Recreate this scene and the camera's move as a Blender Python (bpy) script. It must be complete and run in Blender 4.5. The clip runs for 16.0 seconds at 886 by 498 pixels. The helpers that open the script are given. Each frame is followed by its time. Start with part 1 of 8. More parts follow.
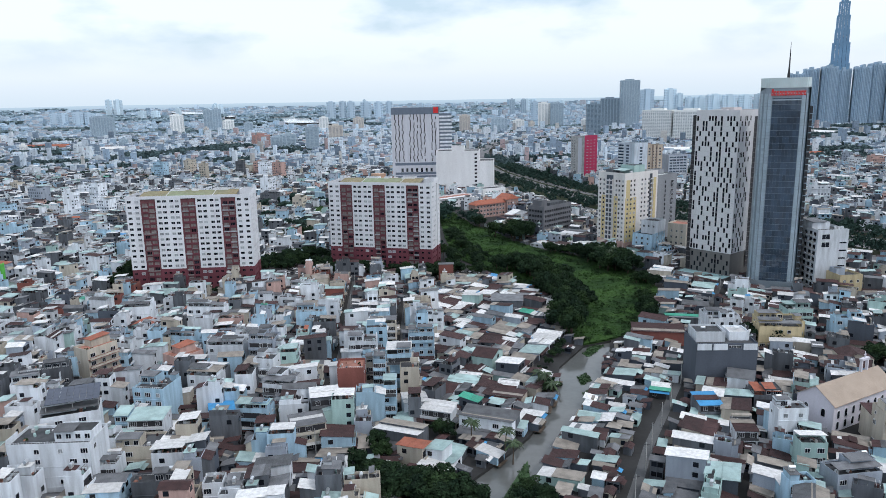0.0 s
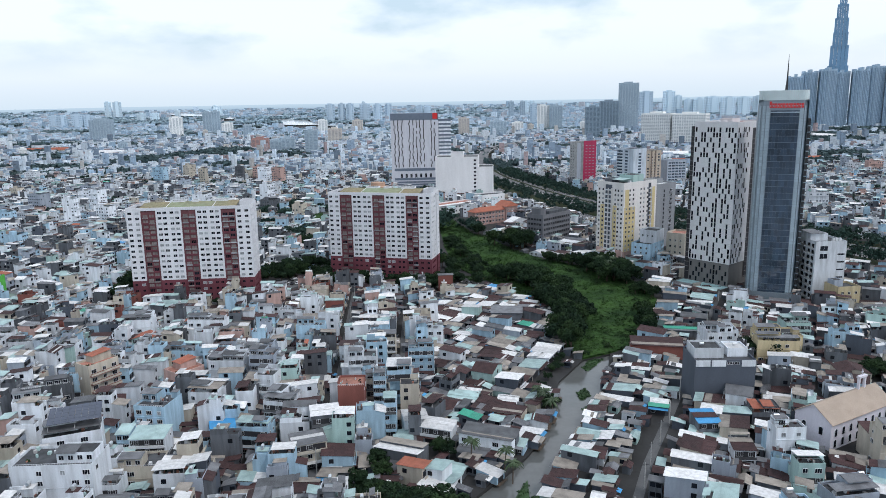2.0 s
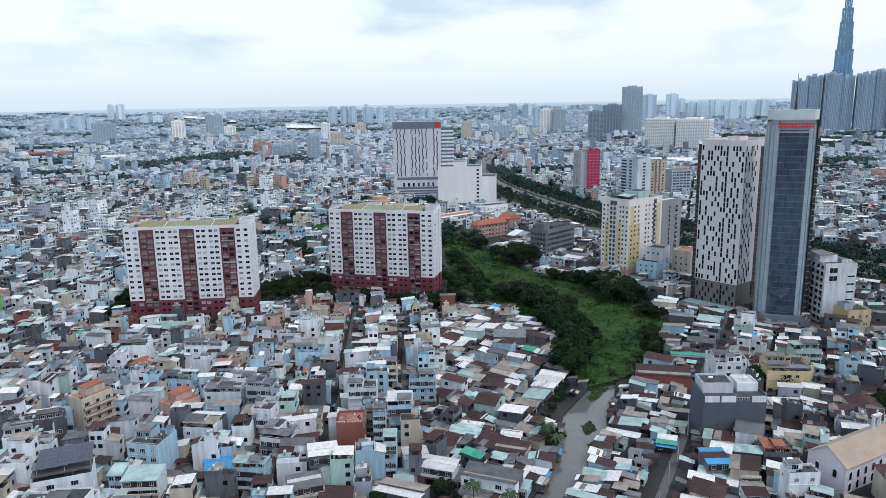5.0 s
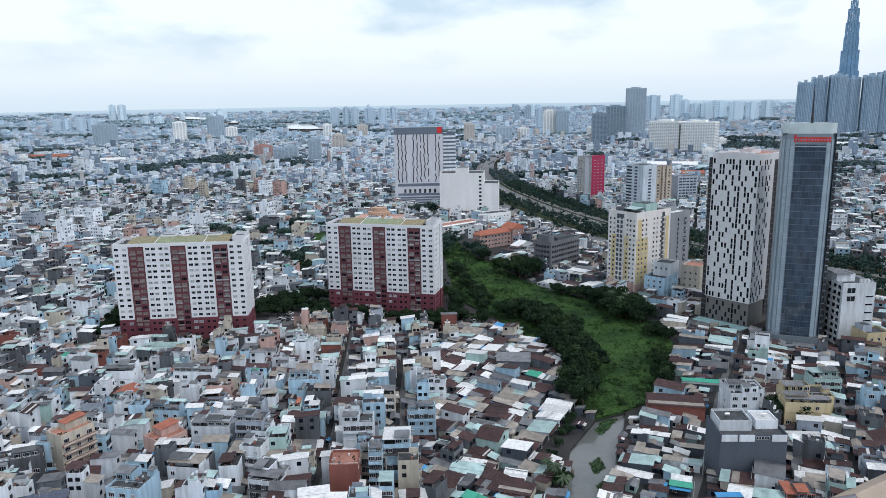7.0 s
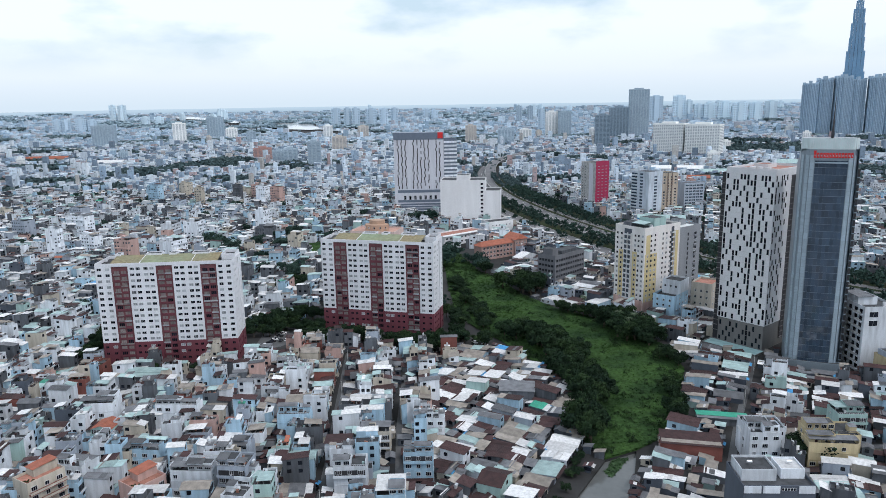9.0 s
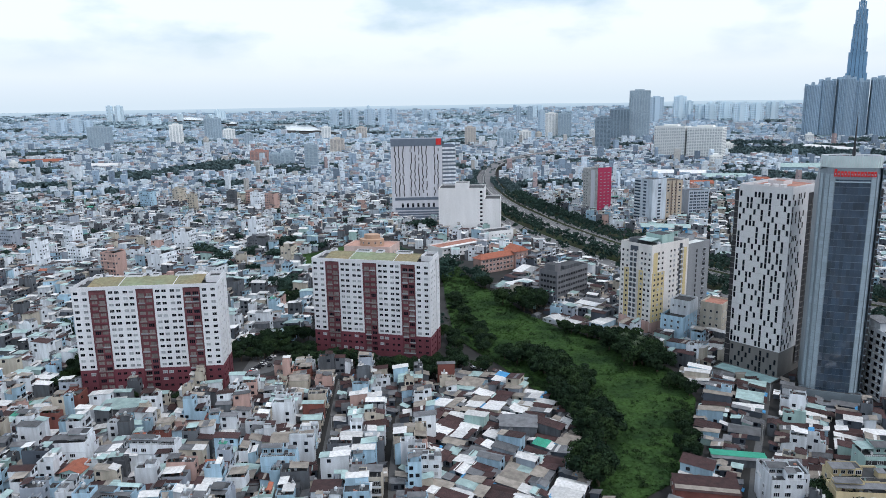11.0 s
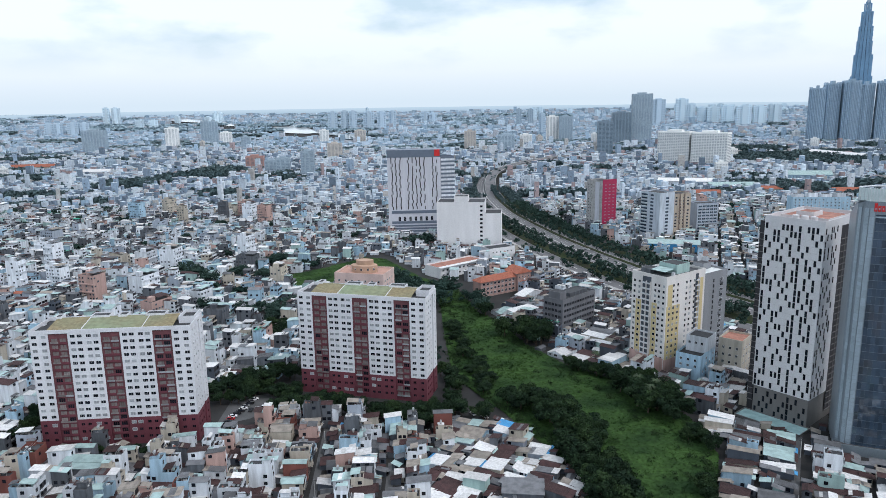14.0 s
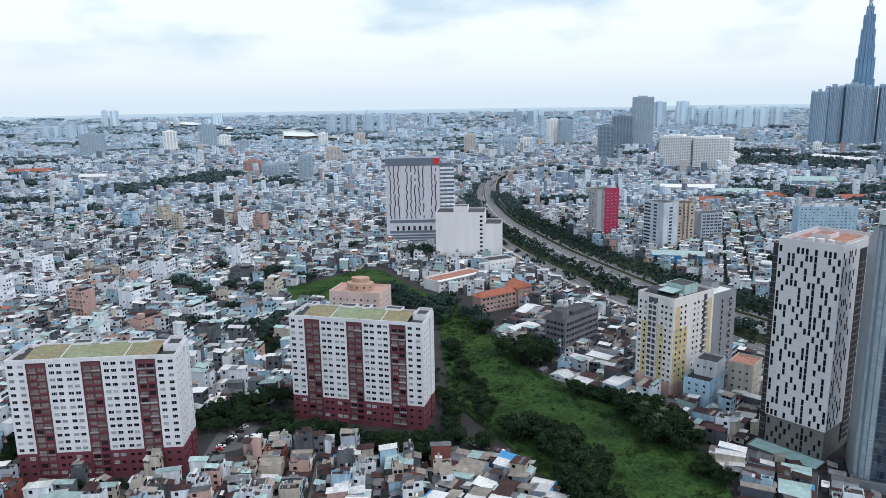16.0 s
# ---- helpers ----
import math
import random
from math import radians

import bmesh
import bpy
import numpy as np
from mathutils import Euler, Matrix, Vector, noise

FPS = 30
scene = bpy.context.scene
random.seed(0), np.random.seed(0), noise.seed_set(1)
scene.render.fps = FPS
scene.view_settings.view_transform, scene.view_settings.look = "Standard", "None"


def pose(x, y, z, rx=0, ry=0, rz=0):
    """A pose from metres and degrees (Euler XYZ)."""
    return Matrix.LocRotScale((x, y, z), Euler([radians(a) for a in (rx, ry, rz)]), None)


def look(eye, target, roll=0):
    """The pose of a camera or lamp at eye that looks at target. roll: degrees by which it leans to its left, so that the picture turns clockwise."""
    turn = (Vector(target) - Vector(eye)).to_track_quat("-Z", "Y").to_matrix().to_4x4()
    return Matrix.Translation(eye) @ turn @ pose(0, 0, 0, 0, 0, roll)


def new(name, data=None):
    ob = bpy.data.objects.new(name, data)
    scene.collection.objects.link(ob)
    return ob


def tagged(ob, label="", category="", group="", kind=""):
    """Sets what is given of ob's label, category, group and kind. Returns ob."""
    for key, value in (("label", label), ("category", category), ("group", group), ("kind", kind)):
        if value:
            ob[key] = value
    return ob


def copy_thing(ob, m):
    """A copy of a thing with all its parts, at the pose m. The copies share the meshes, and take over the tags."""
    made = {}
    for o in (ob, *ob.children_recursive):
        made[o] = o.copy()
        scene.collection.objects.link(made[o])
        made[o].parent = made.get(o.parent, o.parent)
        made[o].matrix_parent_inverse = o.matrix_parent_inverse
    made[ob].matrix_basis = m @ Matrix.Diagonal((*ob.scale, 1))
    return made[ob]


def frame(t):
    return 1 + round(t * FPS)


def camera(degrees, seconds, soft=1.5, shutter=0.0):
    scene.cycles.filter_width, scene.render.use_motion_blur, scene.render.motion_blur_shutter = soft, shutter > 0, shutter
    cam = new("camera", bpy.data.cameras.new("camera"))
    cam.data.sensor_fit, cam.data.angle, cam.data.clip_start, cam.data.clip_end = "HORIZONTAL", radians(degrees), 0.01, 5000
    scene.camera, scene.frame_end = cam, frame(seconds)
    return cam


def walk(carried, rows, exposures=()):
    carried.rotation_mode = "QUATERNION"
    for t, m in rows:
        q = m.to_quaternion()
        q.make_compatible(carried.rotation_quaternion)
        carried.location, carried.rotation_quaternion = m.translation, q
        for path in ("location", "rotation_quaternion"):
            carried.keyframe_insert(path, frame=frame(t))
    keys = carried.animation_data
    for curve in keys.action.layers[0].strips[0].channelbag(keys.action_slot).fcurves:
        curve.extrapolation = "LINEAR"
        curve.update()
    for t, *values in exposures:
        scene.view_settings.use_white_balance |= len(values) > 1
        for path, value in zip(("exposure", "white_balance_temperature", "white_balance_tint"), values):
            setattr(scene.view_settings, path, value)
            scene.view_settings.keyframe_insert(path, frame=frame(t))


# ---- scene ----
# camera: seconds, x, y, z, yaw, pitch, roll
cam = camera(64.2, 16.0, soft=0.78)
ROWS = [
    (0, 0, 0, 108.2, -0.2, -11.83, 1.01),
    (0.5, 0, -0.01, 109.76, -0.23, -11.8, 1.01),
    (1, -0.07, -0.03, 111.32, -0.24, -11.79, 1.02),
    (1.5, -0.15, -0.03, 112.9, -0.27, -11.79, 1.03),
    (2, -0.16, -0, 114.44, -0.28, -11.77, 1.02),
    (2.5, -0.15, 0.01, 116.01, -0.3, -11.78, 1.02),
    (3, -0.09, 0.31, 117.61, -0.3, -11.76, 1.02),
    (3.5, 0, 1.28, 119.21, -0.27, -11.74, 0.99),
    (4, 0.03, 3.22, 120.81, -0.19, -11.72, 0.97),
    (6.5, 0.99, 21.17, 129.05, 0.11, -11.68, 0.95),
    (7, 1.23, 25.92, 130.82, 0.16, -11.73, 0.95),
    (7.5, 1.5, 31.03, 132.46, 0.19, -11.74, 0.94),
    (8, 1.81, 36.24, 134.23, 0.24, -11.76, 0.94),
    (8.5, 2.05, 41.6, 136.02, 0.26, -11.79, 0.93),
    (9, 2.39, 47.14, 137.76, 0.3, -11.81, 0.93),
    (11.5, 3.89, 75.78, 146.51, 0.25, -11.87, 0.92),
    (12, 4.11, 81.73, 148.2, 0.26, -11.87, 0.92),
    (12.5, 4.37, 87.7, 150.02, 0.26, -11.88, 0.92),
    (13, 4.66, 93.77, 151.75, 0.26, -11.88, 0.92),
    (13.5, 4.92, 99.8, 153.58, 0.26, -11.89, 0.9),
    (14, 5.23, 105.68, 155.35, 0.25, -11.86, 0.9),
    (14.5, 5.46, 111.01, 157.14, 0.25, -11.84, 0.89),
    (15, 5.69, 115.79, 158.92, 0.25, -11.82, 0.89),
    (15.5, 5.95, 119.95, 160.67, 0.24, -11.8, 0.89),
    (16, 6.21, 123.19, 162.19, 0.25, -11.77, 0.89),
]
walk(cam, [(t, pose(x, y, z, 90 + pitch, roll, yaw)) for t, x, y, z, yaw, pitch, roll in ROWS],
     exposures=[(0.0, -0.06, 6040, 12.5), (16.0, -0.06, 6040, 12.5)])

# ---- sky and light: a bright, hazy overcast day ----
SUN_EL, SUN_AZ = radians(55), radians(128)
world = bpy.data.worlds.new("overcast_sky")
scene.world = world
world.use_nodes = True
wn, wl = world.node_tree.nodes, world.node_tree.links
wn.clear()
w_out = wn.new("ShaderNodeOutputWorld")
w_sky = wn.new("ShaderNodeTexSky")
w_sky.sky_type, w_sky.sun_disc = "NISHITA", False
w_sky.sun_elevation, w_sky.sun_rotation = SUN_EL, SUN_AZ
w_sky.dust_density = 4.0
w_bg = wn.new("ShaderNodeBackground")
w_bg.inputs["Strength"].default_value = 0.05
wl.new(w_sky.outputs[0], w_bg.inputs["Color"])
w_co = wn.new("ShaderNodeTexCoord")
w_map = wn.new("ShaderNodeMapping")
w_map.inputs["Scale"].default_value = (1.0, 1.0, 2.7)
w_map.inputs["Location"].default_value = (0.35, 0.2, 0.1)
wl.new(w_co.outputs["Generated"], w_map.inputs["Vector"])
w_noise = wn.new("ShaderNodeTexNoise")
w_noise.inputs["Scale"].default_value = 5.2
w_noise.inputs["Detail"].default_value = 6.0
w_noise.inputs["Roughness"].default_value = 0.5
wl.new(w_map.outputs[0], w_noise.inputs["Vector"])
w_ramp = wn.new("ShaderNodeValToRGB")
w_ramp.color_ramp.elements[0].position, w_ramp.color_ramp.elements[0].color = 0.36, (0.56, 0.68, 0.72, 1)
w_ramp.color_ramp.elements[1].position, w_ramp.color_ramp.elements[1].color = 0.53, (0.905, 0.945, 0.95, 1)
wl.new(w_noise.outputs[0], w_ramp.inputs[0])
# the cloud sheet thins into even haze towards the horizon
w_sep = wn.new("ShaderNodeSeparateXYZ")
wl.new(w_co.outputs["Generated"], w_sep.inputs[0])
w_hr = wn.new("ShaderNodeMapRange")
w_hr.inputs[1].default_value, w_hr.inputs[2].default_value = 0.035, 0.095
wl.new(w_sep.outputs["Z"], w_hr.inputs[0])
w_low = wn.new("ShaderNodeValToRGB")
w_low.color_ramp.elements[0].position, w_low.color_ramp.elements[0].color = 0.0, (0.74, 0.845, 0.89, 1)
w_low.color_ramp.elements[1].position, w_low.color_ramp.elements[1].color = 0.04, (0.85, 0.91, 0.925, 1)
wl.new(w_sep.outputs["Z"], w_low.inputs[0])
w_mix = wn.new("ShaderNodeMix")
w_mix.data_type = "RGBA"
wl.new(w_low.outputs[0], w_mix.inputs[6])
wl.new(w_hr.outputs[0], w_mix.inputs[0])
wl.new(w_ramp.outputs[0], w_mix.inputs[7])
w_cl = wn.new("ShaderNodeBackground")
w_cl.inputs["Strength"].default_value = 1.0
wl.new(w_mix.outputs[2], w_cl.inputs["Color"])
w_add = wn.new("ShaderNodeAddShader")
wl.new(w_bg.outputs[0], w_add.inputs[0])
wl.new(w_cl.outputs[0], w_add.inputs[1])
wl.new(w_add.outputs[0], w_out.inputs["Surface"])

sun = new("sun", bpy.data.lights.new("sun", "SUN"))
sun.data.energy, sun.data.angle, sun.data.color = 1.3, radians(10), (1.0, 0.96, 0.9)
sun.matrix_world = look((0, 0, 500), (-math.sin(SUN_AZ) * 100, -math.cos(SUN_AZ) * 100, 500 - math.tan(SUN_EL) * 100))
scene.view_settings.exposure = 0.0


# ---- materials ----
def mat(name, color, rough=0.8, metal=0.0, stain=0.25, scale=0.25, grain=0.1, bump=0.15, streak=1.0, tint=None, ribs=0.0, vary=0.0, spec=0.4):
    """Paint, plaster, tin or leaf: base colour with stains, fine grain and relief, in metres."""
    m = bpy.data.materials.new(name)
    m.use_nodes = True
    n, l = m.node_tree.nodes, m.node_tree.links
    b = n["Principled BSDF"]
    b.inputs["Roughness"].default_value, b.inputs["Metallic"].default_value = rough, metal
    b.inputs["Specular IOR Level"].default_value = spec
    geo = n.new("ShaderNodeNewGeometry")
    mp = n.new("ShaderNodeMapping")
    mp.inputs["Scale"].default_value = (1, 1, 1 / streak)
    l.new(geo.outputs["Position"], mp.inputs["Vector"])
    big, fine = n.new("ShaderNodeTexNoise"), n.new("ShaderNodeTexNoise")
    big.inputs["Scale"].default_value, big.inputs["Detail"].default_value = scale, 4
    fine.inputs["Scale"].default_value, fine.inputs["Detail"].default_value = scale * 14, 3
    l.new(mp.outputs[0], big.inputs["Vector"])
    l.new(geo.outputs["Position"], fine.inputs["Vector"])
    r1 = n.new("ShaderNodeMapRange")
    r1.inputs[1].default_value, r1.inputs[2].default_value, r1.inputs[3].default_value, r1.inputs[4].default_value = 0.38, 0.66, 0.0, 1.0
    l.new(big.outputs[0], r1.inputs[0])
    mix = n.new("ShaderNodeMix")
    mix.data_type = "RGBA"
    t = tint or tuple(c * (1 - stain) for c in color)
    mix.inputs[6].default_value, mix.inputs[7].default_value = (*color, 1), (*t, 1)
    l.new(r1.outputs[0], mix.inputs[0])
    r2 = n.new("ShaderNodeMapRange")
    r2.inputs[1].default_value, r2.inputs[2].default_value, r2.inputs[3].default_value, r2.inputs[4].default_value = 0.3, 0.7, 1 - grain, 1 + grain
    l.new(fine.outputs[0], r2.inputs[0])
    hsv = n.new("ShaderNodeHueSaturation")
    l.new(mix.outputs[2], hsv.inputs["Color"])
    l.new(r2.outputs[0], hsv.inputs["Value"])
    last = hsv
    if vary:
        info = n.new("ShaderNodeObjectInfo")
        r3 = n.new("ShaderNodeMapRange")
        r3.inputs[3].default_value, r3.inputs[4].default_value = 1 - vary, 1 + vary
        isl = n.new("ShaderNodeMath")
        isl.operation = "ADD"
        l.new(info.outputs["Random"], isl.inputs[0])
        l.new(geo.outputs["Random Per Island"], isl.inputs[1])
        half = n.new("ShaderNodeMath")
        half.operation = "FRACT"
        l.new(isl.outputs[0], half.inputs[0])
        l.new(half.outputs[0], r3.inputs[0])
        h2 = n.new("ShaderNodeHueSaturation")
        l.new(hsv.outputs[0], h2.inputs["Color"])
        l.new(r3.outputs[0], h2.inputs["Value"])
        last = h2
    l.new(last.outputs[0], b.inputs["Base Color"])
    bp = n.new("ShaderNodeBump")
    bp.inputs["Strength"].default_value, bp.inputs["Distance"].default_value = bump, 0.05
    if ribs:
        uv = n.new("ShaderNodeUVMap")
        wave = n.new("ShaderNodeTexWave")
        wave.inputs["Scale"].default_value = ribs
        wave.bands_direction = "X"
        l.new(uv.outputs[0], wave.inputs["Vector"])
        l.new(wave.outputs[1], bp.inputs["Height"])
        bp.inputs["Strength"].default_value = 0.7
        bp.inputs["Distance"].default_value = 0.06
    else:
        l.new(fine.outputs[0], bp.inputs["Height"])
    l.new(bp.outputs[0], b.inputs["Normal"])
    return m


WALLS = {
    "white": mat("white_painted_plaster", (0.665, 0.705, 0.75), streak=7, scale=0.55, stain=0.28, vary=0.2),
    "cream": mat("cream_plaster", (0.48, 0.44, 0.37), streak=7, scale=0.5, stain=0.25, vary=0.1),
    "grey": mat("bare_grey_render", (0.115, 0.127, 0.145), streak=6, scale=0.5, stain=0.45, vary=0.25),
    "blue": mat("pale_blue_plaster", (0.36, 0.52, 0.64), streak=7, scale=0.55, stain=0.28, vary=0.18),
    "mint": mat("pale_mint_plaster", (0.34, 0.48, 0.46), streak=7, scale=0.5, stain=0.22, vary=0.12),
    "yellow": mat("yellow_plaster", (0.50, 0.42, 0.26), streak=7, scale=0.5, stain=0.25, vary=0.1),
    "pink": mat("salmon_plaster", (0.50, 0.34, 0.30), streak=7, scale=0.5, stain=0.25, vary=0.12),
    "brick": mat("red_brick_wall", (0.21, 0.075, 0.06), streak=3, stain=0.25, vary=0.12),
    "slate": mat("dark_slate_render", (0.075, 0.09, 0.115), streak=4, stain=0.25, vary=0.15),
    "lilac": mat("lilac_grey_plaster", (0.33, 0.375, 0.44), streak=7, scale=0.5, stain=0.22, vary=0.12),
}
ROOFS = {
    "grey": mat("grey_corrugated_sheet", (0.135, 0.14, 0.15), rough=0.6, ribs=1.1, stain=0.4, scale=0.35, vary=0.4),
    "light": mat("light_corrugated_sheet", (0.66, 0.66, 0.655), rough=0.5, ribs=1.1, stain=0.25, scale=0.9, vary=0.24),
    "teal": mat("pale_teal_sheet", (0.36, 0.49, 0.48), rough=0.5, ribs=1.1, stain=0.3, scale=0.35, vary=0.2),
    "rust": mat("rusted_brown_sheet", (0.055, 0.026, 0.026), rough=0.8, ribs=1.1, stain=0.45, scale=0.5, vary=0.3),
    "tan": mat("tan_fibre_cement_sheet", (0.30, 0.27, 0.235), rough=0.8, ribs=1.1, stain=0.35, scale=0.4, vary=0.2),
    "blue": mat("bright_blue_sheet", (0.06, 0.28, 0.55), rough=0.5, ribs=1.1, stain=0.2, scale=0.4, vary=0.1),
    "orange": mat("orange_clay_tile", (0.34, 0.115, 0.070), rough=0.8, ribs=1.6, stain=0.25, scale=0.5, vary=0.12),
    "green": mat("green_sheet", (0.04, 0.30, 0.20), rough=0.5, ribs=1.1, stain=0.2, scale=0.4, vary=0.15),
}
DECK = mat("weathered_roof_screed", (0.060, 0.064, 0.07), stain=0.5, scale=0.4, vary=0.25)
DECK_RED = mat("terracotta_deck_tile", (0.36, 0.17, 0.125), stain=0.35, scale=0.4, vary=0.15)
GLASS = mat("dark_window_glass", (0.012, 0.015, 0.022), rough=0.15, stain=0.3, grain=0.05, bump=0.0, vary=0.4, spec=0.3)
CURTAIN = mat("curtained_window", (0.30, 0.32, 0.34), rough=0.3, stain=0.3, bump=0.0, vary=0.3)
FRAME = mat("window_frame_paint", (0.62, 0.64, 0.66), rough=0.5, stain=0.1)
STEEL = mat("stainless_steel_tank", (0.72, 0.74, 0.76), rough=0.3, metal=0.8, stain=0.1)
BOULEVARD = mat("pale_worn_asphalt", (0.15, 0.152, 0.158), rough=0.9, stain=0.25, scale=0.08)
ASPHALT = mat("worn_asphalt", (0.10, 0.102, 0.105), rough=0.9, stain=0.3, scale=0.08, vary=0.0)
# Ground colour kept very dark so gaps between houses read as deep shade
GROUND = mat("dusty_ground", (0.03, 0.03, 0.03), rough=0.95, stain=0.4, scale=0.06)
CONCRETE = mat("concrete", (0.42, 0.42, 0.41), stain=0.3, scale=0.3)
# Verge tone mixes grass and soil, darkened for the trees' shade
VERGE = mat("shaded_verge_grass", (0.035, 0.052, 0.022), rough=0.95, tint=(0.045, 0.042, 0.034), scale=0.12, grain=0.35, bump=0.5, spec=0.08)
MARK = mat("white_road_paint", (0.7, 0.7, 0.68), stain=0.15)
GRASS = mat("field_grass", (0.037, 0.076, 0.021), rough=0.95, tint=(0.016, 0.036, 0.013), scale=0.05, grain=0.35, bump=0.6, spec=0.08)
TUFT = mat("grass_tuft", (0.043, 0.086, 0.024), rough=0.9, tint=(0.021, 0.046, 0.017), scale=0.05, grain=0.3, vary=0.25, spec=0.08)
WATERWEED = mat("water_weed", (0.034, 0.075, 0.024), rough=0.8, tint=(0.020, 0.042, 0.016), scale=0.15, grain=0.35, bump=0.6)
WATER = mat("murky_canal_water", (0.12, 0.125, 0.122), rough=0.08, stain=0.2, scale=0.04, grain=0.05, bump=0.02, spec=0.5)
LEAF = mat("tree_leaves", (0.020, 0.038, 0.018), rough=0.9, tint=(0.008, 0.018, 0.011), scale=0.15, grain=0.3, vary=0.45, spec=0.1)
LEAF_LIGHT = mat("light_tree_leaves", (0.028, 0.050, 0.020), rough=0.9, tint=(0.016, 0.032, 0.014), scale=0.15, grain=0.3, vary=0.45, spec=0.1)
PALM = mat("palm_fronds", (0.045, 0.075, 0.03), rough=0.6, tint=(0.025, 0.045, 0.02), scale=0.3, vary=0.3)
BARK = mat("bark", (0.10, 0.075, 0.055), rough=0.95, stain=0.4, scale=1.0)


# ---- building helpers ----
class Soup:
    """Faces gathered into one mesh; each face keeps its material."""

    def __init__(self):
        self.v, self.f, self.m, self.uv = [], [], [], []

    def face(self, pts, m, uv=None):
        k = len(self.v)
        self.v.extend(pts)
        self.f.append(tuple(range(k, k + len(pts))))
        self.m.append(m)
        self.uv.extend(uv or [(0, 0)] * len(pts))

    def grid(self, pts, faces, m):
        k = len(self.v)
        self.v.extend(pts)
        for f in faces:
            self.f.append(tuple(k + i for i in f))
            self.m.append(m)
            self.uv.extend([(0, 0)] * len(f))

    def box(self, x0, x1, y0, y1, z0, z1, m, bottom=False):
        p = [(x0, y0, z0), (x1, y0, z0), (x1, y1, z0), (x0, y1, z0), (x0, y0, z1), (x1, y0, z1), (x1, y1, z1), (x0, y1, z1)]
        f = [(0, 1, 5, 4), (1, 2, 6, 5), (2, 3, 7, 6), (3, 0, 4, 7), (4, 5, 6, 7)]
        self.grid(p, f + [(3, 2, 1, 0)] if bottom else f, m)

    def tray(self, x0, x1, y0, y1, z0, z1, drop, thick, m, deck=None):
        """A box whose flat roof lies below its parapet."""
        a, b, c, d = x0 + thick, x1 - thick, y0 + thick, y1 - thick
        p = [(x0, y0, z0), (x1, y0, z0), (x1, y1, z0), (x0, y1, z0), (x0, y0, z1), (x1, y0, z1), (x1, y1, z1), (x0, y1, z1)]
        p += [(a, c, z1), (b, c, z1), (b, d, z1), (a, d, z1), (a, c, z1 - drop), (b, c, z1 - drop), (b, d, z1 - drop), (a, d, z1 - drop)]
        f = [(0, 1, 5, 4), (1, 2, 6, 5), (2, 3, 7, 6), (3, 0, 4, 7)]
        f += [(4, 5, 9, 8), (5, 6, 10, 9), (6, 7, 11, 10), (7, 4, 8, 11), (8, 9, 13, 12), (9, 10, 14, 13), (10, 11, 15, 14), (11, 8, 12, 15)]
        self.grid(p, f, m)
        self.grid([(a, c, z1 - drop), (b, c, z1 - drop), (b, d, z1 - drop), (a, d, z1 - drop)], [(0, 1, 2, 3)], deck or m)

    def sheet(self, x0, x1, y0, y1, za, zb, thick, m, along="y"):
        """A sloping roof sheet: za at the low-coordinate edge, zb at the other, ribs down the slope."""
        if along == "y":
            q = [(x0, y0, za), (x1, y0, za), (x1, y1, zb), (x0, y1, zb)]
            uv = [(x0, y0), (x1, y0), (x1, y1), (x0, y1)]
        else:
            q = [(x0, y0, za), (x1, y0, zb), (x1, y1, zb), (x0, y1, za)]
            uv = [(y0, x0), (y0, x1), (y1, x1), (y1, x0)]
        lo = [(x, y, z - thick) for x, y, z in q]
        k = len(self.v)
        self.v.extend(q + lo)
        for f in ((0, 1, 2, 3), (4, 5, 1, 0), (5, 6, 2, 1), (6, 7, 3, 2), (7, 4, 0, 3)):
            self.f.append(tuple(k + i for i in f))
            self.m.append(m)
            self.uv.extend([uv[i % 4] for i in f])

    def tube(self, a, b, ra, rb, m, n=6, cap=True):
        a, b = Vector(a), Vector(b)
        q = (b - a).to_track_quat("Z", "Y").to_matrix()
        ring = [q @ Vector((math.cos(2 * math.pi * i / n), math.sin(2 * math.pi * i / n), 0)) for i in range(n)]
        p = [tuple(a + r * ra) for r in ring] + [tuple(b + r * rb) for r in ring]
        f = [(i, (i + 1) % n, n + (i + 1) % n, n + i) for i in range(n)]
        if cap:
            f += [tuple(range(n, 2 * n)), tuple(reversed(range(n)))]
        self.grid(p, f, m)

    def add(self, other, x, y, z, rot):
        """Takes over another soup, turned by rot radians and moved."""
        c, s, k = math.cos(rot), math.sin(rot), len(self.v)
        self.v.extend([(x + c * a - s * b, y + s * a + c * b, z + h) for a, b, h in other.v])
        self.f.extend([tuple(k + i for i in f) for f in other.f])
        self.m.extend(other.m)
        self.uv.extend(other.uv)

    def mesh(self, name):
        me = bpy.data.meshes.new(name)
        me.from_pydata(self.v, [], self.f)
        mats = list(dict.fromkeys(self.m))
        for m in mats:
            me.materials.append(m)
        ix = {m: i for i, m in enumerate(mats)}
        me.polygons.foreach_set("material_index", [ix[m] for m in self.m])
        uv = me.uv_layers.new(name="UVMap")
        uv.data.foreach_set("uv", [c for p in self.uv for c in p])
        me.update()
        return me


def part(name, soup, parent, label="", m=None):
    """One mesh object under a thing or a part."""
    ob = new(name, soup.mesh(name) if isinstance(soup, Soup) else soup)
    ob.parent = parent
    if m is not None:
        ob.matrix_basis = m
    return tagged(ob, label)


def thing(name, label, category, m, group=""):
    ob = new(name)
    ob.empty_display_size = 0.5
    ob.matrix_basis = m
    return tagged(ob, label, category, group)


def stuff(name, soup, label, category, group=""):
    return tagged(new(name, soup.mesh(name)), label, category, group, "stuff")


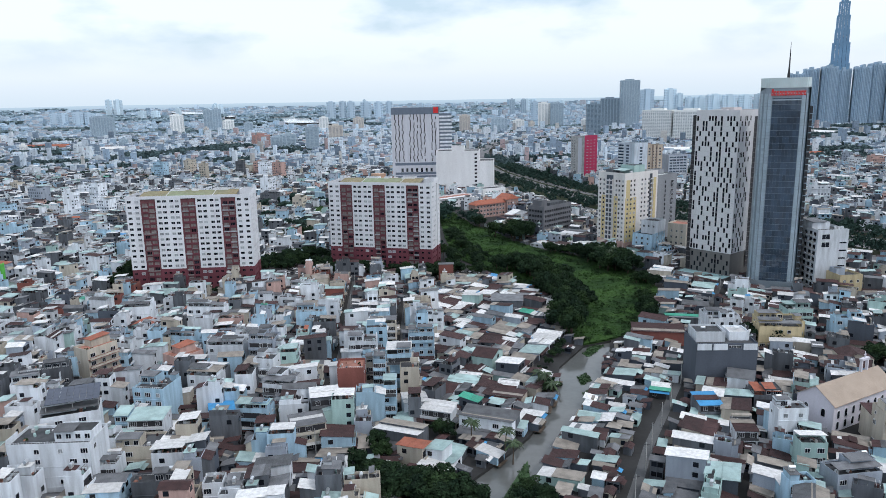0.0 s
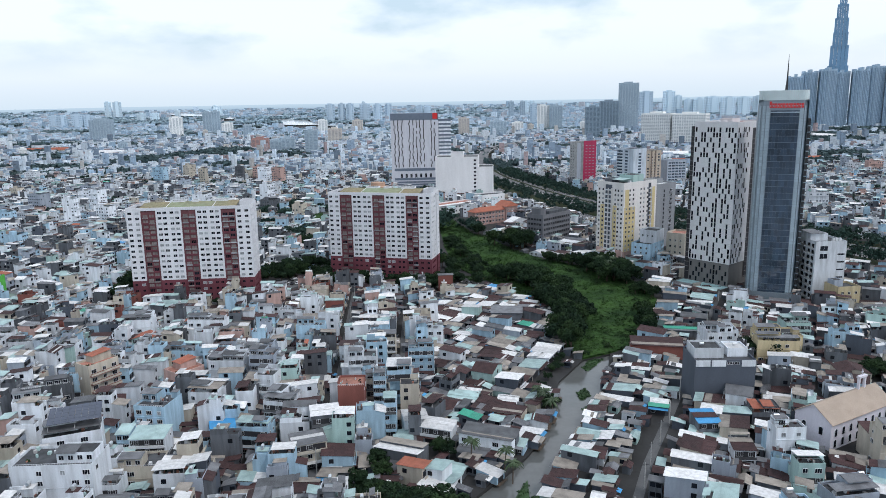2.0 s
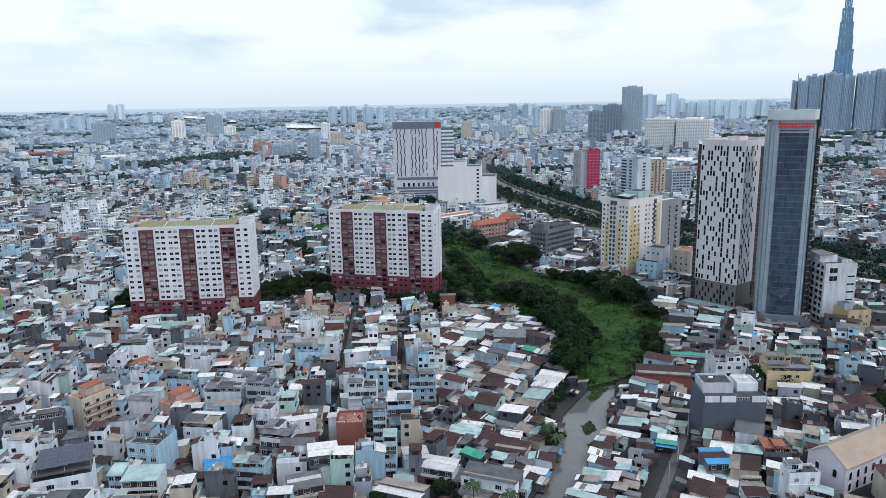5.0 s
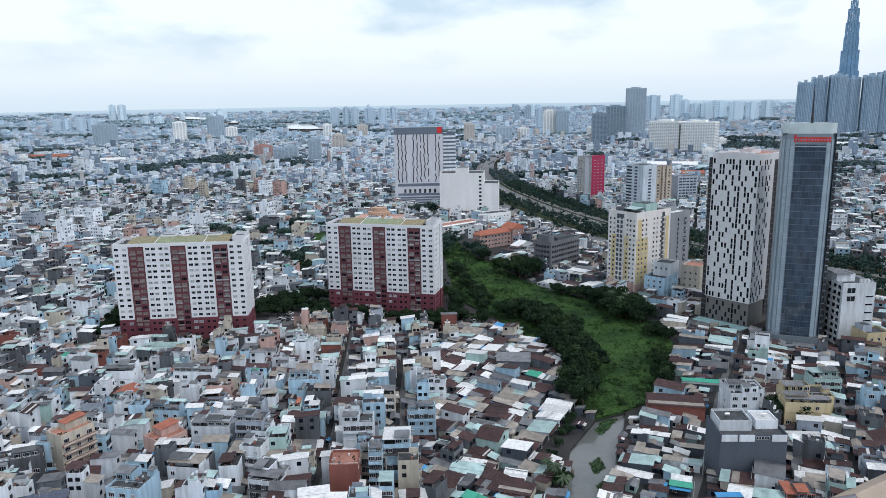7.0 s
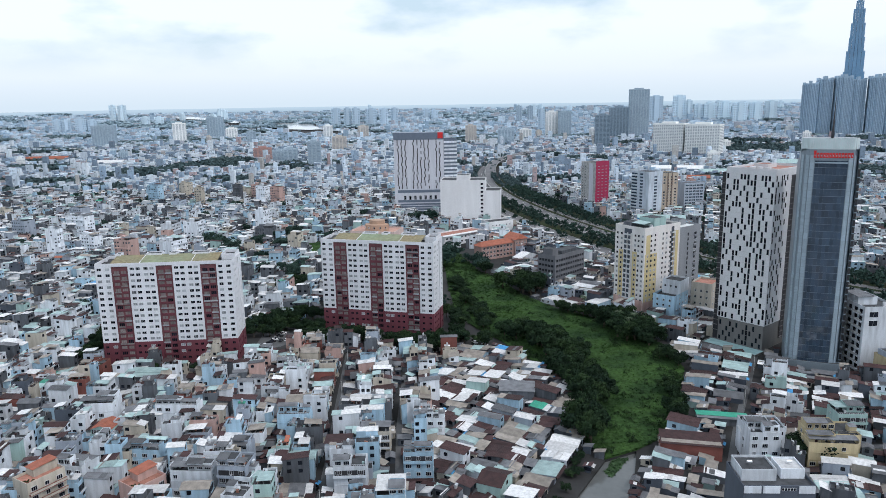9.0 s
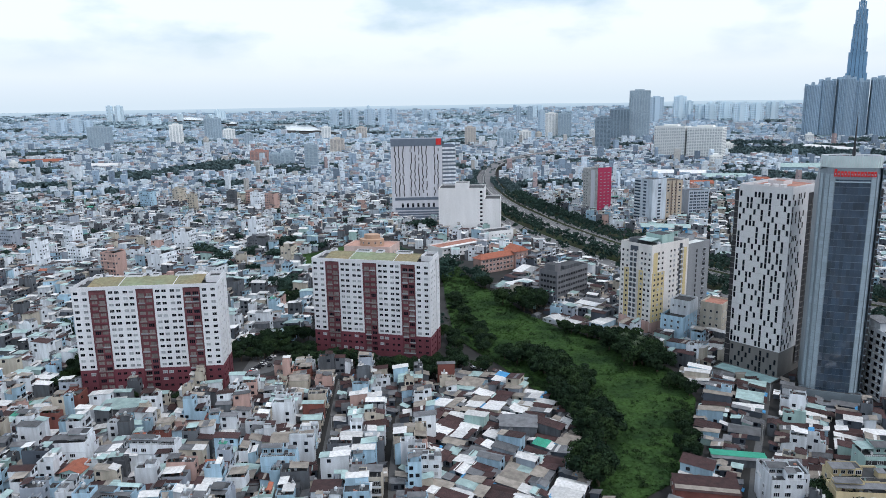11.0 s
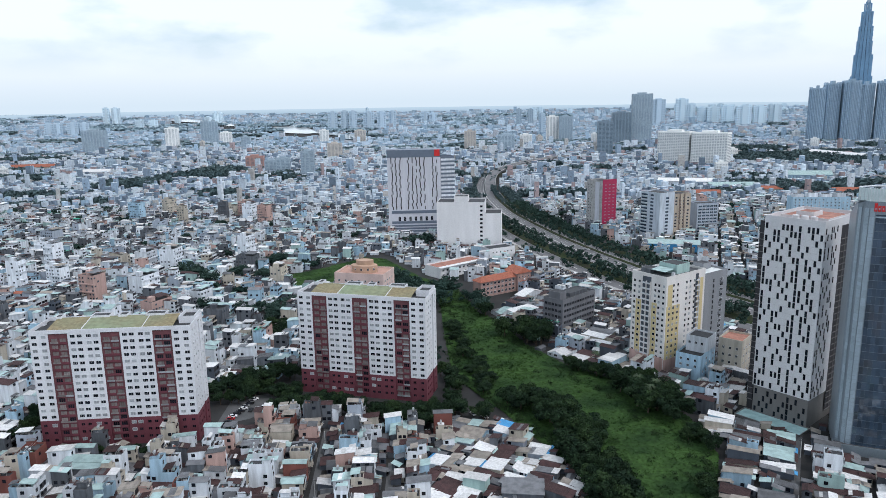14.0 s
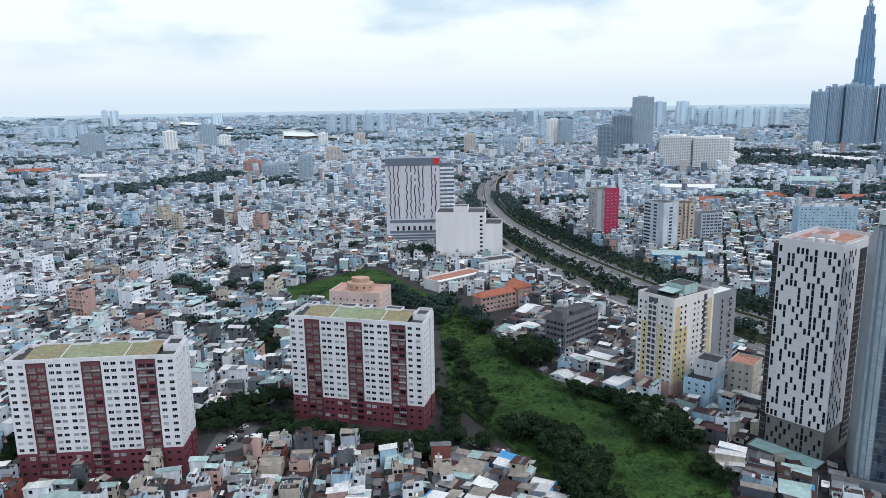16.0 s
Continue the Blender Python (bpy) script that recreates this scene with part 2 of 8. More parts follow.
def setting(name, soup, label, category):
    return tagged(new(name, soup.mesh(name)), label, category, "", "structure")


def at_xy(x, y, deg=0.0, z=0.0):
    return pose(x, y, z, 0, 0, deg)


def window_mesh(name, w, h, pane=None, frame_m=None, bars=1, depth=0.12):
    """A window, centred, its outer face towards -y: a proud frame with mullions round panes that sit deeper, all one piece."""
    t = 0.035 * min(w, h) + 0.02
    fm, b = frame_m or FRAME, 0.6 * t
    xs = [-w / 2, -w / 2 + t]
    for i in range(bars):
        x = -w / 2 + w * (i + 1) / (bars + 1)
        xs += [x - b / 2, x + b / 2]
    xs += [w / 2 - t, w / 2]
    zs = [-h / 2, -h / 2 + t, h / 2 - t, h / 2]
    v = [(x, -depth, z) for x in xs for z in zs]
    k = lambda i, j: i * 4 + j
    f, m = [], []
    for i in range(len(xs) - 1):
        for j in range(3):
            q = (k(i, j), k(i + 1, j), k(i + 1, j + 1), k(i, j + 1))
            if j == 1 and i % 2 == 1:
                n0 = len(v)
                v += [(v[p][0], -0.02, v[p][2]) for p in q]
                for a, c in ((0, 1), (1, 2), (2, 3), (3, 0)):
                    f.append((q[a], q[c], n0 + c, n0 + a))
                    m.append(fm)
                f.append((n0, n0 + 1, n0 + 2, n0 + 3))
                m.append(pane or GLASS)
            else:
                f.append(q)
                m.append(fm)
    rim = [k(0, 0), k(len(xs) - 1, 0), k(len(xs) - 1, 3), k(0, 3)]
    n0 = len(v)
    v += [(v[p][0], 0.02, v[p][2]) for p in rim]
    for a, c in ((0, 1), (1, 2), (2, 3), (3, 0)):
        f.append((rim[c], rim[a], n0 + a, n0 + c))
        m.append(fm)
    s = Soup()
    s.v, s.f, s.m = v, f, m
    s.uv = [(0, 0)] * sum(len(q) for q in f)
    return s.mesh(name)


def inside(poly, x, y):
    hit, n = False, len(poly)
    for i in range(n):
        (x0, y0), (x1, y1) = poly[i], poly[i - 1]
        if (y0 > y) != (y1 > y) and x < (x1 - x0) * (y - y0) / (y1 - y0) + x0:
            hit = not hit
    return hit


def near_line(line, x, y):
    """Distance from a point to a polyline."""
    best = 1e9
    for (x0, y0), (x1, y1) in zip(line, line[1:]):
        dx, dy = x1 - x0, y1 - y0
        u = max(0, min(1, ((x - x0) * dx + (y - y0) * dy) / (dx * dx + dy * dy)))
        best = min(best, math.hypot(x - x0 - u * dx, y - y0 - u * dy))
    return best


def rect(x, y, w, d, deg):
    """Corners of a plan rectangle whose first corner is (x, y)."""
    c, s = math.cos(radians(deg)), math.sin(radians(deg))
    return [(x, y), (x + w * c, y + w * s), (x + w * c - d * s, y + w * s + d * c), (x - d * s, y + d * c)]


def leaf_crown(seed, blobs, size, count, leaf, flat_top=1.0):
    """A crown of many small leaf sprays over uneven lumps."""
    r = np.random.RandomState(seed)
    c = r.uniform(-1, 1, (blobs, 3)) * np.array([0.7, 0.7, 0.42]) * size
    c[:, 2] += size * 0.1 * flat_top - 0.25 * (c[:, 0] ** 2 + c[:, 1] ** 2) / size
    rad = r.uniform(0.16, 0.5, blobs) * size * (1 if blobs < 12 else 0.85)
    k = r.randint(0, blobs, count)
    d = r.normal(size=(count, 3))
    d[:, 2] = d[:, 2] * 0.85 + 0.25
    d /= np.linalg.norm(d, axis=1)[:, None]
    p = c[k] + d * (rad[k] * r.uniform(0.72, 1.08, count))[:, None]
    nrm = d + r.normal(size=(count, 3)) * 0.55
    nrm /= np.linalg.norm(nrm, axis=1)[:, None]
    t = np.cross(nrm, r.normal(size=(count, 3)))
    t /= np.linalg.norm(t, axis=1)[:, None]
    b = np.cross(nrm, t)
    s = leaf * r.uniform(0.6, 1.4, count)[:, None]
    v = np.stack([p - t * s - b * s * 0.6, p + t * s - b * s * 0.7, p + t * s * 0.8 + b * s * 0.7, p - t * s * 0.7 + b * s * 0.6], 1).reshape(-1, 3)
    return v


# ---- the plan ----
CANAL = [(-20, 120), (-6, 160), (0, 178), (9, 190), (21, 205), (27, 214), (33, 226), (41, 251), (47, 275), (62, 300), (76, 307), (71, 290), (64, 270), (60, 255), (49, 230), (36, 204), (29, 187), (31, 168), (24, 150), (2, 110)]
FIELD = [(76, 307), (62, 300), (56, 318), (63, 350), (60, 378), (46, 408), (32, 440), (16, 470), (6, 500), (2, 560), (-2, 640), (-30, 690), (-130, 690), (-150, 730), (-116, 760), (-80, 805), (-60, 800), (-20, 720), (10, 690), (26, 612), (40, 592), (54, 540), (74, 504), (96, 480), (108, 465), (123, 430), (123, 392), (108, 355), (90, 318)]
ROAD = [(330, 470), (300, 520), (247, 585), (205, 660), (170, 740), (128, 870), (101, 985), (82, 1090), (72, 1200), (68, 1300), (71, 1390), (80, 1490), (98, 1600), (136, 1720), (205, 1860), (310, 2000)]
RIVER = [(-866, 3526), (-874, 3731), (-821, 3818), (-708, 3846), (-666, 3714), (-661, 3577), (-596, 3414), (-478, 3287), (-400, 3251), (-374, 3044), (-424, 3049), (-476, 3205), (-586, 3325), (-619, 3300), (-716, 3335), (-803, 3429)]
RIVER_WEST = [(-1603, 4246), (-1504, 4247), (-1368, 4153), (-1221, 4019), (-1105, 3854), (-1072, 3741), (-1131, 3725), (-1242, 3937), (-1424, 4022), (-1550, 4109)]
ALLEYS = [[(-55, 424), (-50, 351), (-46, 300), (-43, 240), (-42, 190)], [(-21, 390), (-20, 328), (-17, 279)], [(168, 412), (126, 331), (98, 272), (79, 235), (64, 206), (54, 183), (30, 130)],
          [(-190, 396), (-110, 404), (-92, 428), (-66, 448), (-22, 434), (0, 444), (18, 428), (34, 432)]]
# groves: line, half width, count, crown radii, heights
GROVES = [([(40, 446), (54, 430), (64, 408), (67, 385), (66, 362), (64, 345)], 7, 46, (5.5, 8.5), (9, 14)), ([(56, 330), (60, 318), (58, 312)], 3, 7, (6, 8.5), (13, 17)), ([(24, 462), (23, 485), (18, 515), (10, 548), (4, 585)], 4, 24, (4, 5.5), (4.5, 7)),
          ([(-34, 434), (-10, 431), (8, 441), (22, 433)], 4, 12, (4.5, 6.5), (7, 10)), ([(102, 464), (108, 447), (112, 432)], 8, 24, (6, 9), (11, 15)), ([(116, 412), (123, 397)], 3, 6, (4, 6), (6, 9)),
          ([(75, 503), (90, 490), (99, 474)], 4, 9, (4.5, 6.5), (7, 10)), ([(46, 560), (58, 545), (66, 540)], 5, 9, (8, 10), (13, 17)), ([(20, 640), (34, 615), (27, 602)], 5, 9, (6, 8), (9, 12)),
          ([(-46, 700), (-24, 665), (-4, 640), (6, 650)], 11, 18, (8, 11), (13, 17)), ([(-190, 728), (-150, 715)], 6, 7, (7, 9), (10, 13)), ([(-84, 446), (-62, 446)], 3, 8, (4.5, 6.5), (6, 9)), ([(-110, 556), (-122, 575)], 8, 8, (6, 8), (8, 11)), ([(-120, 466), (-100, 479), (-82, 488)], 6, 17, (5, 6.5), (7, 10)), ([(-150, 622), (-120, 600), (-123, 642)], 9, 18, (5.5, 7.5), (7, 10)),
          ([(-248, 756), (-200, 701)], 8, 8, (8, 10), (11, 14)), ([(-176, 764), (-150, 792)], 7, 8, (7, 9), (10, 13)), ([(-118, 900), (-100, 896)], 6, 5, (7, 9), (10, 12)), ([(-34, 864), (-18, 860)], 6, 5, (8, 10), (12, 15)),
          ([(-118, 452), (-102, 461), (-86, 466), (-74, 456)], 4, 12, (4, 6), (6, 9)), ([(-66, 450), (-44, 442), (-20, 436)], 3, 13, (4, 6), (6, 9)), ([(-180, 398), (-130, 401)], 1.5, 7, (2.5, 4), (4, 6)), ([(-198, 410), (-202, 452)], 3, 6, (5, 6), (9, 12)), ([(-28, 190), (-14, 182), (-4, 178), (8, 170)], 5, 22, (4.5, 6.5), (6, 9)), ([(20, 176), (26, 174)], 2, 4, (3.5, 5), (4, 6)), ([(-22, 200), (-20, 210)], 2, 3, (3, 4), (6, 7)), ([(40, 268), (47, 288), (53, 304)], 2.5, 6, (2, 3.2), (2.5, 4)), ([(38, 246), (41, 254)], 1.2, 4, (2, 3.2), (3, 5)), ([(-6, 216), (2, 214)], 1.5, 3, (2.5, 3.5), (5, 6)),
          ([(-26, 428), (-10, 422), (2, 426)], 3, 8, (4, 6), (6, 9)), ([(-107, 462), (-98, 466)], 2, 5, (3.5, 5), (6, 8)), ([(4, 448), (8, 470), (1, 496)], 3, 8, (4.5, 6.5), (7, 10)), ([(135, 296), (148, 303)], 3, 7, (5, 7), (8, 11)), ([(172, 268), (182, 282)], 3, 5, (4, 5.5), (6, 8)), ([(97, 328), (110, 365)], 3, 7, (3.5, 5), (6, 9)), ([(150, 1030), (205, 1045)], 9, 9, (6, 8), (9, 12))]
PARKING = [(-111, 428), (-112, 460), (-92, 468), (-84, 456), (-96, 436)]


def flat(poly, z, m):
    bm = bmesh.new()
    vs = [bm.verts.new((x, y, z)) for x, y in poly]
    es = [bm.edges.new((a, b)) for a, b in zip(vs, vs[1:] + vs[:1])]
    bmesh.ops.triangle_fill(bm, edges=es, use_beauty=True)
    for f in bm.faces:
        if f.normal.z < 0:
            f.normal_flip()
    me = bpy.data.meshes.new("sheet")
    bm.to_mesh(me)
    bm.free()
    me.materials.append(m)
    return me


def far_rise(x, y):
    return max(0.0, math.hypot(x, y) - 3000) * 0.047


# ground: one sheet to the horizon, cut open where the canal runs
def ground_mesh():
    bm = bmesh.new()
    loops = [[(3000 * math.cos(a), 3000 * math.sin(a)) for a in [i * math.pi / 36 for i in range(72)]], CANAL]
    es = []
    for lp in loops:
        vs = [bm.verts.new((x, y, 0)) for x, y in lp]
        es += [bm.edges.new((a, b)) for a, b in zip(vs, vs[1:] + vs[:1])]
    rim, bank = es[:72], es[72:]
    bmesh.ops.triangle_fill(bm, edges=es, use_beauty=True)
    r = bmesh.ops.extrude_edge_only(bm, edges=bank)
    bmesh.ops.translate(bm, verts=[e for e in r["geom"] if isinstance(e, bmesh.types.BMVert)], vec=(0, 0, -1.6))
    # far off the land rises gently towards the horizon
    r = bmesh.ops.extrude_edge_only(bm, edges=rim)
    for e in r["geom"]:
        if isinstance(e, bmesh.types.BMVert):
            k = 4900 / 3000
            e.co = (e.co.x * k, e.co.y * k, far_rise(e.co.x * k, e.co.y * k))
    for f in bm.faces:
        f.normal_update()
        if f.normal.z < 0:
            f.normal_flip()
    me = bpy.data.meshes.new("ground")
    bm.to_mesh(me)
    bm.free()
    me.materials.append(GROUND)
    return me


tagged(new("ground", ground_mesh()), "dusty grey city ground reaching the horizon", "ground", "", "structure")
tagged(new("water", flat([(x, y) for x, y in [(-60, 100), (90, 100), (90, 320), (-60, 320)]], -1.0, WATER)), "murky grey-brown water in the narrow canal", "canal", "", "structure")
tagged(new("field_ground", flat(FIELD, 0.05, GRASS)), "overgrown green field with rough tall grass", "field", "", "structure")


def hump(x, y):
    """Height of the grass cover: tussocks on slow swells, running out at the field's edge."""
    a = noise.noise((x * 0.07, y * 0.07, 1)) * 0.7 + noise.noise((x * 0.21, y * 0.21, 4)) * 0.45 + noise.noise((x * 0.6, y * 0.6, 7)) * 0.35
    return 0.7 + 0.75 * a


s = Soup()
for i in range(-150, 126):
    for j in range(300, 806, 1):
        if inside(FIELD, i + 0.5, j + 0.5):
            if j > 600 and (i % 2 or j % 2):
                continue
            k = 2 if j > 600 else 1
            s.face([(a, b, max(0.08, hump(a, b))) for a, b in ((i, j), (i + k, j), (i + k, j + k), (i, j + k))], GRASS)
stuff("grass_cover", s, "uneven swells of tall green grass", "grass")
# Reflected sky is painted into the river's pale base colour
PALE_WATER = mat("pale_river_water", (0.55, 0.6, 0.62), rough=0.12, stain=0.06, scale=0.01, bump=0.0, spec=0.6)
for bend in (RIVER, RIVER_WEST):
    river = new("river_water", flat(bend, 0.6, PALE_WATER))
    for q in river.data.vertices:
        q.co.z = far_rise(q.co.x, q.co.y) + 4
    tagged(river, "pale wide river far across the city", "river", "", "structure")
tagged(new("parking_ground", flat(PARKING, 0.03, ASPHALT)), "asphalt yard between the apartment blocks", "pavement", "", "structure")

# the far distance: a strip of land glowing with painted haze, paler upwards
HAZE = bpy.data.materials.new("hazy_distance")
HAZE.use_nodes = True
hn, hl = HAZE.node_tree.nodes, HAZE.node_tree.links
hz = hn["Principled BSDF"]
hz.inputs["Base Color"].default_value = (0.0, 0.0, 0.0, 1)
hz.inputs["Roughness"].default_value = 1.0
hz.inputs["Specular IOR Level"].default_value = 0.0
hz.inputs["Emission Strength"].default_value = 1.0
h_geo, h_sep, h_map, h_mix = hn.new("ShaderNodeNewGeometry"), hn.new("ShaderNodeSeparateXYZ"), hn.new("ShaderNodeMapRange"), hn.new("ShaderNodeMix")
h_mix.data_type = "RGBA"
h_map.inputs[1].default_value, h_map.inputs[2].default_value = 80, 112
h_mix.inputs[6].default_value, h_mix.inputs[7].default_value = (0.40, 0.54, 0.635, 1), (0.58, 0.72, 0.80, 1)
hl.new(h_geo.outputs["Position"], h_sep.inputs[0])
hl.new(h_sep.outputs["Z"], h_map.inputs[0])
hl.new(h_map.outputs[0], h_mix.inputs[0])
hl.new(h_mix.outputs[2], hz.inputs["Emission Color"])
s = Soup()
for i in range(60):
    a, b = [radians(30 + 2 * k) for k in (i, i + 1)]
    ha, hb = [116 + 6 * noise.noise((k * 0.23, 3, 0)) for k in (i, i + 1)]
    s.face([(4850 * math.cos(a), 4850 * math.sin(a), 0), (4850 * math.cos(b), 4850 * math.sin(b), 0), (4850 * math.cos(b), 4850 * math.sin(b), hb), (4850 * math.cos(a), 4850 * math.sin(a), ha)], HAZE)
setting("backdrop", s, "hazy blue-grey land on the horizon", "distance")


def ribbon(line, off_a, off_b, z, m, soup, skirt=0.0, z_of=None):
    """A strip along a polyline between two sideways offsets, with side walls of height skirt."""
    pts = []
    for i, (x, y) in enumerate(line):
        (xa, ya), (xb, yb) = line[max(0, i - 1)], line[min(len(line) - 1, i + 1)]
        d = math.hypot(xb - xa, yb - ya)
        nx, ny = (yb - ya) / d, -(xb - xa) / d
        h = z + (z_of(i) if z_of else 0)
        pts.append(((x + nx * off_a, y + ny * off_a, h), (x + nx * off_b, y + ny * off_b, h)))
    for (a, b), (c, d) in zip(pts, pts[1:]):
        soup.face([a, b, d, c], m)
        if skirt:
            lo = lambda p: (p[0], p[1], p[2] - skirt)
            soup.face([lo(a), a, c, lo(c)], m)
            soup.face([b, lo(b), lo(d), d], m)
    return pts


def smooth(line, n=6):
    """A Catmull-Rom curve through the points."""
    out = []
    for i in range(len(line) - 1):
        p = [Vector(line[max(0, min(len(line) - 1, k))]) for k in (i - 1, i, i + 1, i + 2)]
        for j in range(n):
            t = j / n
            out.append(tuple(0.5 * (2 * p[1] + (p[2] - p[0]) * t + (2 * p[0] - 5 * p[1] + 4 * p[2] - p[3]) * t * t + (3 * p[1] - p[0] - 3 * p[2] + p[3]) * t ** 3)))
    return out + [tuple(line[-1])]


ROADS = smooth(ROAD)
NEAR_ROAD = [q for q in ROADS if q[1] < 1330]
s = Soup()
ribbon(ROADS, -13, -0.7, 0.06, BOULEVARD, s)
ribbon(ROADS, 0.7, 13, 0.06, BOULEVARD, s)
setting("road", s, "wide grey asphalt boulevard of two carriageways", "road")
s = Soup()
ribbon(NEAR_ROAD, -47, -33, 0.06, BOULEVARD, s)
ribbon(NEAR_ROAD, 20, 27, 0.06, BOULEVARD, s)
setting("service_road", s, "grey asphalt side road parted from the boulevard by trees", "road")
s = Soup()
ribbon(ROADS, -0.7, 0.7, 0.3, CONCRETE, s, 0.3)
setting("median", s, "low concrete kerb between the carriageways", "median")
s = Soup()
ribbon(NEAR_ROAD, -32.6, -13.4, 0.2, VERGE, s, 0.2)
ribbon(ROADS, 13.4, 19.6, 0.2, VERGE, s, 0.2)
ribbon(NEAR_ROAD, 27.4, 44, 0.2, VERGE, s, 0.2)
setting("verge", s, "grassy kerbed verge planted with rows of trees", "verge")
s = Soup()
for a, b in ((-33, -32.6), (-13.4, -13), (13, 13.4), (19.6, 20), (27, 27.4), (-51, -47)):
    ribbon(NEAR_ROAD, a, b, 0.24, CONCRETE, s, 0.24)
setting("pavement", s, "pale concrete kerbs and footway along the boulevard", "pavement")
s = Soup()
for off in (-9, -4.8, 4.8, 9, -40):
    for i in range(0, len(ROADS) - 1, 1):
        a, b = ROADS[i], ROADS[i + 1]
        if off > -20 or a[1] < 1330:
            ribbon([a, (a[0] * 0.6 + b[0] * 0.4, a[1] * 0.6 + b[1] * 0.4)], off - 0.15, off + 0.15, 0.075, MARK, s)
setting("lane_marks", s, "white dashed lane lines on the asphalt", "road marking")
s = Soup()
for al in ALLEYS:
    ribbon(al, -1.5, 1.5, 0.04, ASPHALT, s)
setting("lane", s, "narrow grey alleys between the houses", "alley")
# the overpass that leaves the boulevard
DECKL = [ROADS[i] for i in range(52, len(ROADS))]
rise = lambda i: 8.5 * min(1, max(0, i / 9)) ** 1.3
over = thing("overpass", "grey concrete overpass curving above the boulevard on piers", "overpass", at_xy(0, 0))
s = Soup()
dp = ribbon(DECKL, 3, 22, 0.3, BOULEVARD, s, 1.4, rise)
part("deck", s, over)
for off in (3, 22):
    s = Soup()
    ribbon(DECKL, off - 0.2, off + 0.2, 1.3, CONCRETE, s, 1.0, rise)
    part("parapet", s, over)
for i in range(4, len(dp), 3):
    (ax, ay, az), (bx, by, bz) = dp[i]
    s = Soup()
    s.tube(((ax + bx) / 2, (ay + by) / 2, 0), ((ax + bx) / 2, (ay + by) / 2, az - 1.3), 1.0, 1.0, CONCRETE, 8)
    part("pier", s, over)


# ---- apartment blocks: white with maroon balcony bays and base ----
BLOCK_WHITE = mat("block_white_paint", (0.66, 0.67, 0.70), streak=8, stain=0.12, scale=0.12)
MAROON = mat("maroon_paint", (0.145, 0.040, 0.055), streak=8, stain=0.2, scale=0.15)
MAROON_DARK = mat("loggia_paint", (0.155, 0.058, 0.066), stain=0.3, scale=0.4)
LOGGIA_GREY = mat("loggia_shutter", (0.21, 0.19, 0.185), stain=0.35, scale=0.6, vary=0.3)
GREEN_ROOF = mat("mossy_sheet_roof", (0.20, 0.25, 0.155), rough=0.8, tint=(0.21, 0.17, 0.095), scale=0.03, grain=0.2)
OCHRE_ROOF = mat("ochre_sheet_roof", (0.22, 0.18, 0.10), rough=0.8, tint=(0.18, 0.19, 0.115), scale=0.05, grain=0.25)
BW, BD, BH, BB = 71.2, 21.0, 56.8, 13.4
STOREY = (BH - 1.5 - BB) / 13
BAYS = [(0.118, 0.236), (0.440, 0.558), (0.762, 0.880)]


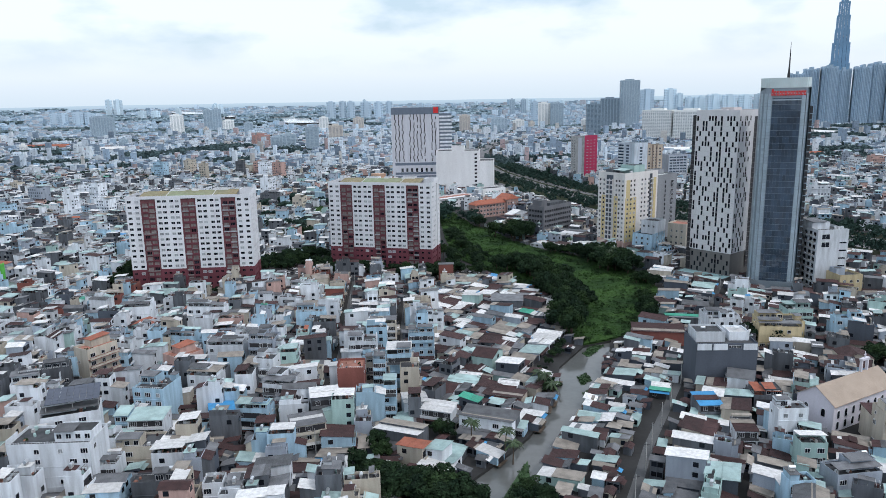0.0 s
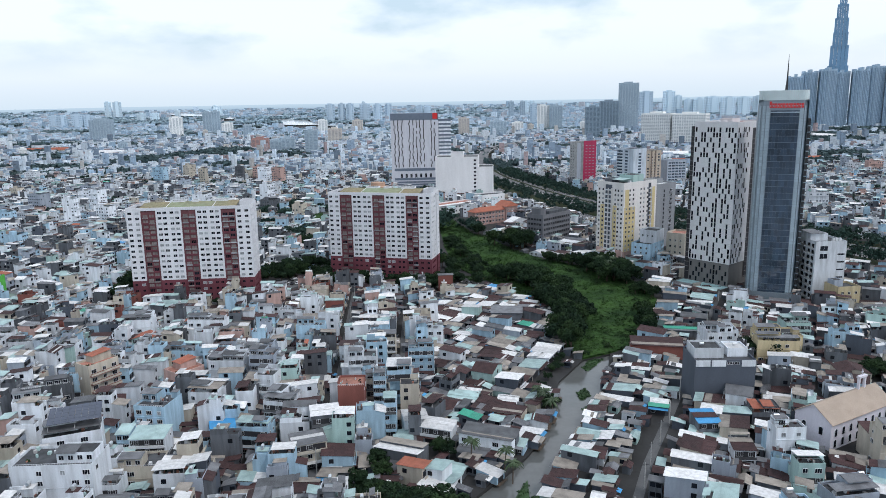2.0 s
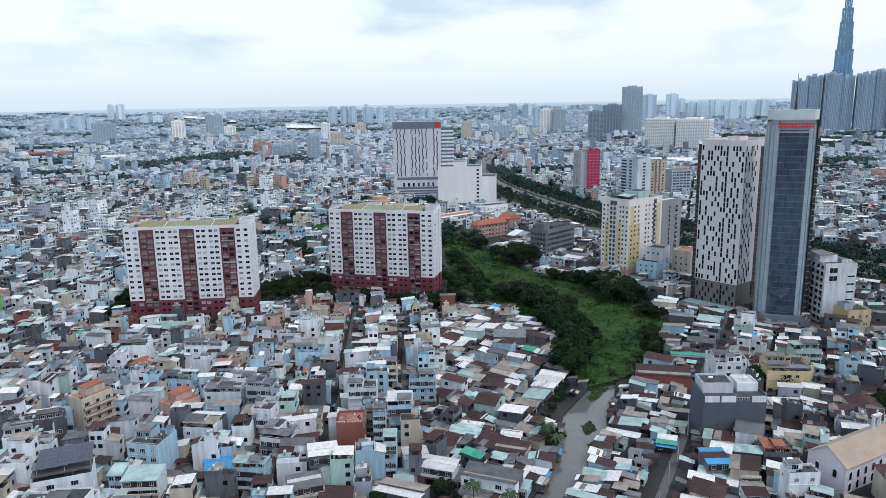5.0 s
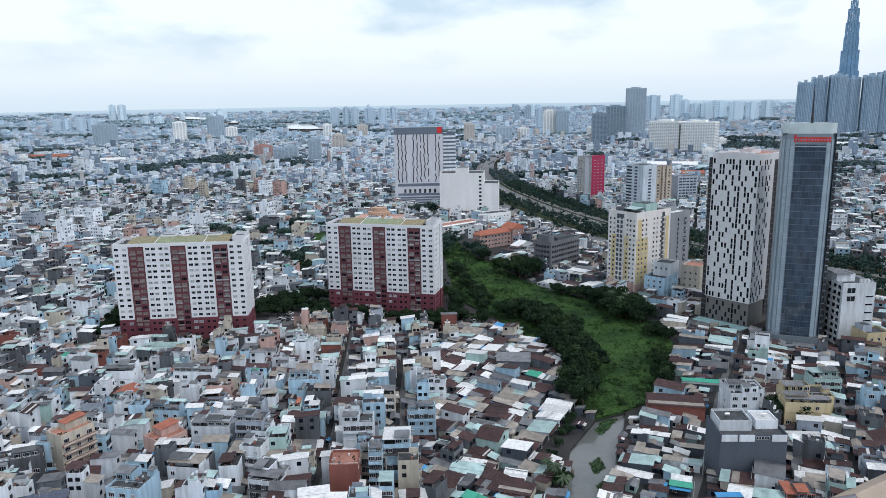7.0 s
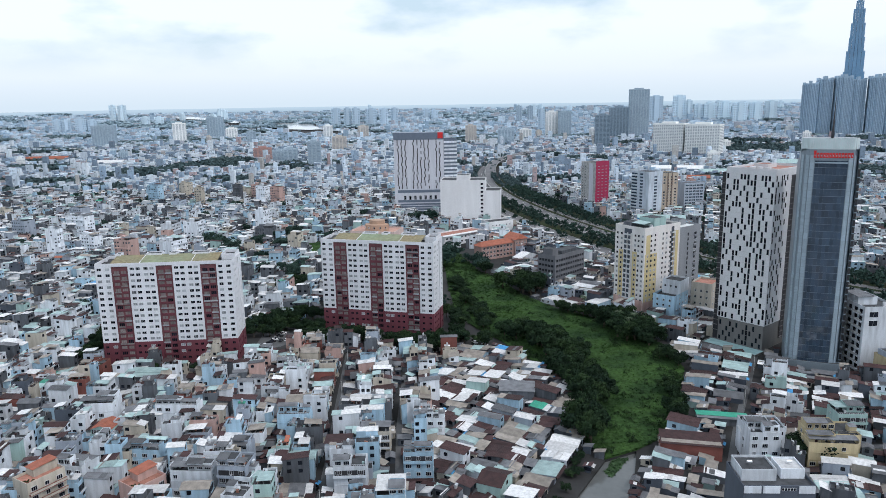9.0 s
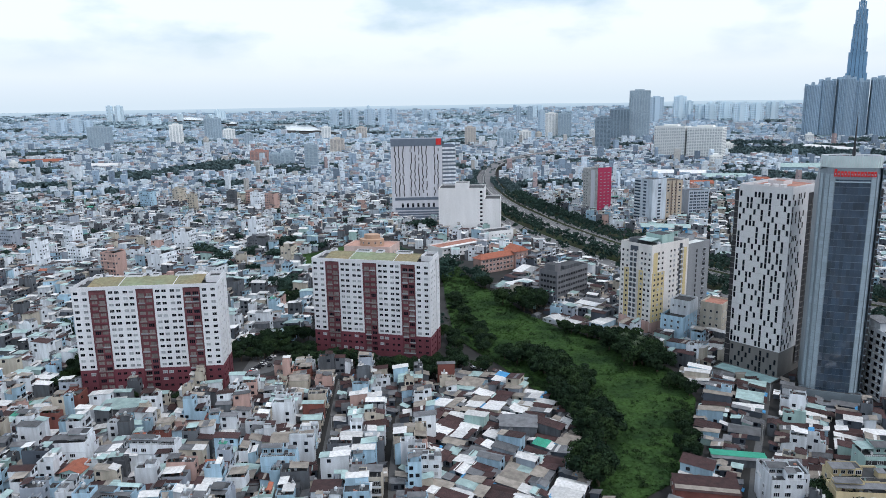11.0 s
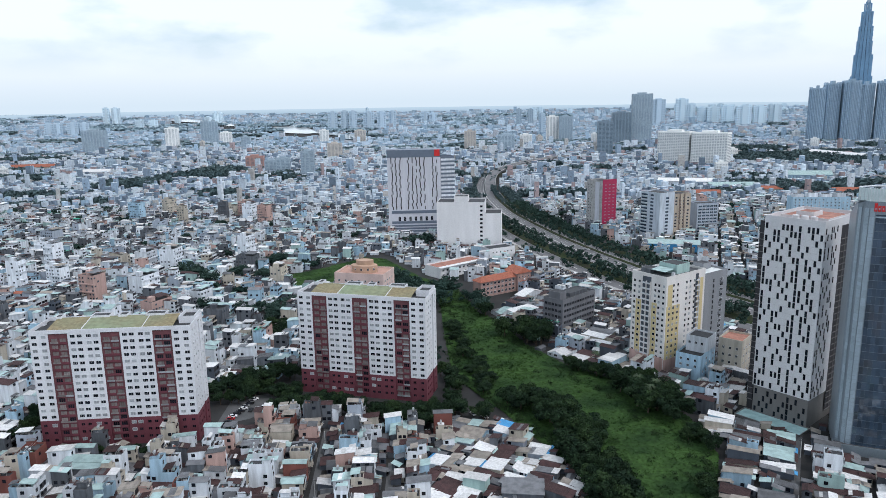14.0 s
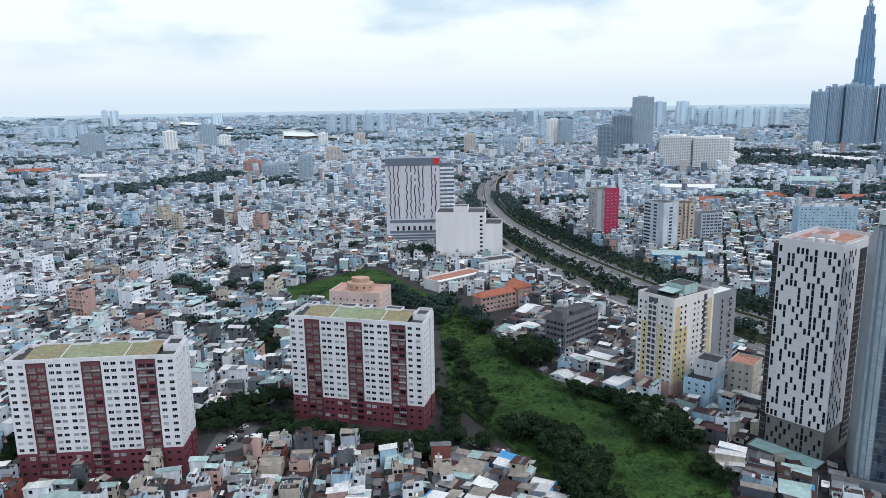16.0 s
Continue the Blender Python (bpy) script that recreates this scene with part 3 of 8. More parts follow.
def apartment_block(m):
    t = thing("apartment_block", "white high-rise apartment block with maroon balcony bays and maroon base", "apartment block", m, "apartment blocks by the field")
    s = Soup()
    # walls between the bays, with the bays cut back
    edges = [0.0] + [e for b in BAYS for e in b] + [1.0]
    dent = 0.5
    for k in range(7):
        x0, x1 = edges[k] * BW, edges[k + 1] * BW
        y = dent if k % 2 else 0.0
        top = BH - 1.6 if k % 2 else BH
        col = MAROON if k % 2 else BLOCK_WHITE
        s.face([(x0, y, BB), (x1, y, BB), (x1, y, top), (x0, y, top)], MAROON_DARK if k % 2 else col)
        s.face([(x0, y, 0), (x1, y, 0), (x1, y, BB), (x0, y, BB)], MAROON)
        if k % 2:
            s.face([(x0, 0, 0), (x0, dent, 0), (x0, dent, top), (x0, 0, top)], MAROON)
            s.face([(x1, dent, 0), (x1, 0, 0), (x1, 0, top), (x1, dent, top)], MAROON)
            s.face([(x0, dent, top), (x1, dent, top), (x1, 0, top), (x0, 0, top)], BLOCK_WHITE)
            s.face([(x0, 0, top), (x1, 0, top), (x1, 0, BH), (x0, 0, BH)], BLOCK_WHITE)
    # sides with a notch, and back
    for x, sg in ((0.0, -1), (BW, 1)):
        for y0, y1, inn in ((0, 12.5, 0), (12.5, 15.0, 1.4), (15.0, BD, 0)):
            for z0, z1, col in ((0, BB, MAROON), (BB, BH, BLOCK_WHITE)):
                p = [(x - sg * inn, y0, z0), (x - sg * inn, y1, z0), (x - sg * inn, y1, z1), (x - sg * inn, y0, z1)]
                s.face(p if sg > 0 else p[::-1], col)
        for y in (12.5, 15.0):
            for z0, z1, col in ((0, BB, MAROON), (BB, BH, BLOCK_WHITE)):
                s.face([(x, y, z0), (x - sg * 1.4, y, z0), (x - sg * 1.4, y, z1), (x, y, z1)], col)
    for z0, z1, col in ((0, BB, MAROON), (BB, BH, BLOCK_WHITE)):
        s.face([(BW, BD, z0), (0, BD, z0), (0, BD, z1), (BW, BD, z1)], col)
    part("wall", s, t)
    s = Soup()
    s.box(0.02, BW - 0.02, 0.25, BD - 0.02, BH - 1.8, BH - 1.5, DECK)
    part("roof_deck", s, t)
    for x0, x1, y0, y1 in ((0, BW, -0.05, 0.3), (0, BW, BD - 0.3, BD + 0.02), (-0.02, 0.3, 0.3, BD - 0.3), (BW - 0.3, BW + 0.02, 0.3, BD - 0.3)):
        s = Soup()
        s.box(x0, x1, y0, y1, BH - 1.45, BH + 0.15, BLOCK_WHITE, True)
        part("parapet", s, t)
    s = Soup()
    s.box(6.6, BW - 8.6, 15.0, 15.4, BH - 1.5, BH + 1.2, BLOCK_WHITE)
    part("ridge_wall", s, t)
    for k, (xa, xb, gm) in enumerate(((6.5, 22.0, OCHRE_ROOF), (22.0, 33.0, GREEN_ROOF), (33.0, 49.0, GREEN_ROOF), (49.0, BW - 8.5, OCHRE_ROOF))):
        s = Soup()
        s.sheet(xa + 0.03, xb - 0.03, 1.2, 15.5, BH - 1.0 + 0.05 * (k % 2), BH + 1.4 + 0.05 * (k % 2), 0.12, gm)
        part("roof_sheet", s, t, "mossy green and ochre sheet roof")
    for x in (21.9, 48.9):
        s = Soup()
        s.sheet(x - 0.15, x + 0.15, 1.2, 15.6, BH - 0.85, BH + 1.6, 0.3, BLOCK_WHITE)
        part("fire_wall", s, t)
    for x in (12, 18, 27, 38, 44, 55, 60):
        s = Soup()
        s.tube((x, 17.5, BH - 1.5), (x, 17.5, BH + 0.6), 0.8, 0.8, STEEL, 10)
        part("roof_tank", s, t)
    for x, w in ((5.5, 3.0), (22.0, 8.5), (47.0, 9.0), (34.5, 4.0)):
        s = Soup()
        s.tray(x, x + w, 14.2, 19.5, BH - 1.5, BH + 2.2, 0.4, 0.2, BLOCK_WHITE, DECK)
        part("roof_housing", s, t)
    s = Soup()
    s.tray(BW - 7.5, BW - 0.4, 9.0, BD - 0.4, BH - 1.5, BH + 1.9, 1.6, 0.25, BLOCK_WHITE, DECK)
    part("stair_housing", s, t)
    rng = random.Random(4)
    wins = [window_mesh("window", 2.25, 1.5, GLASS, None, 1, 0.05), window_mesh("window", 2.25, 1.5, CURTAIN), window_mesh("window", 2.25, 1.5, GLASS, None, 2, 0.05)]
    dim = window_mesh("window", 1.7, 1.35, GLASS, MAROON)
    loggia = [window_mesh("loggia_door", 2.9, 2.3, GLASS, MAROON, 2), window_mesh("loggia_door", 2.9, 2.3, mat("drawn_blind", (0.20, 0.17, 0.165), stain=0.3), MAROON, 1), window_mesh("loggia_door", 2.9, 2.2, LOGGIA_GREY, MAROON_DARK, 2)]
    for k in range(0, 7, 2):
        x0, x1 = edges[k] * BW, edges[k + 1] * BW
        n = 2 if k in (0, 6) else 4
        for i in range(n):
            u = (i + 0.5) / n
            if n == 4:
                u += (0.025, -0.015, 0.015, -0.025)[i]
            for r in range(13):
                part("window", wins[rng.choice((0, 0, 1, 2))], t, "", pose(x0 + (x1 - x0) * u, 0, BB + STOREY * (r + 0.55)))
            for r in range(3):
                part("window", wins[1] if rng.random() < 0.2 else dim, t, "", pose(x0 + (x1 - x0) * u, 0, 2.6 + 3.6 * r + 1.2))
    for a, b in BAYS:
        for i in (0.28, 0.72):
            x = (a + (b - a) * i) * BW
            for r in range(16):
                z = 3.6 + 3.2 * r
                part("loggia_door", rng.choice(loggia), t, "", pose(x, dent, z + 0.2))
                if r < 16:
                    q = Soup()
                    q.box(-1.75, 1.75, -0.45, 0.0, -0.15, 0.05, MAROON, True)
                    q.box(-1.75, 1.75, -0.45, -0.38, 0.05, 0.85, rng.choice((MAROON, MAROON, MAROON_DARK, LOGGIA_GREY, LOGGIA_GREY, CURTAIN)))
                    if "balcony" not in SHARED or rng.random() < 0.06:
                        SHARED["balcony"] = SHARED.get("balcony", []) + [q.mesh("balcony")]
                    part("balcony", rng.choice(SHARED["balcony"]), t, "", pose(x, dent, z - 1.2))
    small = window_mesh("side_window", 1.1, 1.2)
    for y in (3.0, 6.0, 9.6, 18.0):
        for r in range(13):
            part("side_window", small, t, "", pose(BW, y, BB + STOREY * (r + 0.55), 0, 0, 90))
        for r in range(3):
            part("side_window", dim, t, "", pose(BW, y, 3.8 + 3.6 * r, 0, 0, 90))
    return t


SHARED = {}
block = apartment_block(at_xy(-184.2, 407.6, 4.6))
copy_thing(block, at_xy(-76.0, 469.8, -14.4))


# ---- other tall buildings ----
def grid_windows(t, mesh, width, z0, dz, rows, cols, face, margin=1.0, skip=0.0, seed=1, depth=0.0, name="window"):
    """Windows in rows and columns on one face: f front (y = 0), r right (x = depth), l left (x = 0), b back."""
    rng = random.Random(seed)
    for c in range(cols):
        u = margin + (width - 2 * margin) * (c + 0.5) / cols
        for r in range(rows):
            if rng.random() < skip:
                continue
            z = z0 + dz * (r + 0.5)
            me = rng.choice(mesh) if isinstance(mesh, list) else mesh
            m = {"f": pose(u, 0, z), "r": pose(depth, u, z, 0, 0, 90), "l": pose(0, u, z, 0, 0, -90)}[face]
            part(name, me, t, "", m)


def shell(t, w, d, h, wall, deck=None, parapet=1.2):
    s = Soup()
    s.tray(0, w, 0, d, 0, h, parapet, 0.3, wall, deck or DECK)
    return part("wall", s, t)


def roof_box(t, x0, x1, y0, y1, z, h, m, name="roof_housing"):
    s = Soup()
    s.tray(x0, x1, y0, y1, z - 1.25, z + h, 0.3, 0.2, m, DECK)
    return part(name, s, t)


PANEL = mat("pale_facade_panel", (0.62, 0.62, 0.635), rough=0.5, streak=6, stain=0.1, scale=0.15)
PANEL_LINE = mat("panel_joint_shadow", (0.36, 0.36, 0.36), stain=0.1)
PANEL_GREY = mat("grey_base_cladding", (0.16, 0.155, 0.15), rough=0.5, streak=4, stain=0.15)
BLUEGLASS = mat("blue_curtain_glass", (0.045, 0.07, 0.105), rough=0.08, stain=0.35, scale=0.12, grain=0.05, bump=0.0, vary=0.35, spec=1.0)
SILVER = mat("silver_aluminium_panel", (0.345, 0.425, 0.485), rough=0.35, metal=0.15, stain=0.1, scale=0.2, vary=0.1)
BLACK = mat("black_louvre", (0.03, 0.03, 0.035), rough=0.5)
RED = mat("signal_red_panel", (0.34, 0.025, 0.08), rough=0.5, stain=0.12, scale=0.2)
REDSIGN = mat("red_sign_letters", (0.65, 0.03, 0.03), rough=0.4)

q = Soup()
q.tube((0, 0, 0), (0, 0, 2.6), 1.5, 1.5, FRAME, 12)
TANK_BIG = q.mesh("roof_tank")
# patterned residential tower
PW, PD, PH = 27.4, 40.0, 100.0
tower = thing("patterned_tower", "pale tower with scattered dark slot windows and a grey base", "tower", at_xy(156.0, 437.5, -50))
s = Soup()
s.tray(0, PW, 0, PD, 14.5, PH, 2.2, 0.4, PANEL, DECK_RED)
part("wall", s, tower)
s = Soup()
s.box(0.5, PW - 0.5, 0.5, PD - 0.5, 0, 14.5, PANEL_GREY)
part("base_wall", s, tower, "dark grey clad base")
s = Soup()
s.box(-2.6, 0.0, 0.8, 6.0, 0.2, PH - 3.0, BLACK, True)
part("louvre_strip", s, tower, "tall black louvred strip")
q = Soup()
q.box(-2.9, 0.0, 0.55, 6.2, 0, 0.3, PANEL_GREY, True)
SHARED["slab"] = q.mesh("louvre_slab")
for r in range(29):
    part("louvre_slab", SHARED["slab"], tower, "", pose(0, 0, 6 + 3.03 * r))
rng = random.Random(21)


def slot_columns(cols, rows, solid):
    """Short runs of slots that step from column to column; one column runs through."""
    out = []
    for c in range(cols):
        col, r = [0] * rows, -rng.randrange(3)
        while r < rows:
            run = rng.choice((1, 1, 2, 2, 3))
            for k in range(run):
                if 0 <= r + k < rows and not (out and out[-1][r + k] and c != solid and rng.random() < 0.75):
                    col[r + k] = 1
            r += run + rng.choice((1, 1, 2))
        if c == solid:
            col = [int(k % 9 != 4) for k in range(rows)]
        out.append(col)
    return out


slot = window_mesh("slot_window", 1.15, 2.8, GLASS, BLACK, 0, 0.05)
front_slots, side_slots = slot_columns(14, 27, 8), slot_columns(7, 27, 9)
for r in range(27):
    z = 16.4 + 3.03 * r
    for c in range(14):
        if front_slots[c][r]:
            part("slot_window", slot, tower, "", pose(1.1 + 1.93 * c, 0, z))
    for c in range(7):
        if side_slots[c][r]:
            part("slot_window", slot, tower, "", pose(PW, 1.4 + 2.0 * c, z, 0, 0, 90))
for k in range(1, 27):
    s = Soup()
    s.box(0.0, PW, -0.03, 0, 0, 0.05, PANEL_LINE, True)
    SHARED.setdefault("joint_line", s.mesh("panel_joint"))
    part("panel_joint", SHARED["joint_line"], tower, "", pose(0, 0, 14.87 + 3.03 * k))
for r in range(4):
    for c in range(13):
        if (c * 3 + r * 2) % 5 < 2 or c == 8:
            part("slot_window", slot, tower, "", pose(1.8 + 1.95 * c, 0.5, 2.2 + 3.1 * r))
s = Soup()
s.tray(-3, 29, -10.5, 0.4, 0, 1.2, 0.5, 0.3, PANEL_GREY, mat("teal_terrace_paint", (0.33, 0.50, 0.50), stain=0.25, scale=0.3))
part("terrace", s, tower, "teal painted front terrace")
# open service balconies past the side's middle; a black slab paints recess shade
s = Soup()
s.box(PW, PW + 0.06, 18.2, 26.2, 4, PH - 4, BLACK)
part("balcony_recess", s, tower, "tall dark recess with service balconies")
q = Soup()
q.box(0, 0.5, 18.2, 26.2, 0, 0.22, PANEL_GREY, True)
q.box(0, 0.4, 22.0, 22.3, 0.22, 3.0, PANEL_GREY)
SHARED["service"] = q.mesh("service_balcony")
for r in range(29):
    part("service_balcony", SHARED["service"], tower, "", pose(PW, 0, 4.6 + 3.03 * r))
small_slot = window_mesh("side_window", 1.6, 0.8, GLASS, BLACK, 0, 0.05)
for r in range(28):
    for y in (29.5, 35.0):
        part("side_window", small_slot, tower, "", pose(PW, y, 7.0 + 3.03 * r, 0, 0, 90))
for x0, x1, y0, y1, h in ((2.5, PW - 3, 10, 34, 1.2), (8, 16, 14, 24, 3.0)):
    s = Soup()
    s.tray(x0, x1, y0, y1, PH - 2.2, PH + h - 1.6, 0.4, 0.2, PANEL, DECK_RED)
    part("roof_housing", s, tower)
for k in range(3):
    part("roof_tank", TANK_BIG, tower, "white roof water tank", pose(11 + 4.2 * k, 7, PH - 2.2))

# glass office tower with a curved crown and spire
VW, VD, VH = 26.6, 24.0, 110.0
JOINT = mat("dark_metal_joint", (0.25, 0.30, 0.34), rough=0.4, metal=0.3, stain=0.1)
tower = thing("glass_tower", "silver office tower with dark blue glass front and a spire", "tower", at_xy(176.4, 397.4, -22) @ Matrix.Diagonal((0.935, 0.935, 1.02, 1)))


def bent(u):
    """The front bows slightly forward in the middle and rounds back at its west corner."""
    return -1.4 * (1 - (2 * u / VW - 1) ** 2) + 0.28 * max(0.0, 4.2 - u) ** 2 + 0.3 * max(0.0, u - VW + 3.2) ** 2


def turned(u):
    return math.degrees(math.atan((bent(u + 0.4) - bent(u - 0.4)) / 0.8))


s = Soup()
n = 24
for i in range(n):
    a, b = VW * i / n, VW * (i + 1) / n
    s.face([(a, bent(a), 0), (b, bent(b), 0), (b, bent(b), VH), (a, bent(a), VH)], JOINT)
s.face([(VW, 0, 0), (VW, VD, 0), (VW, VD, VH - 9), (VW, 0, VH)], JOINT)
s.face([(0, VD, 0), (0, bent(0), 0), (0, bent(0), VH), (0, VD, VH - 9)], JOINT)
s.face([(VW, VD, 0), (0, VD, 0), (0, VD, VH - 9), (VW, VD, VH - 9)], JOINT)
s.face([(0, 0, VH), (VW, 0, VH), (VW, VD, VH - 9), (0, VD, VH - 9)], JOINT)
part("wall", s, tower)
panel = Soup()
panel.box(-0.83, 0.83, -0.12, 0.0, 0.06, 3.3, BLUEGLASS, True)
panel = panel.mesh("glass_panel")
rng = random.Random(15)
for r in range(30):
    for c in range(9):
        u = 6.5 + 1.69 * (c + 0.5)
        part("glass_panel", panel, tower, "", pose(u, bent(u) - 0.06, 2 + 3.42 * r, rng.uniform(-0.5, 0.5), 0, turned(u) + rng.uniform(-0.5, 0.5)))
q = Soup()
q.box(-0.98, 0.98, -0.12, 0.0, 0.06, 1.62, SILVER, True)
q.box(-0.98, 0.98, -0.12, 0.0, 1.72, 3.36, SILVER, True)
spandrel = q.mesh("metal_panel")
for u in (1.0, 3.05, 5.15, 22.9, 24.95):
    for r in range(31):
        part("metal_panel", spandrel, tower, "", pose(u, bent(u) - 0.12, 1 + 3.42 * r, 0, 0, turned(u)))
s = Soup()
s.box(6.4, 21.8, -1.75, -1.2, VH - 6.8, VH - 6.2, SILVER, True)
part("head_band", s, tower)
# dark glazed wing along the east side, with floor bands
s = Soup()
s.box(VW - 0.4, VW + 2.2, 7.0, 22.0, 0, 100, BLACK)
part("side_wing", s, tower, "dark glazed side wing")
q = Soup()
q.box(VW - 0.4, VW + 2.35, 6.85, 22.15, 0, 0.5, SILVER, True)
SHARED["sideglass"] = q.mesh("floor_band")
for r in range(28):
    part("floor_band", SHARED["sideglass"], tower, "", pose(0, 0, 3.5 + 3.42 * r))
CROWNGLASS = mat("pale_crown_glass", (0.60, 0.70, 0.70), rough=0.25, stain=0.1, scale=0.3)
s = Soup()
for i in range(n):
    a, b = VW * i / n, VW * (i + 1) / n
    s.face([(a, bent(a) - 0.3, VH - 0.2), (b, bent(b) - 0.3, VH - 0.2), (b, bent(b) - 0.3, VH + 5), (a, bent(a) - 0.3, VH + 5)], CROWNGLASS)
    s.face([(b, bent(b) + 0.1, VH - 0.2), (a, bent(a) + 0.1, VH - 0.2), (a, bent(a) + 0.1, VH + 5), (b, bent(b) + 0.1, VH + 5)], CROWNGLASS)
    s.face([(a, bent(a) - 0.3, VH + 5), (b, bent(b) - 0.3, VH + 5), (b, bent(b) + 0.1, VH + 5), (a, bent(a) + 0.1, VH + 5)], CROWNGLASS)
part("crown", s, tower, "pale glazed crown screen")
for i in range(24):
    u = 0.5 + 1.11 * i
    q = Soup()
    q.box(-0.06, 0.06, -0.55, -0.3, VH - 0.2, VH + 5.3, FRAME, True)
    SHARED.setdefault("fin", q.mesh("crown_fin"))
    part("crown_fin", SHARED["fin"], tower, "", pose(u, bent(u), 0))
# the screen's rim runs round behind as an open ring
s = Soup()
ring = [(VW / 2 - VW / 2 * math.cos(math.pi * k / 14), max(bent(0), 3.0) + 8.5 * math.sin(math.pi * k / 14)) for k in range(15)]
for (xa, ya), (xb, yb) in zip(ring, ring[1:]):
    s.tube((xa, ya, VH + 4.7), (xb, yb, VH + 4.7), 0.3, 0.3, FRAME, 6)
    s.tube((xa, ya, VH - 6), (xa, ya, VH + 4.7), 0.12, 0.12, FRAME, 5)
part("crown_ring", s, tower, "white tubular crown ring")
for i in range(13):
    s = Soup()
    u = 6.2 + 1.42 * i
    s.box(-0.56, 0.56, -0.25, 0.0, 0, 2.4 if i else 3.4, REDSIGN, True)
    s.box(-0.2, 0.2, -0.27, -0.25, 0.7, 1.5, SILVER, True)
    part("sign_bar", s, tower, "", pose(u, bent(u) - 0.3, VH - 4.2))
s = Soup()
s.tube((VW * 0.55, 9, VH - 5), (VW * 0.55, 9, VH + 8), 1.1, 0.7, BLACK, 6)
s.tube((VW * 0.55, 9, VH + 8), (VW * 0.55, 9, VH + 24), 0.55, 0.08, BLACK, 6)
part("spire", s, tower, "dark lattice spire")
s = Soup()
s.tray(-1, VW + 1, -4, 0.5, 0, 4.5, 0.5, 0.3, JOINT, DECK)
part("entrance_canopy", s, tower)

HWIN_SMALL = window_mesh("window", 1.5, 1.5)
# white office block beside the glass tower
t = thing("white_office_block", "white eight-storey block with grey balcony strips on its side", "building", at_xy(208.5, 385.0, 2))
shell(t, 17.5, 20, 34.5, WALLS["white"])
for y0, y1 in ((1.5, 8.5), (10.5, 18.5)):
    q = Soup()
    q.box(-1.2, 0, y0 - 0.2, y1 + 0.2, 0, 0.22, WALLS["white"], True)
    q.box(-1.2, -1.08, y0 - 0.2, y1 + 0.2, 0.22, 1.15, CONCRETE)
    q.box(-0.06, 0, y0 + 0.4, y0 + 2.6, 0.3, 2.5, GLASS)
    q.box(-0.06, 0, y1 - 2.6, y1 - 0.4, 0.3, 2.5, GLASS)
    q.box(-0.9, -0.1, (y0 + y1) / 2 - 0.5, (y0 + y1) / 2 + 0.5, 0.22, 1.0, FRAME)
    balc = q.mesh("balcony")
    for r in range(9):
        part("balcony", balc, t, "", pose(0, 0, 1.4 + 3.6 * r))
wide = window_mesh("window", 4.2, 1.0, GLASS, WALLS["white"], 0, 0.06)
big = window_mesh("window", 4.6, 3.0, GLASS, FRAME, 1, 0.08)
for r in range(6):
    part("window", wide, t, "", pose(14.6, 0, 5.0 + 4.4 * r))
for z in (26.0, 30.5):
    part("window", big, t, "", pose(4.6, 0, z))
roof_box(t, 1, 11, 8, 18, 34.5, 3.0, WALLS["white"])
s = Soup()
s.sheet(0.2, 8.5, 7.0, 19.0, 37.9, 38.3, 0.2, ROOFS["grey"])
part("roof_canopy", s, t)
for k in range(3):
    roof_box(t, 11.6 + 1.9 * k, 12.9 + 1.9 * k, 4, 5.2, 34.5, 0.9, FRAME, "roof_unit")
t = thing("yellow_corner_house", "small yellow house with a grey side and flat roof", "house", at_xy(214, 369, 6))
shell(t, 13, 12, 12.5, WALLS["yellow"])
for r in range(2):
    for c in range(3):
        part("window", HWIN_SMALL, t, "", pose(2.6 + 3.9 * c, 0, 4.5 + 4.4 * r))
roof_box(t, 1, 6, 5, 11, 12.5, 2.4, WALLS["lilac"])

# yellow and white apartment house with its grey annex
YEL = mat("butter_yellow_paint", (0.58, 0.48, 0.26), streak=6, stain=0.15, scale=0.2)
HWHITE = mat("white_roof_coat", (0.66, 0.69, 0.68), stain=0.25, scale=0.2)
YW = mat("warm_white_paint", (0.70, 0.68, 0.66), streak=6, stain=0.15, scale=0.2)
t = thing("yellow_apartment_house", "white and yellow apartment house with balconies and pink ground floors", "apartment house", at_xy(112.8, 507.6, -54))
YA, YB, YH = 24.0, 36.0, 57.0
shell(t, YA, YB, YH, YW)
win = [window_mesh("window", 1.5, 1.6, GLASS, None, 1, 0.06), window_mesh("window", 1.5, 1.6, GLASS, YW, 0, 0.06), window_mesh("window", 1.5, 1.6, CURTAIN, None, 1, 0.06)]
rng = random.Random(3)
for r in range(15):
    z = 5.8 + 3.25 * r
    for u in (2.0, 5.4, 16.6, 19.2, 22.3):
        part("window", win[rng.choice((0, 0, 1, 1, 2))], t, "", pose(u, -0.24 if 3.6 < u < 6.4 and r < 11 else -0.24 if 15 < u < 18 and r < 11 else 0, z))
    for u in (3.0, 6.6, 10.4, 18.5, 22.0, 26.0, 30.5):
        proud = 0.22 if (r < 11 and (u < 12 or u > 29)) else 0
        part("window", win[rng.choice((0, 0, 1, 1, 2))], t, "", pose(YA + proud, u, z, 0, 0, 90))
for x, w in ((3.4, 3.6), (14.6, 3.4)):
    s = Soup()
    s.box(x, x + w, -0.22, 0, 9, 40.5, YEL, True)
    part("yellow_strip", s, t)
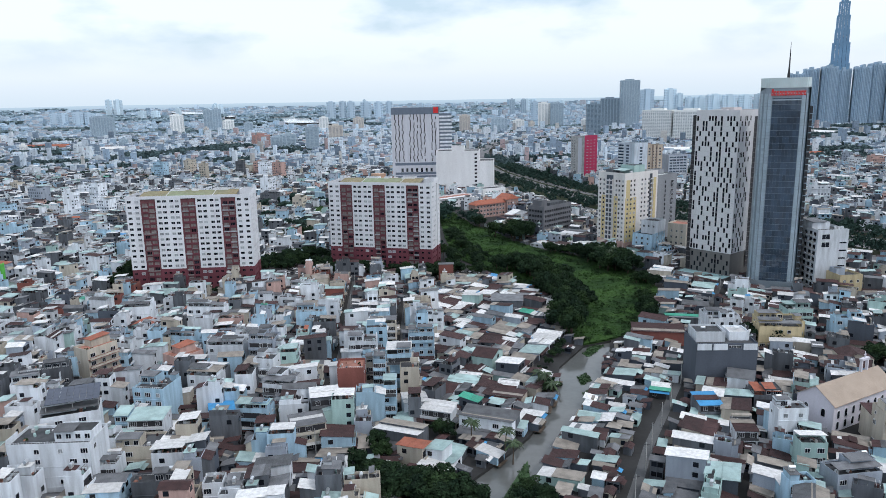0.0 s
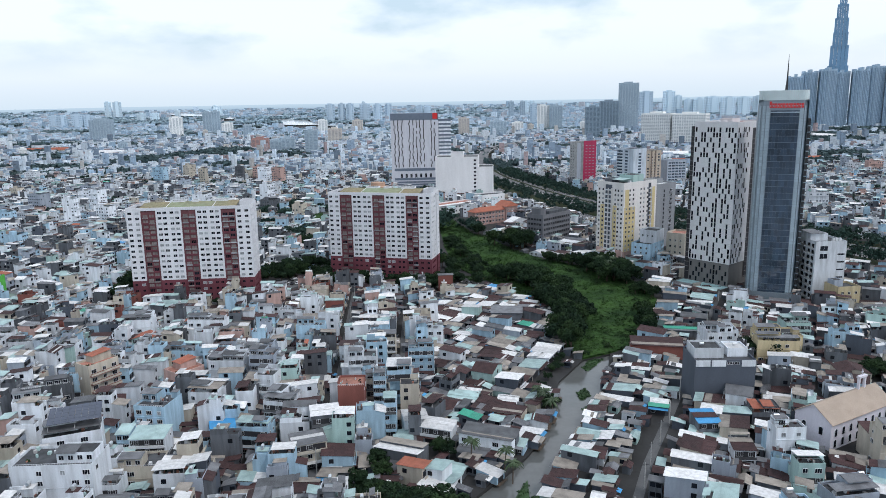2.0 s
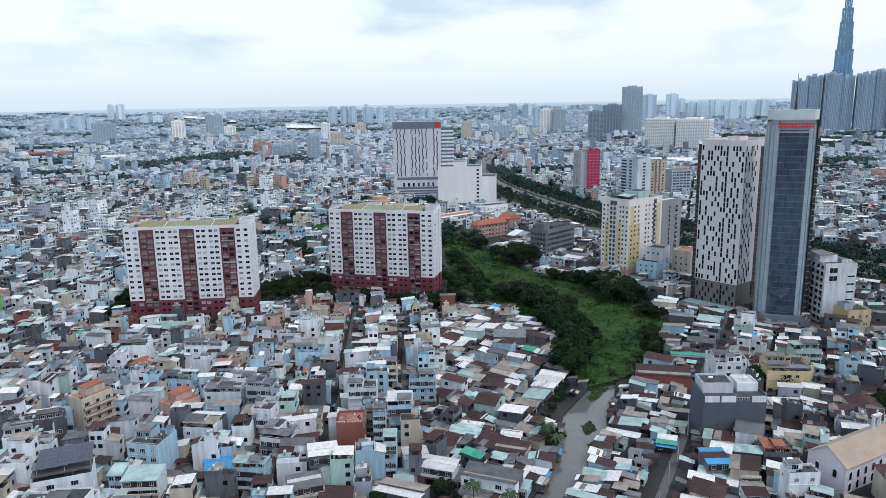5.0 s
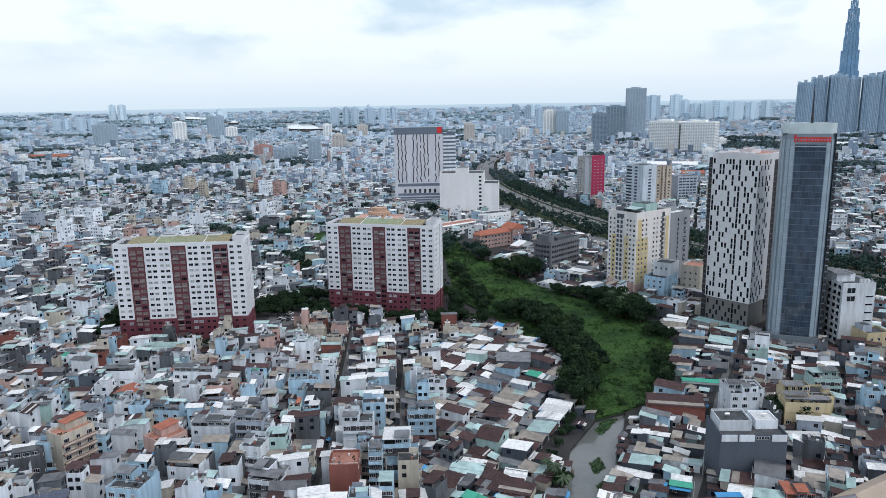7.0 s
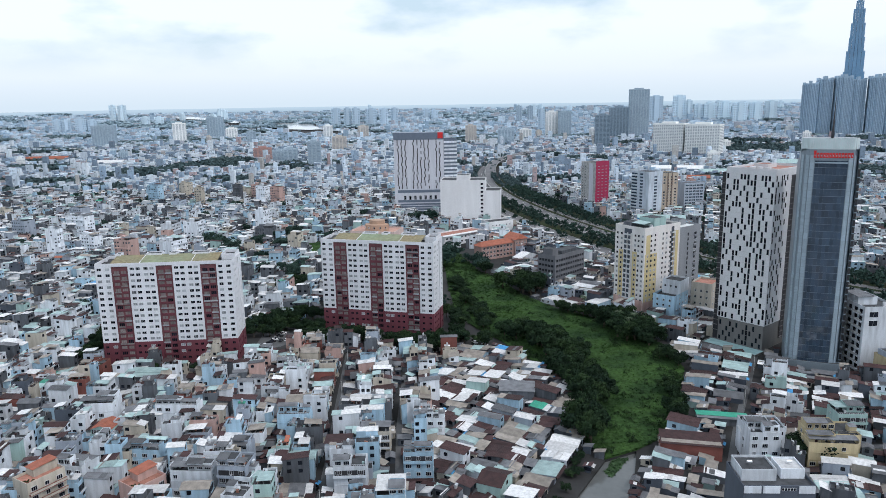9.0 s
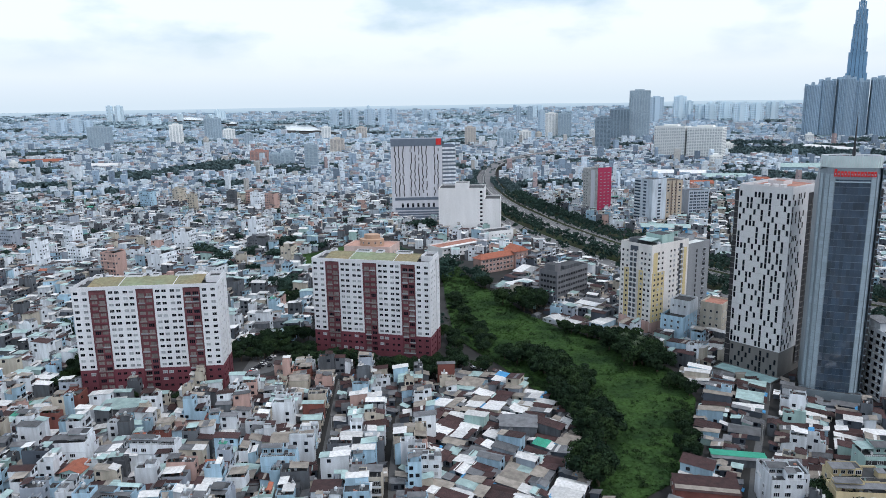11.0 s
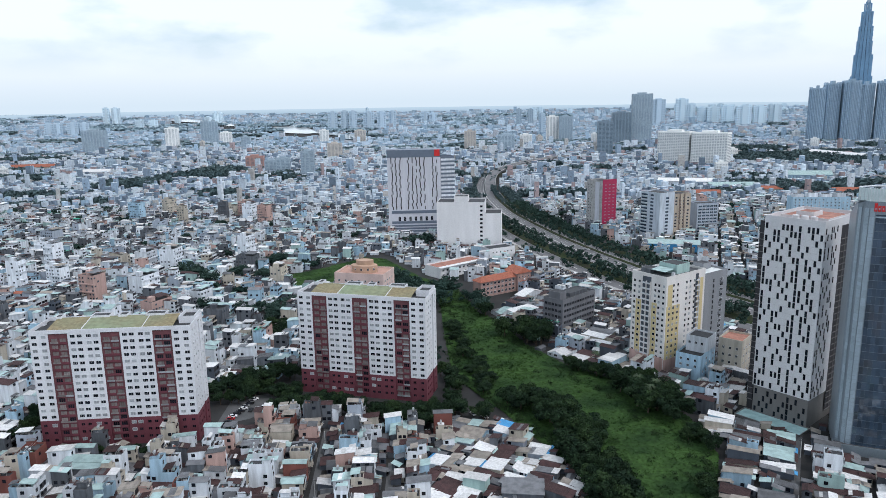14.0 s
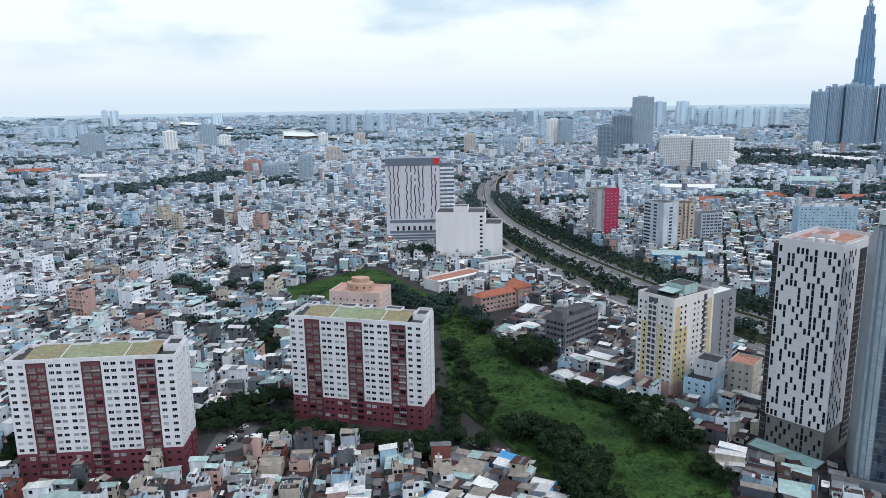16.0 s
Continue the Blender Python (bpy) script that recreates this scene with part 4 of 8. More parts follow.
for y0, y1, z1 in ((0.8, 12.6, 39.5), (29.0, 34.2, 52), (1.6, 5.6, 52)):
    s = Soup()
    s.box(YA, YA + (0.2 if z1 < 50 else 0.12), y0, y1, 8 if z1 < 50 or y0 > 20 else 39.6, z1, YEL, True)
    part("yellow_panel", s, t)
s = Soup()
s.box(YA, YA + 0.3, 0.3, YB - 0.3, 0.2, 8, WALLS["pink"], True)
part("pink_base", s, t)
s = Soup()
s.box(0.2, YA - 0.2, -0.3, 0, 0.2, 9, WALLS["pink"], True)
part("pink_base", s, t)
# Flat slate strips paint the shade of recesses behind these balconies
for x0, x1, nm in ((7.6, 13.6, "f"), (26.8, 29.6, "r")):
    s = Soup()
    if nm == "f":
        s.box(x0, x1, -0.1, 0, 9, YH - 2, WALLS["slate"], True)
    else:
        s.box(YA, YA + 0.1, x0, x1, 8, YH - 2, WALLS["slate"], True)
    part("balcony_recess", s, t, "dark recessed balcony strip")
for r in range(14):
    q = Soup()
    q.box(-1.35, 1.35, -0.9, 0, 0, 0.15, YW, True)
    q.box(-1.35, 1.35, -0.9, -0.84, 0.15, 1.0, FRAME)
    q.box(1.4, 1.7, -0.95, 0, -1.6, 1.65, YW)
    SHARED.setdefault("ybalc", q.mesh("balcony"))
    for x in (9.0, 12.0):
        part("balcony", SHARED["ybalc"], t, "", pose(x, -0.1, 8.6 + 3.25 * r))
    part("balcony", SHARED["ybalc"], t, "", pose(YA + 0.1, 28.2, 8.6 + 3.25 * r, 0, 0, 90))
roof_box(t, 8, 20, 14, 26, YH, 4.2, WALLS["mint"])
roof_box(t, 3, 9, 4, 12, YH, 1.6, WALLS["grey"])
s = Soup()
s.sheet(9, 19, 5, 13, YH + 1.2, YH + 2.0, 0.1, ROOFS["teal"])
part("roof_canopy", s, t)
for x, y in ((4, 15), (5, 17.5), (21, 8), (6, 28), (12, 30)):
    roof_box(t, x, x + 1.6, y, y + 1.4, YH, 0.9, FRAME, "roof_unit")
GREYP = mat("smooth_grey_render", (0.235, 0.25, 0.27), streak=8, stain=0.14, scale=0.1)
ax, ay = 112.8 + math.cos(radians(54)) * 3.5 + math.sin(radians(54)) * 37, 507.6 - math.sin(radians(54)) * 3.5 + math.cos(radians(54)) * 37
t = thing("grey_annex", "smooth grey apartment block with window columns and a white roof", "building", at_xy(ax, ay, -54))
shell(t, 19.5, 23, 53, GREYP, HWHITE)
gw = [window_mesh("window", 1.3, 2.2, GLASS, GREYP, 0, 0.06), window_mesh("window", 3.0, 2.0, GLASS, FRAME, 2, 0.1)]
for r in range(14):
    part("window", gw[0], t, "", pose(19.5, 9.5, 4.5 + 3.3 * r, 0, 0, 90))
    part("window", gw[1], t, "", pose(19.5, 17.5, 4.5 + 3.3 * r, 0, 0, 90))
    q = Soup()
    q.box(-1.9, 1.9, -0.8, 0, 0, 0.9, GREYP, True)
    SHARED.setdefault("gbalc", q.mesh("balcony"))
    if r % 2:
        part("balcony", SHARED["gbalc"], t, "", pose(19.5, 17.5, 2.9 + 3.3 * r, 0, 0, 90))
roof_box(t, 3, 10, 12, 20, 53, 2.6, GREYP)

# grey office and the white stepped house near the yellow one
t = thing("grey_office", "dark grey office building with ribbed concrete window bands", "office", at_xy(81.0, 559.0, 45))
DGREY = mat("dark_grey_cladding", (0.15, 0.155, 0.17), streak=3, stain=0.2)
shell(t, 38, 16, 24, DGREY)
band = window_mesh("window", 2.0, 2.0, GLASS, DGREY, 1, 0.3)
grid_windows(t, band, 38, 2, 4.0, 5, 12, "f", 1.0)
grid_windows(t, band, 16, 2, 4.0, 5, 5, "l", 1.0)
roof_box(t, 1, 8, 3, 12, 24, 4.5, DGREY)
roof_box(t, 14, 34, 4, 13, 24, 1.2, WALLS["grey"])
t = thing("white_terrace_house", "white stepped five-storey house with small windows", "house", at_xy(131.0, 479.0, -40))
shell(t, 14, 22, 17, WALLS["blue"])
sm = window_mesh("window", 1.3, 1.5)
grid_windows(t, sm, 14, 2, 3.4, 4, 3, "f", 1.0, 0.2)
grid_windows(t, sm, 22, 2, 3.4, 4, 4, "r", 1.0, 0.2, 2, 14)
s = Soup()
s.tray(2, 14, 9, 22, 15, 25, 1, 0.25, WALLS["white"], DECK)
part("upper_storey", s, t)
for i in range(3):
    part("window", sm, t, "", pose(4 + 3.5 * i, 9, 21))
t = thing("beige_villa", "beige five-storey house with a tiled roof terrace", "house", at_xy(158, 488, -40))
shell(t, 13, 16, 22, WALLS["cream"], DECK_RED)
grid_windows(t, sm, 13, 2, 4.2, 4, 3, "f", 1.0)
grid_windows(t, sm, 16, 2, 4.2, 4, 3, "r", 1.0, 0, 3, 13)

# school with hipped orange roofs
SCH = mat("school_rose_plaster", (0.40, 0.27, 0.24), streak=5, stain=0.3)
t = thing("school_building", "pink school building with orange hipped roofs and a gabled end", "school", at_xy(31, 652, 34))
s = Soup()
s.box(0, 36, 0, 11, 0, 12.5, SCH)
s.box(36, 50, -2, 14, 0, 15, SCH)
part("wall", s, t)
for x0, x1, y0, y1, z, h in ((-1, 37, -1, 12, 12.5, 3.6), (35, 51, -3, 15, 15, 4.5)):
    s = Soup()
    ym = (y0 + y1) / 2
    if x0 < 0:
        a, b = (x0 + 5, ym, z + h), (x1, ym, z + h)
    else:
        a, b = ((x0 + x1) / 2, y0 + 1, z + h), ((x0 + x1) / 2, y1 - 1, z + h)
    c = [(x0, y0, z), (x1, y0, z), (x1, y1, z), (x0, y1, z)]
    q = ROOFS["orange"]
    if x0 < 0:
        fs = [[c[0], c[1], b, a], [c[2], c[3], a, b], [c[3], c[0], a], [c[1], c[2], b]]
    else:
        fs = [[c[1], c[2], b, a], [c[3], c[0], a, b], [c[0], c[1], a], [c[2], c[3], b]]
    for f in fs:
        s.face(f, q, [(p[0], p[1]) for p in f])
    part("roof", s, t, "orange clay tile roof")
grid_windows(t, window_mesh("window", 2.2, 2.0, GLASS, FRAME), 36, 1, 3.8, 3, 9, "f", 1)
for r in range(3):
    for c in range(4):
        part("window", sm, t, "", pose(38 + 3.2 * c, -2, 4 + 3.8 * r))

# blank white hall and the low white block before it
HW = mat("white_rendered_wall", (0.74, 0.74, 0.75), streak=10, stain=0.16, scale=0.1)
t = thing("white_blank_building", "tall blank white building with one column of small openings", "building", at_xy(-6.5, 850, -6))
s = Soup()
s.tray(0, 51, 0, 34, 0, 50, 1.0, 0.3, HW, DECK)
s.tray(51, 68.5, 0.5, 34, 0, 38, 1.0, 0.3, HW, DECK)
part("wall", s, t)
s = Soup()
s.tray(18, 33, 8, 24, 49, 55, 0.5, 0.3, HW, DECK)
part("roof_housing", s, t)
op = window_mesh("opening", 3.0, 2.4, GLASS, HW, 0, 0.2)
for r in range(10):
    part("opening", op, t, "", pose(47.5, 0, 5 + 4.5 * r))
for r in range(9):
    for c in range(3):
        part("window", sm, t, "", pose(0, 4 + 9 * c, 8 + 4.4 * r, 0, 0, -90))
t = thing("low_white_block", "long two-storey white block with a bright roof edge", "building", at_xy(-2, 715, 40))
shell(t, 55, 22, 10, HW, DECK_RED)
grid_windows(t, window_mesh("window", 2.2, 1.7), 55, 1, 4.2, 2, 11, "f", 1)
s = Soup()
s.sheet(-1.5, 56.5, -2.0, 1.5, 10.3, 10.9, 0.2, ROOFS["light"])
part("eave", s, t)
t = thing("low_white_shed", "low white flat-roofed annex", "building", at_xy(46, 790, 28))
shell(t, 30, 18, 11, HW)
grid_windows(t, sm, 30, 5, 3.5, 1, 6, "f", 2)

# hotel with irregular dark vertical stripes
t = thing("striped_hotel", "pale hotel slab with broken dark vertical stripes and louvred podium", "hotel", at_xy(-63.5, 919, 3) @ Matrix.Diagonal((0.9, 0.9, 1.05, 1)))
HP = mat("hotel_panel", (0.54, 0.55, 0.60), streak=6, stain=0.1)
GB = mat("blue_grey_band", (0.13, 0.16, 0.21), rough=0.4, stain=0.1)
s = Soup()
s.tray(0, 68, 0, 26, 0, 92, 1.5, 0.4, HP, DECK)
part("wall", s, t)
s = Soup()
s.box(-0.2, 68.2, -0.3, 25, 87.8, 96.0, GB, True)
part("roof_screen", s, t, "dark louvred roof screen")
s = Soup()
s.box(60, 67, -0.6, 0, 89, 96, REDSIGN, True)
part("sign", s, t, "red square sign panel")
rng = random.Random(8)
bar = Soup()
bar.box(-0.62, 0.62, -0.2, 0, 0, 3.4, BLACK, True)
bar = bar.mesh("dark_slot")
for c in range(12):
    if c == 3 or c == 9:
        continue
    x = 5.5 + 5.2 * c
    for r in range(17):
        if rng.random() < 0.94:
            part("dark_slot", bar, t, "", pose(x + rng.choice((-0.7, -0.2, 0.3, 0.8)), 0, 30.5 + 3.4 * r))
for z, h in ((26.0, 3.2), (14.6, 2.8), (11.2, 1.9), (8.2, 1.9), (5.2, 1.9), (2.2, 1.9)):
    s = Soup()
    s.box(4, 66, -0.35, 0, z, z + h, GB, True)
    part("window_band", s, t)
pw = window_mesh("window", 3.2, 5.0)
for c in range(7):
    part("window", pw, t, "", pose(14 + 7 * c, 0, 20))
t2 = thing("banded_annex", "stepped office wing with white and grey horizontal bands", "office", at_xy(-2.0, 926, 8) @ Matrix.Diagonal((0.72, 0.8, 1.1, 1)))
shell(t2, 22, 30, 84, GB)
for r in range(19):
    s = Soup()
    s.box(-0.2, 22.3, -0.6, 0, 0, 2.1, WALLS["white"], True)
    SHARED.setdefault("hband", s.mesh("white_band"))
    part("white_band", SHARED["hband"], t2, "", pose(0, 0, 4 + 4.2 * r))

# pink rear wing with a round penthouse
t = thing("pink_rear_wing", "pink and white apartment wing with a round ochre penthouse", "apartment house", at_xy(-70, 557, -14.4))
PINKR = mat("peach_roof_deck", (0.48, 0.29, 0.23), stain=0.2, scale=0.2)
shell(t, 34, 22, 46, mat("rose_white_plaster", (0.60, 0.46, 0.42), streak=6, stain=0.15, scale=0.2), PINKR)
grid_windows(t, sm, 34, 4, 3.2, 12, 7, "f", 1)
grid_windows(t, sm, 20, 4, 3.2, 12, 4, "r", 1, 0, 1, 34)
OCH = mat("ochre_render", (0.46, 0.31, 0.22), stain=0.2)
s = Soup()
for i in range(20):
    a, b = 2 * math.pi * i / 20, 2 * math.pi * (i + 1) / 20
    pa, pb = [(17 + 9 * math.cos(k), 11 + 6 * math.sin(k)) for k in (a, b)]
    s.face([(*pa, 44), (*pb, 44), (*pb, 49.5), (*pa, 49.5)], OCH)
    s.face([(*pa, 49.5), (*pb, 49.5), (17, 11, 49.9)], OCH)
part("penthouse", s, t)
s = Soup()
for i in range(20):
    a, b = 2 * math.pi * i / 20, 2 * math.pi * (i + 1) / 20
    pa, pb = [(17 + 6 * math.cos(k), 12 + 4 * math.sin(k)) for k in (a, b)]
    s.face([(*pa, 49), (*pb, 49), (*pb, 52.5), (*pa, 52.5)], OCH)
    s.face([(*pa, 52.5), (*pb, 52.5), (17, 12, 52.8)], OCH)
part("penthouse_top", s, t)
for i in range(5):
    a = radians(-150 + 30 * i)
    part("window", sm, t, "", pose(17 + 9 * math.cos(a), 11 + 6 * math.sin(a), 47.3, 0, 0, math.degrees(a) + 90))

# red-fronted tower and its neighbours across the boulevard
t = thing("red_tower", "slim tower with a bright red side and grey front", "tower", at_xy(177.0, 972.1, -65))
shell(t, 31, 20, 58.5, CONCRETE)
s = Soup()
s.box(31, 31.3, -0.2, 20.2, 0, 60.5, RED, True)
part("red_facade", s, t, "flat bright red facade")
wr = window_mesh("window", 3.0, 0.9, CURTAIN, RED, 0, 0.06)
for r in range(13):
    for c in range(3):
        part("window", wr, t, "", pose(31.3, 4.4 + 5.6 * c, 6 + 4 * r, 0, 0, 90))
s = Soup()
s.box(17, 25, -0.3, 0, 3, 57, HP, True)
part("pale_strip", s, t)
grid_windows(t, window_mesh("window", 2.2, 1.5), 12, 4, 3.6, 14, 2, "f", 1)
t = thing("grey_blue_tower", "grey-blue slab block with banded windows", "tower", at_xy(221, 889, -60))
shell(t, 28, 22, 54, mat("pale_blue_render", (0.50, 0.56, 0.63), streak=4, vary=0.1))
q = Soup()
q.box(-4.4, 4.4, -0.25, 0.05, -0.95, 0.95, BLUEGLASS, True)
q.box(-4.6, 4.6, -0.7, 0.05, -1.5, -1.0, FRAME, True)
band = q.mesh("window_band")
bw = window_mesh("window", 4.6, 2.3, BLUEGLASS, WALLS["lilac"], 2)
for r in range(13):
    part("window_band", band, t, "", pose(5.2, 0, 5 + 3.8 * r))
    part("window", bw, t, "", pose(16.4, 0, 5 + 3.8 * r))
for r in range(12):
    part("window", bw, t, "", pose(28, 11, 6 + 3.8 * r, 0, 0, 90))
t = thing("ochre_tower", "ochre apartment block with brown window columns", "tower", at_xy(252, 886, 12))
shell(t, 26, 22, 50, mat("ochre_paint", (0.46, 0.39, 0.31), streak=5))
grid_windows(t, window_mesh("window", 2.6, 2.1), 26, 4, 3.6, 12, 5, "f", 1, 0.1)
for u in (4.2, 12.6, 18.0):
    q = Soup()
    q.box(u - 0.7, u + 0.7, -0.5, 0, 1, 50, mat("brown_pier_paint", (0.20, 0.155, 0.13), streak=4), True)
    part("pier", q, t, "brown pier")
t = thing("blue_glass_block", "blue glazed office block", "office", at_xy(290, 905, 10))
shell(t, 26, 18, 36, WALLS["lilac"])
grid_windows(t, window_mesh("window", 4.2, 2.2, BLUEGLASS, FRAME), 26, 2, 3.6, 9, 5, "f", 1)
t = thing("light_blue_apartments", "light blue apartment house with many windows", "apartment house", at_xy(390, 889, -4))
shell(t, 62, 16, 44, WALLS["blue"])
grid_windows(t, win, 62, 2, 3.4, 12, 14, "f", 1, 0.1)
for k in range(4):
    roof_box(t, 3 + 15 * k, 13 + 15 * k, 3, 13, 44, 3.0 + (k % 2), WALLS["white"])
t = thing("blue_hall", "long low hall with bright blue walls", "hall", at_xy(212, 820, -12))
s = Soup()
s.box(0, 52, 0, 20, 0, 8, ROOFS["blue"])
s.sheet(-0.5, 52.5, -0.5, 20.5, 8.2, 9.0, 0.2, ROOFS["teal"])
part("wall", s, t)


# ---- the dense city: what is built over is kept in a metre grid ----
OX, OY, NX, NY = -700, 100, 1500, 1500
taken = np.zeros((NX, NY), bool)
gx, gy = np.meshgrid(np.arange(NX) + OX + 0.5, np.arange(NY) + OY + 0.5, indexing="ij")


def block_poly(poly):
    xs, ys = [p[0] for p in poly], [p[1] for p in poly]
    i0, i1 = max(0, int(min(xs) - OX) - 1), min(NX, int(max(xs) - OX) + 2)
    j0, j1 = max(0, int(min(ys) - OY) - 1), min(NY, int(max(ys) - OY) + 2)
    if i0 >= i1 or j0 >= j1:
        return
    x, y = gx[i0:i1, j0:j1], gy[i0:i1, j0:j1]
    hit = np.zeros(x.shape, bool)
    for k in range(len(poly)):
        (x0, y0), (x1, y1) = poly[k], poly[k - 1]
        if y0 != y1:
            hit ^= ((y0 > y) != (y1 > y)) & (x < (x1 - x0) * (y - y0) / (y1 - y0) + x0)
    taken[i0:i1, j0:j1] |= hit


def block_line(line, r):
    for (x0, y0), (x1, y1) in zip(line, line[1:]):
        n = int(math.hypot(x1 - x0, y1 - y0) / 1.0) + 1
        for k in range(n + 1):
            x, y = x0 + (x1 - x0) * k / n, y0 + (y1 - y0) * k / n
            i, j = int(x - OX), int(y - OY)
            q = int(math.ceil(r))
            taken[max(0, i - q):max(0, i + q + 1), max(0, j - q):max(0, j + q + 1)] = True


for line, half, *_ in GROVES:
    block_line(line, half * 0.7)
for poly in (FIELD, CANAL, PARKING):
    block_poly(poly)
for al, r in zip(ALLEYS, (1, 1, 2, 1)):
    block_line(al, r)
block_line(ROADS, 22)
for dx, dy in ((-24, -10), (-40, -16), (24, 10), (38, 16)):
    block_line([(x + dx, y + dy) for x, y in NEAR_ROAD], 12)
FOOT = [rect(-186, 404, 75, 27, 4.6), rect(-78, 463, 75, 30, -14.4), rect(154, 438, 32, 44, -50), rect(173, 392, 33, 31, -22), rect(207, 384, 23, 22, 2), rect(213, 368, 15, 14, 6), rect(110, 505, 26, 66, -54), rect(146, 433, 34, 11, -50),
        rect(81, 559, 39, 17, 45), rect(131, 479, 15, 23, -40), rect(158, 488, 14, 17, -40), rect(30, 650, 52, 18, 34), rect(-8, 849, 71, 36, -6), rect(-3, 714, 57, 24, 40), rect(45, 788, 32, 20, 28), rect(-64, 918, 63, 26, 3),
        rect(-2, 925, 18, 26, 8), rect(-71, 556, 36, 24, -14.4), rect(175.5, 972, 33, 22, -65), rect(220, 889, 30, 24, -60), rect(251, 885, 28, 24, 12), rect(289, 904, 28, 20, 10), rect(389, 888, 64, 18, -4), rect(211, 819, 54, 22, -12)]
for poly in FOOT:
    block_poly(poly)


def free(poly):
    """Whether a plan rectangle is free, and if so it is taken."""
    (ax, ay), (bx, by), _, (dx, dy) = poly
    nu, nv = int(math.hypot(bx - ax, by - ay)) + 2, int(math.hypot(dx - ax, dy - ay)) + 2
    ij = []
    for a in range(nu):
        for b in range(nv):
            u, v = (a + 0.5) / nu, (b + 0.5) / nv
            i, j = int(ax + (bx - ax) * u + (dx - ax) * v - OX), int(ay + (by - ay) * u + (dy - ay) * v - OY)
            if not (0 <= i < NX and 0 <= j < NY):
                return False
            ij.append((i, j))
    if sum(taken[i, j] for i, j in ij) > 0.25 * len(ij):
        return False
    for i, j in ij:
        taken[i, j] = True
    return True


def wedge(s, x0, x1, y0, y1, zs, m):
    """Walls under a sloping roof; zs are the heights at the four corners."""
    p = [(x0, y0, 0), (x1, y0, 0), (x1, y1, 0), (x0, y1, 0), (x0, y0, zs[0]), (x1, y0, zs[1]), (x1, y1, zs[2]), (x0, y1, zs[3])]
    s.grid(p, [(0, 1, 5, 4), (1, 2, 6, 5), (2, 3, 7, 6), (3, 0, 4, 7)], m)


def tank_mesh():
    s = Soup()
    s.tube((-0.8, 0, 1.0), (0.8, 0, 1.0), 0.5, 0.5, STEEL, 10)
    return s


STAND = Soup()
STAND.box(-0.7, 0.7, -0.35, 0.35, 0, 0.56, CONCRETE)


TANK = tank_mesh()
HWIN = [window_mesh("window", 1.5, 1.5), window_mesh("window", 1.4, 1.4, CURTAIN), window_mesh("window", 0.8, 1.0, GLASS, FRAME, 0), window_mesh("window", 2.1, 1.6, GLASS, FRAME, 2)]
PWIN = Soup()
PWIN.box(-0.75, 0.75, -0.06, 0.0, -0.7, 0.75, GLASS, True)


PLANTS = []
for k in range(3):
    q = Soup()
    lv = leaf_crown(40 + k, 5, 0.75, 46, 0.17)
    for i in range(len(lv) // 4):
        q.face([tuple(p) for p in lv[4 * i:4 * i + 4]], LEAF_LIGHT)
    q.box(-0.6, 0.6, -0.25, 0.25, -0.32, 0.0, DECK_RED)
    PLANTS.append(q)


